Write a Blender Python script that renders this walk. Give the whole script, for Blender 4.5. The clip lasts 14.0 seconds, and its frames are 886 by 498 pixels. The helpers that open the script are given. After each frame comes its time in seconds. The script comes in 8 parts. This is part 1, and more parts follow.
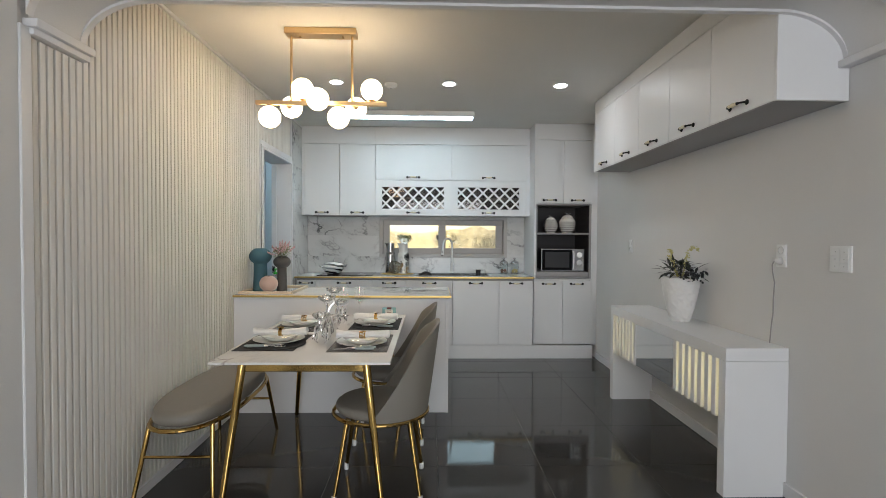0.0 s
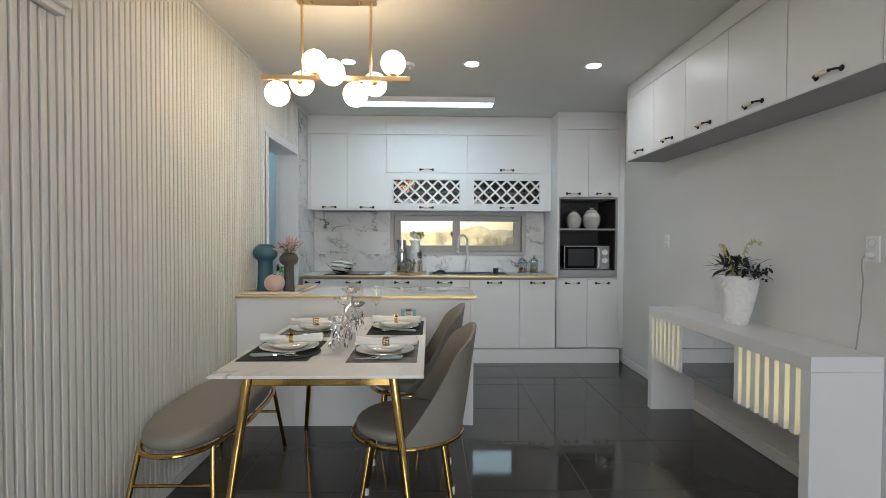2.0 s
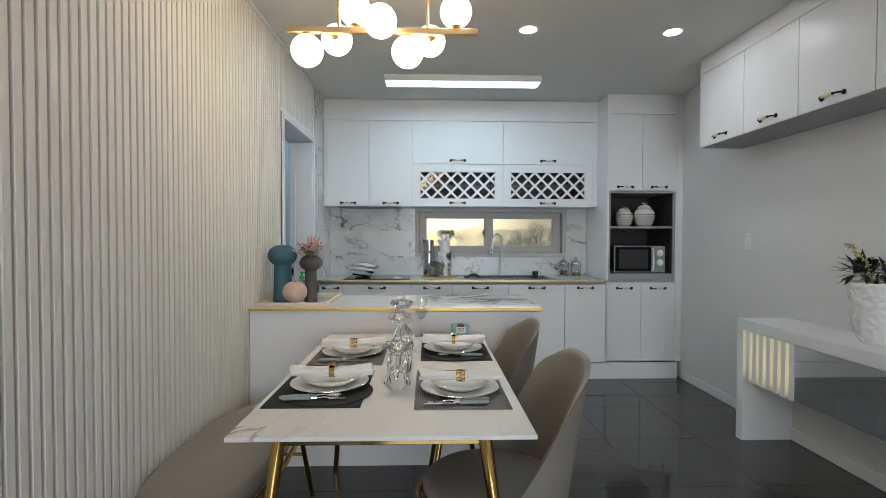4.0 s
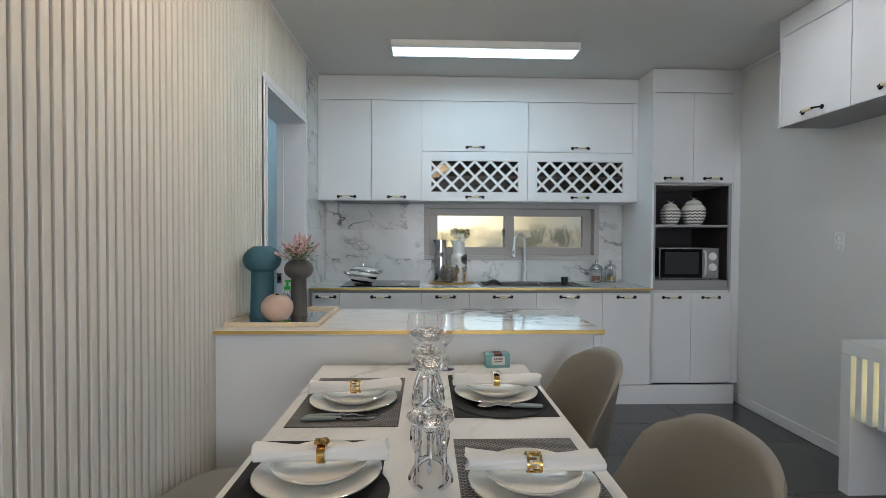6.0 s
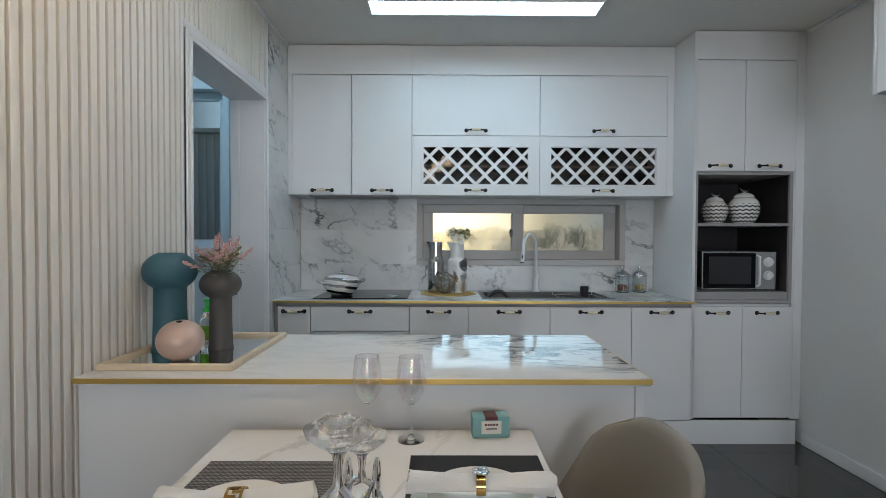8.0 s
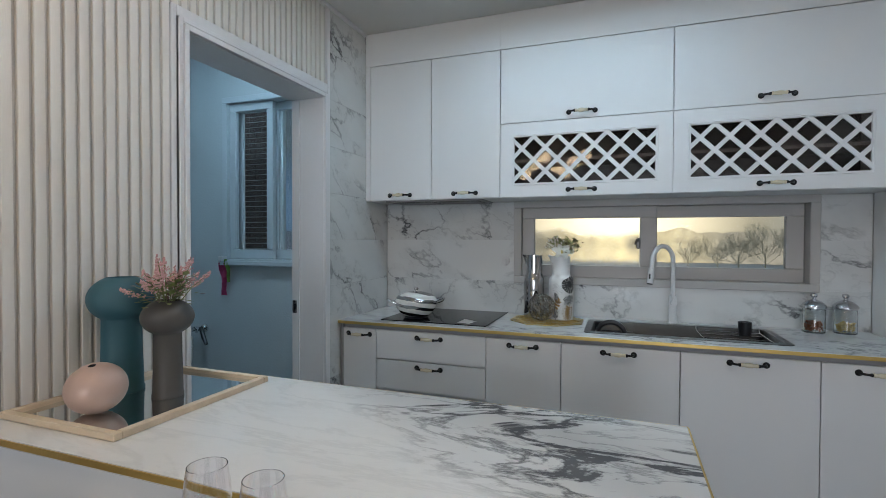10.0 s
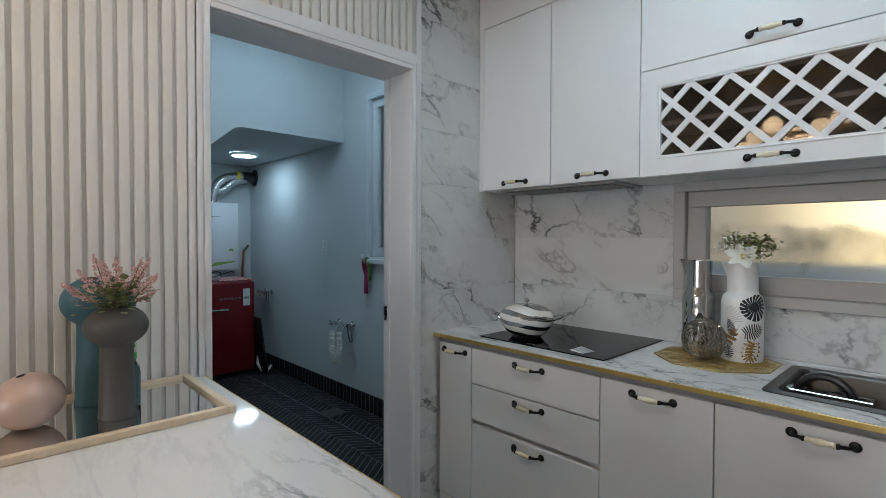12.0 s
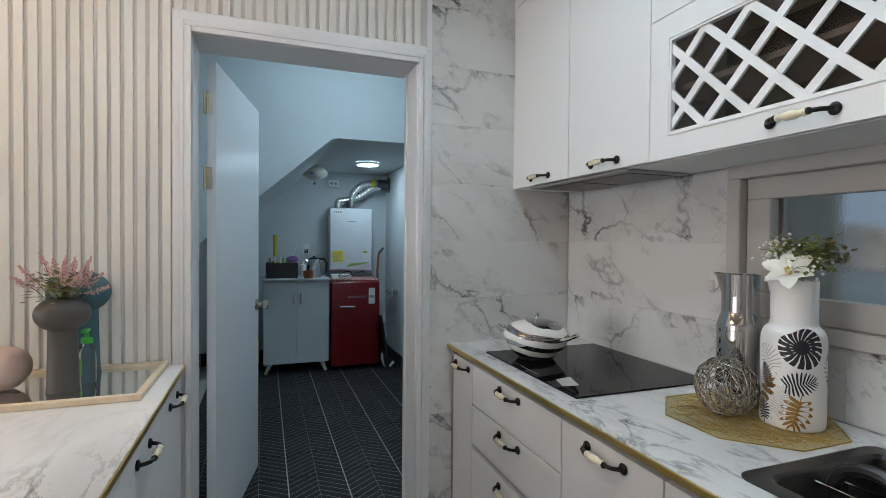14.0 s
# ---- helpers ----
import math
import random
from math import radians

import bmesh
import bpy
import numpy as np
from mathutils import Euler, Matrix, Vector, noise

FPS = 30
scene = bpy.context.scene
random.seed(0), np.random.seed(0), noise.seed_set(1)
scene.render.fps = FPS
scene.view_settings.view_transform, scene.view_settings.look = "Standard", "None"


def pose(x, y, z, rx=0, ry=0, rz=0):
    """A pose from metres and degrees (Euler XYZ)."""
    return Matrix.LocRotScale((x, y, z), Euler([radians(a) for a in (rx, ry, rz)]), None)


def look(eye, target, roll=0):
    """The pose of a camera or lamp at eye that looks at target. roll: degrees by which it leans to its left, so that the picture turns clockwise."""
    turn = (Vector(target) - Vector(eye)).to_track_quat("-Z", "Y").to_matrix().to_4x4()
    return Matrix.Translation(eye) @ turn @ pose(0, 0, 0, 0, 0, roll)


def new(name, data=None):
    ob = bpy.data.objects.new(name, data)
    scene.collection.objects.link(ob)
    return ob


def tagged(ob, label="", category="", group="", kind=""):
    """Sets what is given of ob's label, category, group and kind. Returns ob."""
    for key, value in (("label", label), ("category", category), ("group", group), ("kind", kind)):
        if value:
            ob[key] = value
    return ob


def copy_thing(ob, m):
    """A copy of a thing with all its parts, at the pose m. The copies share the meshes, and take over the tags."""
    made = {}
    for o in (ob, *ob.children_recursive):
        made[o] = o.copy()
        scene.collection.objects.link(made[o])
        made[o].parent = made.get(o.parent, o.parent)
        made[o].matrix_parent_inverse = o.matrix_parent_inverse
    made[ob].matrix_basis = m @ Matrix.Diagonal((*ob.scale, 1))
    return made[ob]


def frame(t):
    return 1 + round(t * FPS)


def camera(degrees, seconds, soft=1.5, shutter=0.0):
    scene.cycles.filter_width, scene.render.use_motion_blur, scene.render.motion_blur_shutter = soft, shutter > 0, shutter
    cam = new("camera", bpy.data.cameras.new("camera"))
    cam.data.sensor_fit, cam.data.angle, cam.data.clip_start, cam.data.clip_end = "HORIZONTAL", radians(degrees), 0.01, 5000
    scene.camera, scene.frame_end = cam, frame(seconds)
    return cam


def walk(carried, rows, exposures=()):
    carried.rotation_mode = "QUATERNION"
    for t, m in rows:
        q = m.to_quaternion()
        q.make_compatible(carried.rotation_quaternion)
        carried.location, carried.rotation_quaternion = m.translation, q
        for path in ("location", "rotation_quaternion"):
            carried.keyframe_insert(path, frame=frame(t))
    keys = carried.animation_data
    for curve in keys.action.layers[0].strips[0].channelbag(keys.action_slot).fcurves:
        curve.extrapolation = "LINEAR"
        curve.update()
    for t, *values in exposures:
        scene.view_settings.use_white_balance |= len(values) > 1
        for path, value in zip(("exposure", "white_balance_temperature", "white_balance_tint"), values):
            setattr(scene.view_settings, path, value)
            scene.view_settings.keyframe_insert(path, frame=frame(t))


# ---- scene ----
cam = camera(84.4, 14.0, soft=0.75)
METRES, EYE, TILT, LEAN, TURN = 5.0, 1.33, 0.0, 0.0, -1.5
ROWS = [
    (0.0, 0.0, 0.0, 0.0, 0.01, -1.35, -0.35),
    (0.5, -0.0131, 0.0072, -0.0021, -0.06, -1.36, -0.35),
    (1.0, -0.0214, 0.022, -0.0061, -0.05, -1.35, -0.28),
    (1.5, -0.0266, 0.0443, -0.0075, -0.02, -1.33, -0.23),
    (2.0, -0.034, 0.0706, -0.0083, -0.03, -1.33, -0.27),
    (2.5, -0.0456, 0.0956, -0.0104, -0.05, -1.31, -0.27),
    (3.0, -0.0645, 0.1264, -0.0111, -0.11, -1.31, -0.26),
    (3.5, -0.0846, 0.1567, -0.0096, -0.16, -1.34, -0.18),
    (6.0, -0.1274, 0.3241, -0.0113, -0.47, -1.22, -0.28),
    (6.5, -0.1287, 0.3549, -0.0127, -0.54, -1.22, -0.27),
    (7.0, -0.1271, 0.3887, -0.0128, -0.57, -1.22, -0.29),
    (9.5, -0.0327, 0.5596, 0.0013, 13.94, -1.06, -0.15),
    (10.0, -0.0146, 0.5953, 0.0026, 21.66, -1.0, -0.2),
    (10.5, -0.0026, 0.6369, 0.0011, 29.33, -0.99, -0.18),
    (11.0, 0.0095, 0.6782, 0.0008, 36.72, -1.08, -0.2),
    (11.5, 0.0193, 0.714, 0.0016, 42.76, -1.36, -0.25),
    (12.0, 0.0249, 0.754, 0.0026, 48.05, -1.28, -0.22),
    (12.5, 0.037, 0.7997, 0.0021, 54.76, -1.29, -0.4),
    (13.0, 0.0549, 0.8434, 0.0055, 60.97, -1.19, -0.38),
    (13.5, 0.0682, 0.8825, 0.0032, 67.12, -1.08, -0.4),
    (14.0, 0.0785, 0.9148, 0.0032, 71.47, -0.97, -0.5),
]
walk(cam, [(t, pose(0, 0, EYE, TILT, LEAN, TURN) @ pose(METRES * x, METRES * y, METRES * z, 90 + pitch, roll, yaw)) for t, x, y, z, yaw, pitch, roll in ROWS],
     exposures=[(0.0, 1.24, 6450, 10), (3.5, 1.21, 6180, 9), (6.5, 1.06, 6080, 9), (9.5, 0.93, 5950, 10), (11.0, 0.95, 6200, 12), (12.5, 1.08, 6550, 14), (14.0, 1.36, 6700, 15)])

# ---- light ----
world = bpy.data.worlds.new("dusk")
scene.world = world
world.use_nodes = True
wn = world.node_tree.nodes
sky = wn.new("ShaderNodeTexSky")
sky.sky_type, sky.sun_disc = "NISHITA", False
sky.sun_elevation, sky.sun_rotation = radians(3.0), 0.0
wn["Background"].inputs["Strength"].default_value = 0.12
world.node_tree.links.new(sky.outputs[0], wn["Background"].inputs["Color"])

CEIL = 2.59
XL, XR, YB = -1.47, 1.845, 5.92
ARCH0, ARCH1 = 1.84, 2.12
UX, UY0, UY1, UZ = -5.0, 3.9, 5.87, 0.04


def lamp_area(name, loc, target, sx, sy, power, colour):
    data = bpy.data.lights.new(name, "AREA")
    data.shape, data.size, data.size_y, data.energy, data.color = "RECTANGLE", sx, sy, power, colour
    ob = new(name, data)
    ob.matrix_world = look(loc, target)
    return ob


# daylight through the living room's window
lamp_area("daylight_living", (0.2, -3.42, 1.45), (0.2, 0, 1.35), 2.6, 1.9, 50, (0.92, 0.95, 1.0))


# ---- materials ----
def mat(name, col, rough=0.5, metal=0.0, var=0.05, scale=3.0, bump=0.05, bscale=90.0, stretch=(1, 1, 1), **extra):
    """A surface with large soft stains and a fine grain in colour, gloss and relief."""
    m = bpy.data.materials.new(name)
    m.use_nodes = True
    nt = m.node_tree
    n, l = nt.nodes, nt.links
    b = n["Principled BSDF"]
    geo = n.new("ShaderNodeNewGeometry")
    mp = n.new("ShaderNodeMapping")
    mp.inputs["Scale"].default_value = stretch
    l.new(geo.outputs["Position"], mp.inputs["Vector"])
    big, fine = n.new("ShaderNodeTexNoise"), n.new("ShaderNodeTexNoise")
    big.inputs["Scale"].default_value, big.inputs["Detail"].default_value = scale, 4
    fine.inputs["Scale"].default_value, fine.inputs["Detail"].default_value = bscale, 3
    l.new(mp.outputs[0], big.inputs["Vector"])
    l.new(mp.outputs[0], fine.inputs["Vector"])
    info = n.new("ShaderNodeObjectInfo")
    add = n.new("ShaderNodeMath")
    add.operation = "MULTIPLY_ADD"
    l.new(fine.outputs[0], add.inputs[0])
    add.inputs[1].default_value = 0.5
    l.new(big.outputs[0], add.inputs[2])
    add2 = n.new("ShaderNodeMath")
    add2.operation = "MULTIPLY_ADD"
    l.new(info.outputs["Random"], add2.inputs[0])
    add2.inputs[1].default_value = 0.3
    l.new(add.outputs[0], add2.inputs[2])
    ramp = n.new("ShaderNodeMapRange")
    ramp.inputs["From Min"].default_value, ramp.inputs["From Max"].default_value = 0.5, 1.3
    ramp.inputs["To Min"].default_value, ramp.inputs["To Max"].default_value = 1 - var, 1 + var
    l.new(add2.outputs[0], ramp.inputs["Value"])
    mul = n.new("ShaderNodeVectorMath")
    mul.operation = "SCALE"
    mul.inputs[0].default_value = col
    l.new(ramp.outputs[0], mul.inputs["Scale"])
    l.new(mul.outputs[0], b.inputs["Base Color"])
    rr = n.new("ShaderNodeMapRange")
    rr.inputs["To Min"].default_value, rr.inputs["To Max"].default_value = rough * 0.8, min(1, rough * 1.2)
    l.new(big.outputs[0], rr.inputs["Value"])
    l.new(rr.outputs[0], b.inputs["Roughness"])
    b.inputs["Metallic"].default_value = metal
    if bump:
        bp = n.new("ShaderNodeBump")
        bp.inputs["Strength"].default_value, bp.inputs["Distance"].default_value = bump, 0.003
        l.new(fine.outputs[0], bp.inputs["Height"])
        l.new(bp.outputs[0], b.inputs["Normal"])
    for key, value in extra.items():
        b.inputs[key.replace("_", " ")].default_value = value
    return m


def glow(name, col, strength):
    m = bpy.data.materials.new(name)
    m.use_nodes = True
    b = m.node_tree.nodes["Principled BSDF"]
    b.inputs["Base Color"].default_value = (0.8, 0.8, 0.8, 1)
    b.inputs["Emission Color"].default_value = (*col, 1)
    b.inputs["Emission Strength"].default_value = strength
    return m


def marble(name, base, vein, amount, scale, rough, turn=35.0, shift=True, width=0.035, band=None, grain=(0.45, 1.3, 1.3), along=None):
    """White stone with broken grey veins that run one way, and clouds."""
    m = bpy.data.materials.new(name)
    m.use_nodes = True
    nt = m.node_tree
    n, l = nt.nodes, nt.links
    b = n["Principled BSDF"]
    geo, info = n.new("ShaderNodeNewGeometry"), n.new("ShaderNodeObjectInfo")
    off = n.new("ShaderNodeVectorMath")
    off.operation = "SCALE"
    off.inputs[0].default_value = (7.3, 3.1, 5.7)
    if shift:
        l.new(info.outputs["Random"], off.inputs["Scale"])
    else:
        off.inputs["Scale"].default_value = 0.37
    add = n.new("ShaderNodeVectorMath")
    l.new(geo.outputs["Position"], add.inputs[0])
    l.new(off.outputs[0], add.inputs[1])
    mp = n.new("ShaderNodeMapping")
    mp.inputs["Rotation"].default_value = (radians(turn), radians(turn * 0.8), radians(-turn))
    mp.inputs["Scale"].default_value = grain
    l.new(add.outputs[0], mp.inputs["Vector"])
    if along:
        # turn the veins' run onto one axis first, then draw it out
        d = Vector(along).normalized()
        u = d.orthogonal().normalized()
        turned = n.new("ShaderNodeCombineXYZ")
        for i, axis in enumerate((d, u, d.cross(u))):
            dp = n.new("ShaderNodeVectorMath")
            dp.operation = "DOT_PRODUCT"
            l.new(add.outputs[0], dp.inputs[0])
            dp.inputs[1].default_value = axis
            l.new(dp.outputs["Value"], turned.inputs[i])
        mp.inputs["Rotation"].default_value = (0, 0, 0)
        l.new(turned.outputs[0], mp.inputs["Vector"])

    def lines(sc, wide, dist):
        t = n.new("ShaderNodeTexNoise")
        t.inputs["Scale"].default_value, t.inputs["Detail"].default_value = sc, 7 if along else 9
        t.inputs["Roughness"].default_value, t.inputs["Distortion"].default_value = 0.55 if along else 0.62, dist
        l.new(mp.outputs[0], t.inputs["Vector"])
        s = n.new("ShaderNodeMath")
        s.operation = "SUBTRACT"
        l.new(t.outputs[0], s.inputs[0])
        s.inputs[1].default_value = 0.5
        a = n.new("ShaderNodeMath")
        a.operation = "ABSOLUTE"
        l.new(s.outputs[0], a.inputs[0])
        r = n.new("ShaderNodeMapRange")
        r.inputs["From Max"].default_value, r.inputs["To Min"].default_value, r.inputs["To Max"].default_value = wide, 1, 0
        l.new(a.outputs[0], r.inputs["Value"])
        return r.outputs[0]

    v1, v2 = lines(scale, width, 0.25 if along else 0.9), lines(scale * 2.2, width * 0.8, 0.1 if along else 0.3)
    cloud = n.new("ShaderNodeTexNoise")
    cloud.inputs["Scale"].default_value, cloud.inputs["Detail"].default_value = scale * 0.9, 5
    l.new(mp.outputs[0], cloud.inputs["Vector"])
    cm = n.new("ShaderNodeMapRange")
    cm.inputs["From Min"].default_value, cm.inputs["From Max"].default_value = 0.42, 0.68
    l.new(cloud.outputs[0], cm.inputs["Value"])
    if band:
        # the dark seam follows one slanting line of the slab: a * x + b * y = c
        dot = n.new("ShaderNodeVectorMath")
        dot.operation = "DOT_PRODUCT"
        l.new(geo.outputs["Position"], dot.inputs[0])
        dot.inputs[1].default_value = (band[0], band[1], 0)
        wob = n.new("ShaderNodeMath")
        wob.operation = "MULTIPLY_ADD"
        l.new(cloud.outputs[0], wob.inputs[0])
        wob.inputs[1].default_value = 0.30
        l.new(dot.outputs["Value"], wob.inputs[2])
        ds = n.new("ShaderNodeMath")
        ds.operation = "SUBTRACT"
        l.new(wob.outputs[0], ds.inputs[0])
        ds.inputs[1].default_value = band[2] + 0.15
        da = n.new("ShaderNodeMath")
        da.operation = "ABSOLUTE"
        l.new(ds.outputs[0], da.inputs[0])
        near = n.new("ShaderNodeMapRange")
        near.inputs["From Max"].default_value, near.inputs["To Min"].default_value, near.inputs["To Max"].default_value = band[3], 1.0, 0.0
        l.new(da.outputs[0], near.inputs["Value"])
        cm = n.new("ShaderNodeMath")
        cm.operation = "MULTIPLY_ADD"
        l.new(near.outputs[0], cm.inputs[0])
        cm.inputs[1].default_value, cm.inputs[2].default_value = 1.1, 0.10
    ms = n.new("ShaderNodeMath")
    ms.operation = "MULTIPLY_ADD"
    l.new(v2, ms.inputs[0])
    ms.inputs[1].default_value = 0.3
    l.new(v1, ms.inputs[2])
    mm = n.new("ShaderNodeMath")
    mm.operation = "MULTIPLY"
    l.new(ms.outputs[0], mm.inputs[0])
    l.new(cm.outputs[0], mm.inputs[1])
    mc = n.new("ShaderNodeMath")
    mc.operation = "MULTIPLY_ADD"
    l.new(cm.outputs[0], mc.inputs[0])
    mc.inputs[1].default_value = 0.34 if band else 0.20 if along else 0.16
    l.new(mm.outputs[0], mc.inputs[2])
    ma = n.new("ShaderNodeMath")
    ma.operation, ma.use_clamp = "MULTIPLY", True
    l.new(mc.outputs[0], ma.inputs[0])
    ma.inputs[1].default_value = amount
    mix = n.new("ShaderNodeMix")
    mix.data_type = "RGBA"
    mix.inputs["A"].default_value, mix.inputs["B"].default_value = (*base, 1), (*vein, 1)
    l.new(ma.outputs[0], mix.inputs["Factor"])
    l.new(mix.outputs["Result"], b.inputs["Base Color"])
    b.inputs["Roughness"].default_value = rough
    return m


M = dict(
    paint=mat("wall_paint", (0.665, 0.655, 0.64), 0.85, var=0.03, bump=0.15, bscale=160),
    ceiling=mat("ceiling_paper", (0.66, 0.65, 0.62), 0.9, var=0.03, bump=0.12, bscale=120),
    slat=mat("slat_paint", (0.73, 0.70, 0.65), 0.6, var=0.05, bump=0.15, bscale=60, stretch=(6, 6, 0.6)),
    groove=mat("slat_ground", (0.60, 0.57, 0.54), 0.8, var=0.05),
    trim=mat("trim_paint", (0.72, 0.71, 0.71), 0.45, var=0.03, bump=0.04),
    cab=mat("cabinet_lacquer", (0.75, 0.75, 0.75), 0.38, var=0.02, bump=0.03, bscale=200),
    carcass=mat("carcass_board", (0.60, 0.59, 0.58), 0.6, var=0.03),
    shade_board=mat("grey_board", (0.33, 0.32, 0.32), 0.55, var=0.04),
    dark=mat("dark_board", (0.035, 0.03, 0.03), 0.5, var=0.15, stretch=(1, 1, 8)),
    tile=mat("floor_porcelain", (0.056, 0.053, 0.051), 0.06, var=0.10, scale=2.0, bump=0.0),
    grout=mat("floor_grout", (0.30, 0.29, 0.28), 0.8, var=0.1),
    splash=marble("marble_tile", (0.66, 0.66, 0.645), (0.11, 0.11, 0.115), 0.95, 1.9, 0.2, width=0.024, grain=(0.30, 2.3, 2.3), along=(0.68, 0.66, -0.34)),
    top=marble("marble_slab", (0.80, 0.79, 0.77), (0.10, 0.10, 0.105), 0.95, 3.0, 0.06, turn=20, shift=False, width=0.032, band=(0.55, 0.835, 3.36, 0.29)),
    table=marble("sintered_stone", (0.84, 0.82, 0.79), (0.40, 0.36, 0.33), 1.0, 1.5, 0.20, shift=False, width=0.013, grain=(0.5, 1.5, 1.5), along=(0.5, 0.85, 0.1)),
    gold=mat("gold_plate", (0.60, 0.39, 0.13), 0.10, 1.0, var=0.06, bump=0.0),
    edge=mat("gold_trim", (0.62, 0.43, 0.14), 0.38, 1.0, var=0.06, bump=0.02),
    brass=mat("satin_brass", (0.72, 0.52, 0.29), 0.36, 1.0, var=0.05, bump=0.05),
    leather=mat("grey_leather", (0.235, 0.215, 0.185), 0.46, var=0.06, bump=0.12, bscale=350),
    black=mat("black_iron", (0.02, 0.02, 0.02), 0.35, 0.7, var=0.2),
    cream=mat("cream_ceramic", (0.78, 0.70, 0.52), 0.25, var=0.08, scale=40),
    chrome=mat("chrome", (0.75, 0.75, 0.76), 0.06, 1.0, var=0.03, bump=0.0),
    steel=mat("brushed_steel", (0.10, 0.098, 0.095), 0.34, 1.0, var=0.08, bump=0.1, stretch=(1, 12, 12)),
    mirror=mat("mirror_glass", (0.80, 0.82, 0.82), 0.02, 1.0, var=0.01, bump=0.0),
    white=mat("white_plastic", (0.78, 0.78, 0.77), 0.4, var=0.02, bump=0.02),
    blackp=mat("black_plastic", (0.018, 0.018, 0.02), 0.35, var=0.2),
    hobglass=mat("black_hob_glass", (0.008, 0.008, 0.009), 0.04, var=0.2, bump=0.0),
    wood=mat("pale_wood", (0.66, 0.53, 0.38), 0.5, var=0.14, scale=5, bump=0.12, stretch=(1, 6, 6)),
    utwall=mat("utility_paint", (0.60, 0.64, 0.65), 0.85, var=0.04, bump=0.45, bscale=70),
    winframe=mat("window_plastic", (0.46, 0.44, 0.42), 0.45, var=0.03, bump=0.02),
    utframe=mat("utility_window_plastic", (0.62, 0.66, 0.68), 0.4, var=0.03, bump=0.02),
    led=glow("led_panel", (0.62, 0.87, 1.0), 6.7),
    spot=glow("downlight_lens", (0.97, 0.98, 1.0), 66.0),
    bulb=glow("opal_globe", (1.0, 0.75, 0.46), 5.5),
    utlamp=glow("utility_lamp_lens", (0.57, 0.83, 1.0), 24.0),
    strip=glow("console_light", (1.0, 0.84, 0.33), 0.75),
)


def glass(name, col=(1, 1, 1), rough=0.0, ior=1.45, bump=0.0, bscale=200.0):
    m = mat(name, col, rough, var=0.0, bump=bump, bscale=bscale)
    b = m.node_tree.nodes["Principled BSDF"]
    b.inputs["Transmission Weight"].default_value, b.inputs["IOR"].default_value = 1.0, ior
    return m


M["glass"] = glass("clear_glass", (0.96, 0.98, 0.98))
M["dew"] = glass("dewy_window_glass", (0.97, 0.97, 0.95), 0.006, 1.2, 0.08, 200)
M["clearpane"] = glass("clear_window_glass", (0.97, 0.97, 0.95), 0.0, 1.15, 0.015, 120)
M["smoke"] = glass("smoked_glass", (0.40, 0.34, 0.30), 0.0)
M["hobglass"].node_tree.nodes["Principled BSDF"].inputs["Specular IOR Level"].default_value = 0.12
M["crystal"] = glass("crystal", (0.99, 0.99, 0.99), 0.0, 1.4)


def thin_crystal(m, share):
    """Cut glass thin enough to let most light straight through."""
    n, l = m.node_tree.nodes, m.node_tree.links
    clear, mix = n.new("ShaderNodeBsdfTransparent"), n.new("ShaderNodeMixShader")
    mix.inputs["Fac"].default_value = share
    l.new(clear.outputs[0], mix.inputs[1])
    l.new(n["Principled BSDF"].outputs[0], mix.inputs[2])
    l.new(mix.outputs[0], n["Material Output"].inputs["Surface"])


thin_crystal(M["crystal"], 0.58)


# ---- mesh helpers ----
MW = {}


def thing(name, label, category, loc=(0, 0, 0), rz=0.0, group="", kind=""):
    ob = new(name)
    ob.empty_display_size = 0.05
    ob.matrix_basis = pose(*loc, 0, 0, rz)
    MW[ob] = ob.matrix_basis.copy()
    return tagged(ob, label, category, group, kind)


def finish(name, bm, mats, sharp=35):
    me = bpy.data.meshes.new(name)
    bmesh.ops.recalc_face_normals(bm, faces=bm.faces)
    bm.to_mesh(me)
    bm.free()
    for m in mats if isinstance(mats, (list, tuple)) else [mats]:
        me.materials.append(m)
    me.set_sharp_from_angle(angle=radians(sharp))
    return me


def part(name, bm, mats, parent, label="", at_world=False):
    """One mesh under a thing or a part. at_world: its coordinates are the world's."""
    if at_world:
        bm.transform(MW[parent].inverted())
    ob = new(name, finish(name, bm, mats))
    ob.parent = parent
    MW[ob] = MW[parent]
    return tagged(ob, label)


def solo(name, bm, mats, label, category, loc=(0, 0, 0), rz=0.0, group="", kind=""):
    ob = new(name, finish(name, bm, mats))
    ob.matrix_basis = pose(*loc, 0, 0, rz)
    MW[ob] = ob.matrix_basis.copy()
    return tagged(ob, label, category, group, kind)


def setting(name, bm, mats, label=""):
    return tagged(new(name, finish(name, bm, mats)), label, kind="structure")


def piece(name, me, parent, loc):
    ob = new(name, me)
    ob.parent = parent
    ob.location = loc
    return ob


def box(bm, x0, x1, y0, y1, z0, z1, r=0.0, seg=1, idx=0):
    m = Matrix.Translation(((x0 + x1) / 2, (y0 + y1) / 2, (z0 + z1) / 2)) @ Matrix.Diagonal((abs(x1 - x0), abs(y1 - y0), abs(z1 - z0), 1))
    vs = bmesh.ops.create_cube(bm, size=1, matrix=m)["verts"]
    faces = {f for v in vs for f in v.link_faces}
    for f in faces:
        f.material_index = idx
    if r:
        edges = list({e for v in vs for e in v.link_edges})
        out = bmesh.ops.bevel(bm, geom=edges, offset=r, segments=seg, affect="EDGES", profile=0.5)
        for f in out["faces"]:
            f.material_index = idx
            f.smooth = seg > 1
    return bm


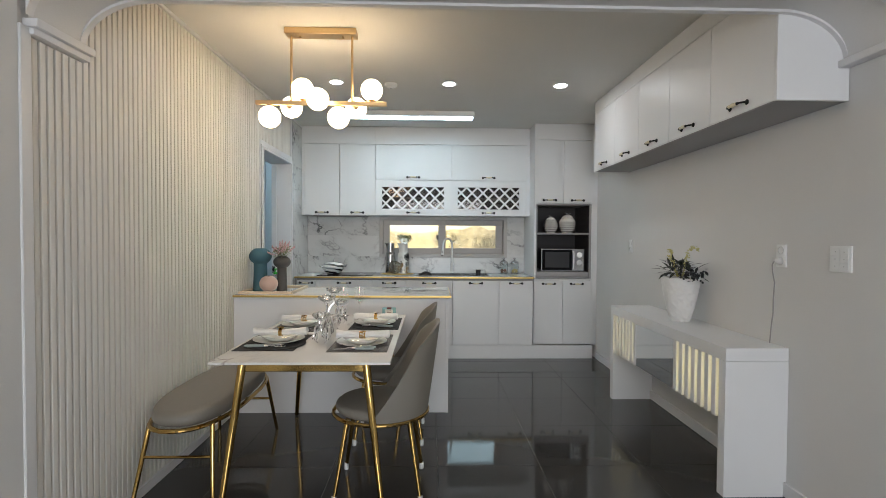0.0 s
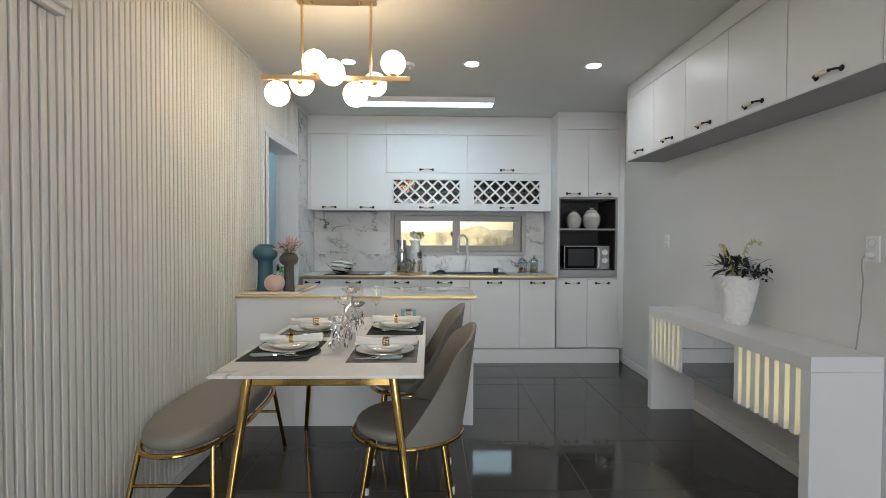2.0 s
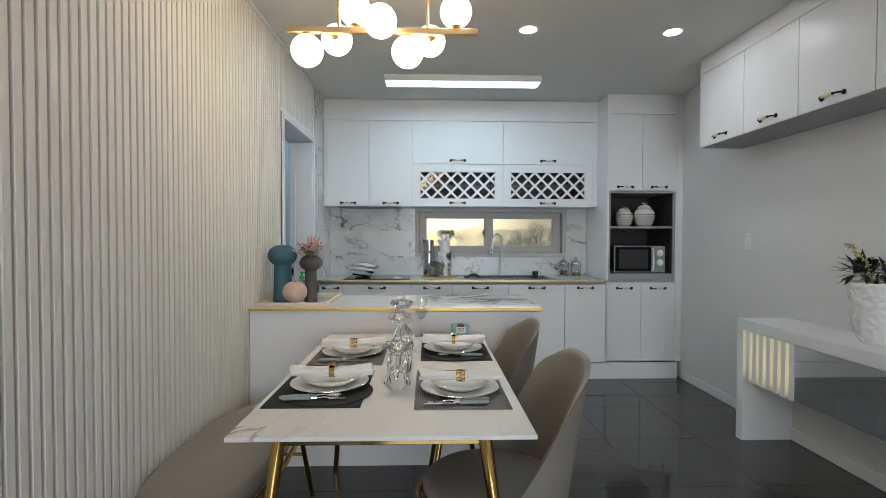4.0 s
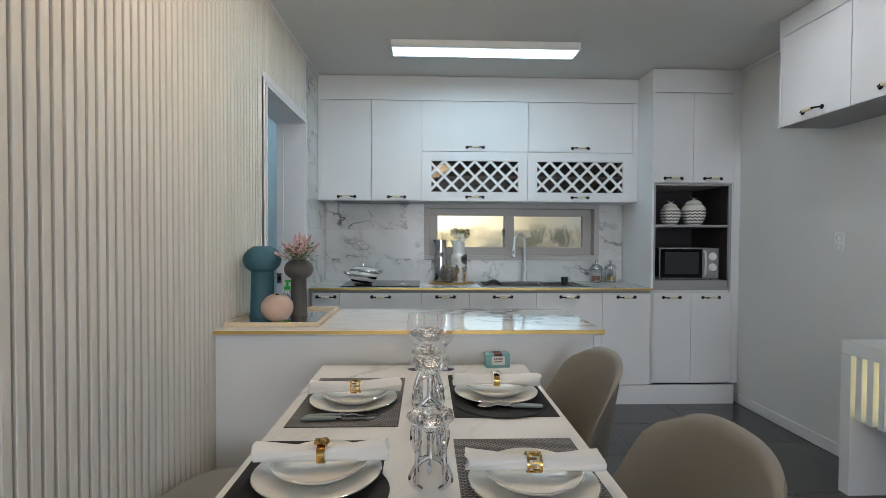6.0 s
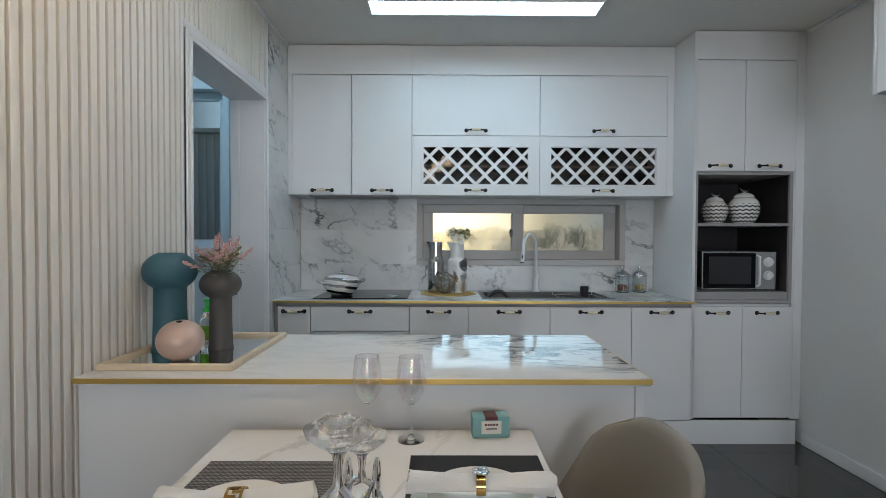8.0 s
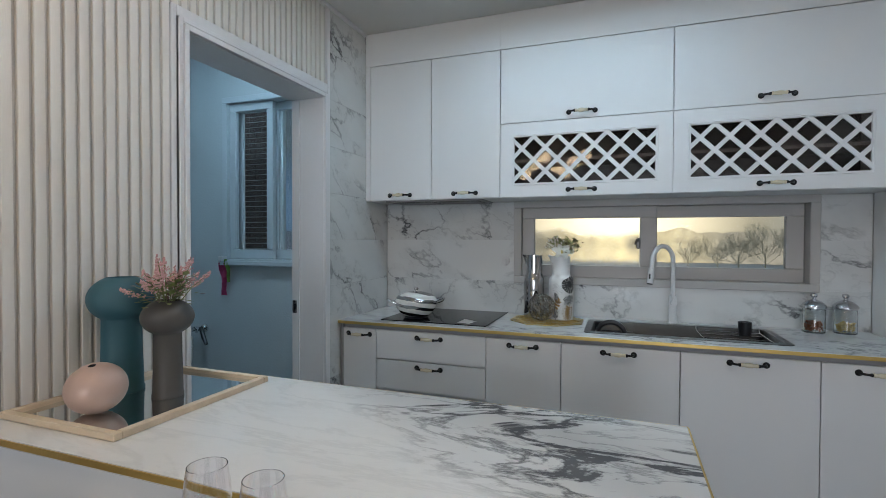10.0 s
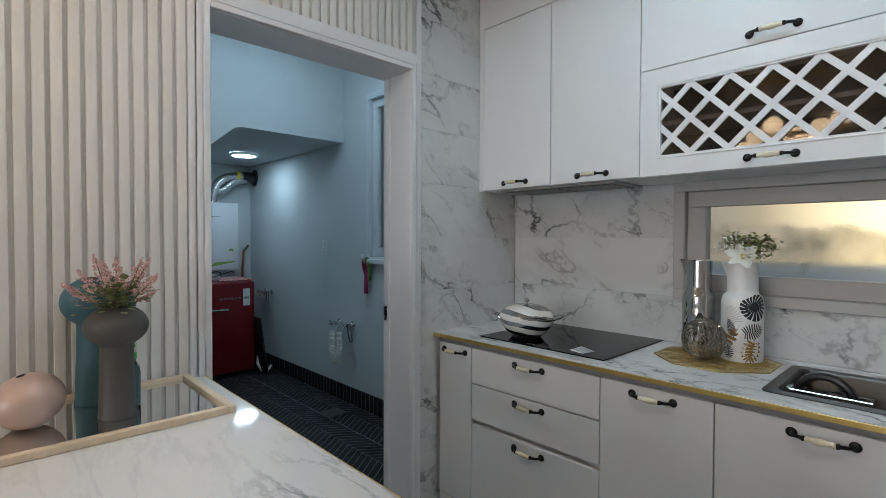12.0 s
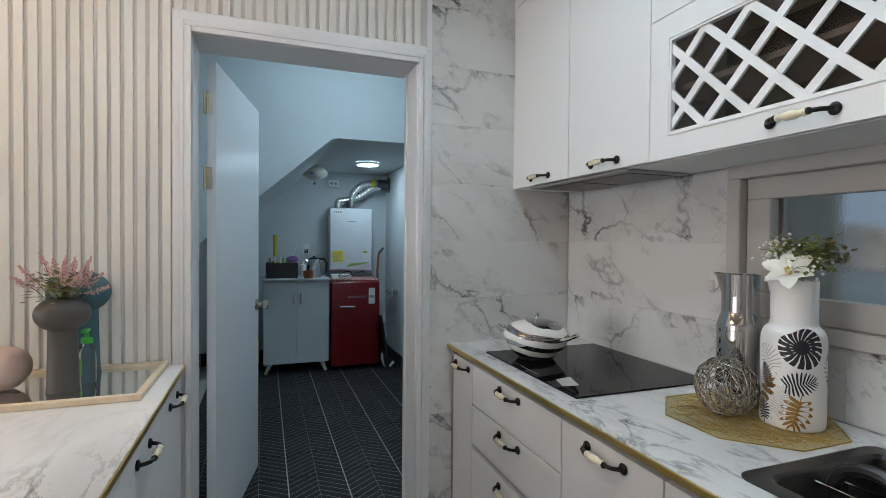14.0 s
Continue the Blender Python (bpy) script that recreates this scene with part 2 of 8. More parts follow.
def bx(x0, x1, y0, y1, z0, z1, r=0.0, seg=1):
    return box(bmesh.new(), x0, x1, y0, y1, z0, z1, r, seg)


def lathe(bm, prof, c=(0, 0, 0), seg=32, idx=0, m=None):
    """Turn (radius, height) pairs about z. m: a further pose."""
    rings, verts = [], []
    for r, z in prof:
        if r < 1e-5:
            ring = [bm.verts.new((c[0], c[1], c[2] + z))]
        else:
            ring = [bm.verts.new((c[0] + r * math.cos(a), c[1] + r * math.sin(a), c[2] + z)) for a in (2 * math.pi * i / seg for i in range(seg))]
        rings.append(ring)
        verts += ring
    for p, q in zip(rings, rings[1:]):
        for i in range(seg):
            j = (i + 1) % seg
            if len(p) == 1 and len(q) == 1:
                continue
            if len(p) == 1:
                f = bm.faces.new((p[0], q[i], q[j]))
            elif len(q) == 1:
                f = bm.faces.new((p[i], p[j], q[0]))
            else:
                f = bm.faces.new((p[i], p[j], q[j], q[i]))
            f.smooth, f.material_index = True, idx
    if m is not None:
        bmesh.ops.transform(bm, matrix=m, verts=verts)
    return bm


def tube(bm, pts, r, seg=10, idx=0, closed=False, caps=True):
    """A round bar along points; r is one radius or one for each point."""
    pts = [Vector(p) for p in pts]
    rs = r if isinstance(r, (list, tuple)) else [r] * len(pts)
    rings, up = [], None
    for i, p in enumerate(pts):
        a = pts[i - 1] if (i or closed) else p
        b = pts[(i + 1) % len(pts)] if (i < len(pts) - 1 or closed) else p
        d = (b - a).normalized()
        if up is None:
            up = d.orthogonal().normalized()
        up = (up - d * up.dot(d)).normalized()
        side = d.cross(up)
        rings.append([bm.verts.new(p + rs[i] * (math.cos(t) * up + math.sin(t) * side)) for t in (2 * math.pi * k / seg for k in range(seg))])
    pairs = list(zip(rings, rings[1:])) + ([(rings[-1], rings[0])] if closed else [])
    for p, q in pairs:
        for i in range(seg):
            j = (i + 1) % seg
            f = bm.faces.new((p[i], p[j], q[j], q[i]))
            f.smooth, f.material_index = True, idx
    if caps and not closed:
        for ring in (rings[0], rings[-1]):
            bm.faces.new(ring).material_index = idx
    return bm


def ball(bm, c, r, sx=1, sy=1, sz=1, idx=0, seg=24, m=None):
    n = seg // 2
    prof = [(r * math.sin(math.pi * i / n), -r * math.cos(math.pi * i / n)) for i in range(n + 1)]
    prof[0], prof[-1] = (0, -r), (0, r)
    mm = Matrix.Translation(c) @ (m or Matrix()) @ Matrix.Diagonal((sx, sy, sz, 1))
    return lathe(bm, prof, seg=seg, idx=idx, m=mm)


def prism(bm, outline, a, b, axis="z", idx=0):
    """Push an outline of (u, v) from a to b along an axis: z takes (x, y), y takes (x, z), x takes (y, z)."""
    put = {"z": lambda u, v, w: (u, v, w), "y": lambda u, v, w: (u, w, v), "x": lambda u, v, w: (w, u, v)}[axis]
    p = [bm.verts.new(put(u, v, a)) for u, v in outline]
    q = [bm.verts.new(put(u, v, b)) for u, v in outline]
    fs = [bm.faces.new(p), bm.faces.new(q)]
    n = len(p)
    for i in range(n):
        fs.append(bm.faces.new((p[i], p[(i + 1) % n], q[(i + 1) % n], q[i])))
    for f in fs:
        f.material_index = idx
    return bm


def wall_holes(bm, a0, a1, z0, z1, t0, t1, holes, axis):
    """A wall with rectangular holes (a0, a1, z0, z1). axis x: it runs along x and is t0..t1 thick in y."""
    As = sorted({a0, a1, *[h[0] for h in holes], *[h[1] for h in holes]})
    for p, q in zip(As, As[1:]):
        cuts = sorted((h[2], h[3]) for h in holes if h[0] <= p and h[1] >= q)
        z = z0
        for c0, c1 in cuts + [(z1, z1)]:
            if c0 > z + 1e-6:
                if axis == "x":
                    box(bm, p, q, t0, t1, z, c0)
                else:
                    box(bm, t0, t1, p, q, z, c0)
            z = c1
    bmesh.ops.remove_doubles(bm, verts=bm.verts, dist=1e-5)
    return bm


# ---- the structure ----
def curve_pts(n=14):
    """The arch's underside from the west spring to the east one."""
    a, h, z0, xw, xe = 0.30, 0.208, 2.12, XL, XR - 0.03
    left = [(xw + a - a * math.cos(t), z0 + h * math.sin(t)) for t in (math.pi / 2 * i / n for i in range(n + 1))]
    right = [(xe - a + a * math.sin(t), z0 + h * math.cos(t)) for t in (math.pi / 2 * i / n for i in range(n + 1))]
    return left + right + [(XR, z0)]


def build_shell():
    floor = setting("floor", bx(XL - 0.17, XR + 0.15, -3.65, 6.1, -0.12, -0.003), M["grout"], "dark glossy porcelain tile floor with fine joints")
    bm = bmesh.new()
    wall_holes(bm, -3.65, 5.225, 0, CEIL, -1.64, -1.479, [(4.30, 5.18, 0, 2.105)], "y")
    box(bm, -1.64, -1.479, 5.225, 6.1, 0, CEIL)
    west = setting("wall_west", bm, M["groove"], "west wall clad in white vertical slats and marble tiles")
    bm = bmesh.new()
    box(bm, -1.484, XL + 0.002, -3.5, 1.79, 0, CEIL)
    setting("wall_living_west", bm, M["paint"], "plain painted wall of the living room")
    bm = bmesh.new()
    box(bm, -1.484, XL + 0.010, 1.79, 1.842, 0, 2.085, 0.003)
    box(bm, -1.484, XL + 0.006, 5.203, 5.226, 2.15, CEIL, 0.002)
    box(bm, -1.484, XL + 0.006, 5.203, 5.226, 0.0, 2.15, 0.002)
    setting("trim_slat_edge", bm, M["trim"], "white edge trim beside the slats")
    bm = bmesh.new()
    wall_holes(bm, -1.64, 2.0, 0, CEIL, 5.93, 6.10, [(-0.605, 0.925, 1.095, 1.575)], "x")
    north = setting("wall_north", bm, M["carcass"], "kitchen back wall clad in marble tiles")
    setting("wall_east", bx(XR, 2.0, -3.65, 6.1, 0, CEIL), M["paint"], "plain grey painted wall")
    bm = bmesh.new()
    wall_holes(bm, -1.64, 2.0, 0, CEIL, -3.65, -3.5, [(-1.2, 1.6, 0.45, 2.4)], "x")
    setting("wall_south", bm, M["paint"], "painted living room wall with a wide window")
    bm = bmesh.new()
    box(bm, -1.64, 2.0, -3.65, 6.1, CEIL, 2.72)
    setting("ceiling", bm, M["ceiling"], "white papered ceiling")
    bm = bmesh.new()
    for x0, x1, y0, y1 in ((XL - 0.01, XL + 0.014, ARCH1, 5.61), (XR - 0.014, XR, 4.52, 5.35)):
        box(bm, x0, x1, y0, y1, CEIL - 0.022, CEIL - 0.001, 0.003)
    setting("trim_ceiling", bm, M["trim"], "slim white ceiling moulding")
    bm = bmesh.new()
    box(bm, XR - 0.014, XR, -3.5, 5.33, 0.001, 0.075, 0.003)
    box(bm, XL - 0.014, XL + 0.016, 1.842, 4.262, 0.001, 0.05, 0.003)
    setting("baseboard", bm, M["trim"], "low white skirting board")
    # header with its arch
    pts = curve_pts()
    bm = bmesh.new()
    prism(bm, pts + [(XR, CEIL), (XL, CEIL)], ARCH0, ARCH1, "y")
    setting("wall_arch", bm, M["paint"], "white header wall with an arched opening")
    bm = bmesh.new()
    for y0, y1 in ((ARCH0 - 0.014, ARCH0 + 0.02), (ARCH1 - 0.02, ARCH1 + 0.012)):
        inner = [(x, z - 0.012) for x, z in pts[1:-2]]
        outer = [(x, z + 0.035) for x, z in pts[1:-2]]
        n = len(inner)
        rows = [[bm.verts.new((x, y, z)) for x, z in ring] for y in (y0, y1) for ring in (inner, outer)]
        for i in range(n - 1):
            for a, b in ((0, 1), (2, 3), (0, 2), (1, 3)):
                bm.faces.new((rows[a][i], rows[a][i + 1], rows[b][i + 1], rows[b][i]))
    for x0, x1 in ((XL - 0.014, XL + 0.045), (XR - 0.055, XR)):
        box(bm, x0, x1, ARCH0 - 0.016, ARCH1 + 0.016, 2.085, 2.118, 0.006, 2)
        xa, xb = (x0, x1 - 0.018) if x0 < 0 else (x0 + 0.018, x1)
        if x0 < 0:
            box(bm, xa, xb, ARCH0 - 0.008, ARCH1 + 0.008, 2.060, 2.086, 0.004, 2)
    setting("trim_arch", bm, M["trim"], "white moulding round the arched opening")
    # door casing, three steps deep
    bm = bmesh.new()
    for d, w0, w1 in ((0.012, 0.0, 0.040), (0.021, 0.0, 0.020), (0.016, 0.024, 0.040)):
        box(bm, XL - 0.015, XL + d, 5.164 + w0, 5.164 + w1, 0, 2.088 + w1, 0.002)
        box(bm, XL - 0.015, XL + d, 4.313 - w1, 4.313 - w0, 0, 2.088 + w1, 0.002)
        box(bm, XL - 0.015, XL + d - 0.001, 4.313 - w0, 5.164 + w0, 2.088 + w0, 2.088 + w1, 0.002)
    box(bm, XL - 0.015, XL + 0.006, 4.272, 5.2035, 2.127, 2.166, 0.002)
    box(bm, XL - 0.015, XL + 0.004, 4.250, 4.2735, 0.05, 2.166, 0.002)
    box(bm, -1.662, XL + 0.006, 5.1615, 5.184, 0, 2.106, 0.002)
    box(bm, -1.662, XL + 0.006, 4.297, 4.3155, 0, 2.106, 0.002)
    box(bm, -1.662, XL + 0.006, 4.3155, 5.1615, 2.085, 2.107, 0.002)
    box(bm, -1.625, -1.61, 5.154, 5.165, 0, 2.09)
    setting("trim_door_frame", bm, M["trim"], "white stepped door casing and jamb")
    return floor, west, north


FLOOR, WEST, NORTH = build_shell()


def build_utility():
    wmat = M["utwall"]
    bm = bmesh.new()
    box(bm, -1.655, -1.640, UY0, 4.297, 0, 2.9)
    box(bm, -1.655, -1.640, 5.184, UY1, 0, 2.9)
    box(bm, -1.655, -1.640, 4.297, 5.184, 2.107, 2.9)
    setting("wall_utility_east", bm, wmat, "pale painted utility wall")
    bm = bmesh.new()
    wall_holes(bm, UX - 0.15, -1.64, -0.1, 2.9, UY1, UY1 + 0.18, [(-2.80, -1.98, 1.18, 2.385)], "x")
    setting("wall_utility_north", bm, wmat, "pale rough-painted utility wall with a window")
    setting("wall_utility_west", bx(UX - 0.15, UX, UY0, UY1, -0.1, 2.9), wmat, "pale painted end wall of the utility room")
    setting("wall_utility_south", bx(UX - 0.15, -1.64, UY0 - 0.15, UY0, -0.1, 2.9), wmat, "pale painted utility wall")
    bm = bmesh.new()
    box(bm, UX - 0.15, -1.64, UY0 - 0.15, UY1 + 0.18, 2.9, 3.0)
    setting("ceiling_utility", bm, wmat, "pale utility ceiling")
    # the stair's underside: a flat soffit, a round break, then a slope
    line = [(UY1, 2.095), (5.09, 2.095)]
    line += [(5.09 - 0.09 * math.sin(t), 2.095 - 0.022 * (1 - math.cos(t)) * 1.8) for t in (math.radians(12 * i) for i in range(1, 6))]
    y1, z1 = line[-1]
    line.append((UY0, z1 - (y1 - UY0) * 0.88))
    bm = bmesh.new()
    prism(bm, line + [(UY0, 2.9), (UY1, 2.9)], UX, -3.15, "x")
    setting("wall_stair_soffit", bm, wmat, "sloping underside of a stair over the utility room")
    setting("floor_utility", bx(UX - 0.15, -1.64, UY0, UY1, -0.1, UZ - 0.004), M["utgrout"], "black herringbone tile floor with white joints")
    bm = bmesh.new()
    box(bm, UX, -1.66, UY1 - 0.012, UY1, UZ, UZ + 0.13)
    box(bm, UX, UX + 0.012, UY0, UY1 - 0.012, UZ, UZ + 0.13)
    setting("baseboard_utility", bm, M["uttile"], "black tile skirting")
    setting("threshold", bx(-1.66, XL - 0.012, 4.3135, 5.1635, 0.0, 0.03, 0.003), M["trim"], "white door sill")


def pattern_tile(name, line_col):
    """Black tile with a printed chevron of thin pale lines."""
    m = mat(name, (0.006, 0.0065, 0.008), 0.5, var=0.2, Specular_IOR_Level=0.25)
    n, l = m.node_tree.nodes, m.node_tree.links
    geo, sep = n.new("ShaderNodeNewGeometry"), n.new("ShaderNodeSeparateXYZ")
    l.new(geo.outputs["Position"], sep.inputs[0])

    def op(kind, a, b=0.0):
        k = n.new("ShaderNodeMath")
        k.operation = kind
        for i, v in enumerate((a, b)):
            if isinstance(v, (int, float)):
                k.inputs[i].default_value = v
            else:
                l.new(v, k.inputs[i])
        return k.outputs[0]

    x, y = sep.outputs[0], sep.outputs[1]
    tri = op("PINGPONG", op("SUBTRACT", y, 4.685), 0.15)
    u = op("FRACT", op("DIVIDE", op("ADD", x, op("MULTIPLY", tri, 0.75)), 0.052))
    a = op("LESS_THAN", u, 0.10)
    half = op("LESS_THAN", op("FRACT", op("DIVIDE", op("SUBTRACT", y, 4.683), 0.15)), 0.022)
    line = op("MAXIMUM", a, op("MULTIPLY", half, 0.7))
    mix = n.new("ShaderNodeMix")
    mix.data_type = "RGBA"
    mix.inputs["B"].default_value = (*line_col, 1)
    l.new(op("MULTIPLY", line, 0.9), mix.inputs["Factor"])
    b = n["Principled BSDF"]
    old = b.inputs["Base Color"].links[0].from_socket
    l.new(old, mix.inputs["A"])
    l.new(mix.outputs["Result"], b.inputs["Base Color"])
    return m


M["uttile"] = pattern_tile("black_chevron_tile", (0.24, 0.24, 0.24))
M["utgrout"] = mat("pale_grout", (0.5, 0.5, 0.48), 0.8)
build_utility()


# ---- cabinets ----
def handle_mesh():
    bm = bmesh.new()
    for s in (-1, 1):
        q = Matrix.Translation((s * 0.066, 0, 0)) @ pose(0, 0, 0, 90, 0, 0)
        lathe(bm, [(0, 0), (0.0125, 0), (0.0135, 0.003), (0.011, 0.006), (0.006, 0.008), (0, 0.0085)], seg=14, m=q)
        tube(bm, [(s * 0.066, -0.004, 0), (s * 0.063, -0.016, 0), (s * 0.054, -0.026, 0), (s * 0.042, -0.030, 0), (s * 0.034, -0.031, 0)], [0.0055, 0.005, 0.005, 0.005, 0.0062], 8)
        ball(bm, (s * 0.035, -0.031, 0), 0.0078, seg=10)
    prof = [(0.0055, -0.034), (0.0088, -0.028), (0.0068, -0.021), (0.0068, -0.018), (0.0098, -0.008), (0.0103, 0), (0.0098, 0.008), (0.0068, 0.018), (0.0068, 0.021), (0.0088, 0.028), (0.0055, 0.034)]
    lathe(bm, prof, seg=14, idx=1, m=Matrix.Translation((0, -0.031, 0)) @ pose(0, 0, 0, 0, 90, 0))
    return finish("handle", bm, [M["black"], M["cream"]])


HANDLE = handle_mesh()


def add_handle(door, x, z):
    h = new("handle", HANDLE)
    h.parent = door
    h.location = (x, -0.001, z)
    tagged(h, "black iron handle with a cream ceramic grip")


def lattice_door(unit, x0, x1, z0, z1, fx=0.077, fz=0.074):
    g = 0.0015
    x0, x1, z0, z1 = x0 + g, x1 - g, z0 + g, z1 - g
    a0, a1, c0, c1 = x0 + fx, x1 - fx, z0 + fz, z1 - fz
    bm = bmesh.new()
    for p in ((x0, a0, z0, z1), (a1, x1, z0, z1), (a0, a1, z0, c0), (a0, a1, c1, z1)):
        box(bm, p[0], p[1], 0, 0.02, p[2], p[3])
    for p in ((a0 - 0.012, a0 - 0.006, c0 - 0.012, c1 + 0.012), (a1 + 0.006, a1 + 0.012, c0 - 0.012, c1 + 0.012), (a0 - 0.006, a1 + 0.006, c0 - 0.012, c0 - 0.006), (a0 - 0.006, a1 + 0.006, c1 + 0.006, c1 + 0.012)):
        box(bm, p[0], p[1], -0.003, 0.001, p[2], p[3], 0.0012)
    door = part("lattice_door", bm, M["cab"], unit)
    # crossed bars, cut to the opening
    bm = bmesh.new()
    w, hgt = 0.0102, c1 - c0
    step, run = hgt / 2, hgt
    first = a0 + (a1 - a0 - 4 * step) / 2
    for s in (-1, 1):
        k = -8
        while k < 16:
            xs = first + step * k
            lo = (xs, c0)
            hi = (xs + s * run, c1)
            t0, t1 = 0.0, 1.0
            dx = hi[0] - lo[0]
            for lim, sign in ((a0, 1), (a1, -1)):
                v0, v1 = sign * (lo[0] - lim), sign * (hi[0] - lim)
                if v0 < 0 and v1 < 0:
                    t0 = 2
                elif v0 < 0:
                    t0 = max(t0, v0 / (v0 - v1))
                elif v1 < 0:
                    t1 = min(t1, v0 / (v0 - v1))
            if t1 - t0 > 0.03:
                ax, az = lo[0] + dx * t0, c0 + hgt * t0
                bx_, bz = lo[0] + dx * t1, c0 + hgt * t1
                ang = math.atan2(bz - az, bx_ - ax)
                ln = math.hypot(bx_ - ax, bz - az)
                b2 = bmesh.new()
                box(b2, -ln / 2 - w, ln / 2 + w, 0.006 if s > 0 else 0.0045, 0.0135 if s > 0 else 0.012, -w, w)
                b2.transform(Matrix.Translation(((ax + bx_) / 2, 0, (az + bz) / 2)) @ Matrix.Rotation(-ang, 4, "Y"))
                tmp = bpy.data.meshes.new("bar")
                b2.to_mesh(tmp)
                b2.free()
                bm.from_mesh(tmp)
                bpy.data.meshes.remove(tmp)
            k += 1
    part("lattice", bm, M["cab"], door, "white crossed lattice bars")
    pane = part("pane", bx(a0 - 0.004, a1 + 0.004, 0.014, 0.018, c0 - 0.004, c1 + 0.004), M["smoke"], door, "brown smoked glass pane")
    pane.visible_shadow = False
    add_handle(door, (x0 + x1) / 2, z0 + 0.032)
    return door


def cabinet(label, loc, rz, w, depth, h, doors, group, name="cabinet", category="cabinet", hollow=None, body=None):
    """A unit whose front faces local -y. doors: (x0, x1, z0, z1, handle x, handle z); handle x None: none. hollow: (z0, z1) shown inside."""
    u = thing(name, label, category, loc, rz, group)
    bm = bmesh.new()
    if hollow:
        z0, z1 = hollow
        for x0, x1 in ((0, 0.016), (w - 0.016, w)):
            part("side_panel", bx(x0, x1, 0.022, depth, 0, h), M["cab"], u)
        part("bottom_panel", bx(0.0161, w - 0.0161, 0.022, depth, 0, z0 + 0.016), M["cab"], u)
        part("top_panel", bx(0.0161, w - 0.0161, 0.022, depth, z1, h), M["cab"], u)
        # near-black back and lining paint in the gloom behind the lattice glass
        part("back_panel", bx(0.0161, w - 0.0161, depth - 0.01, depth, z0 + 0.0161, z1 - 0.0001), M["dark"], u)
        part("shelf", bx(0.018, w - 0.018, 0.05, depth - 0.012, (z0 + z1) / 2, (z0 + z1) / 2 + 0.016), M["shade_board"], u)
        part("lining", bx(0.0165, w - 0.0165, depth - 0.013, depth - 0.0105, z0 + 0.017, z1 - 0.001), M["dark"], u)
    else:
        part("body", bx(0.0008, w - 0.0008, 0.032, depth, 0, body or h), M["carcass"] if body else M["cab"], u)
    for x0, x1, z0, z1, hx, hz in doors:
        d = part("drawer_front" if z1 - z0 < 0.22 else "door", bx(x0 + 0.0019, x1 - 0.0019, 0, 0.019, z0 + 0.0019, z1 - 0.0019, 0.0012), M["cab"], u)
        if hx is not None:
            add_handle(d, hx, hz)
    return u


def kitchen_run():
    y = 5.33
    top = 0.862
    lab = "white flat-front base cabinet with ceramic-grip handle under the worktop"
    for x0, x1 in ((-1.449, -1.243), (-0.629, -0.263), (-0.263, 0.247), (0.247, 0.758), (0.758, 1.132)):
        w = x1 - x0
        cabinet(lab, (x0, y, 0.15), 0, w, 0.585, 0.715, [(0, w, 0.002, top - 0.15, w / 2, 0.681)], "base cabinets", "base_cabinet", body=0.50 if -0.3 < x0 < 0.5 else None)
    w = 0.614
    cabinet("white base cabinet with three drawers under the hob", (-1.243, y, 0.15), 0, w, 0.585, 0.715,
            [(0, w, 0.555, 0.712, w / 2, 0.681), (0, w, 0.396, 0.553, w / 2, 0.524), (0, w, 0.002, 0.378, w / 2, 0.345)], "base cabinets", "drawer_cabinet")
    bm = bx(-1.449, 1.132, y + 0.0205, y + 0.05, 0.835, 0.883)
    box(bm, -1.462, -1.450, y - 0.002, 5.915, 0.151, 0.882, 0.001)
    solo("worktop_rail", bm, M["shade_board"], "grey recessed rail beneath the worktop", "rail")
    setting("trim_plinth", bx(-1.449, 1.80, y + 0.004, y + 0.02, 0.001, 0.148), M["cab"], "white plinth under the cabinets")
    # worktop with a hole for the sink
    t = thing("worktop", "white marble kitchen worktop with grey veins and gold edge", "worktop", (0, 5.6, 0.88))
    a, b, c, d = -0.155, 0.683, 5.415, 5.815
    for p in ((-1.468, a, 5.312, 5.918), (b, 1.142, 5.312, 5.918), (a, b, 5.312, c), (a, b, d, 5.918)):
        part("slab", bx(p[0], p[1], p[2], p[3], 0.884, 0.902), M["top2"], t, at_world=True)
    part("edge_strip", bx(-1.468, 1.142, 5.307, 5.3118, 0.8845, 0.900, 0.001), M["edge"], t, "gold edge strip", True)
    # uppers
    y = 5.62
    cabinet("white two-door wall cabinet with ceramic-grip handles", (-1.438, y, 1.58), 0, 0.806, 0.295, 0.81,
            [(0, 0.398, 0, 0.81, 0.199, 0.03), (0.398, 0.806, 0, 0.81, 0.602, 0.03)], "wall cabinets", "wall_cabinet")
    for x0 in (-0.632, 0.234):
        w = 0.866
        u = cabinet("white wall cabinet with lift-up door above a lattice glass door", (x0, y, 1.58), 0, w, 0.295, 0.81,
                    [(0, w, 0.402, 0.81, w / 2, 0.437)], "wall cabinets", "wall_cabinet", hollow=(0, 0.39))
        lattice_door(u, 0, w, 0, 0.402)
    bm = bmesh.new()
    box(bm, -1.468, -0.6325, y, 5.918, 2.392, 2.586)
    box(bm, -0.6315, 1.1445, y, 5.918, 2.392, 2.586)
    box(bm, 1.1005, 1.1445, y + 0.002, 5.918, 1.58, 2.391)
    box(bm, -1.468, -1.4385, y + 0.002, 5.918, 1.58, 2.391)
    solo("cornice", bm, M["cab"], "white cornice boards above the wall cabinets", "cornice")


M["top2"] = marble("marble_worktop", (0.74, 0.75, 0.75), (0.17, 0.18, 0.19), 1.0, 4.2, 0.09, turn=35, shift=False, width=0.035, grain=(0.7, 1.2, 1.2))
kitchen_run()


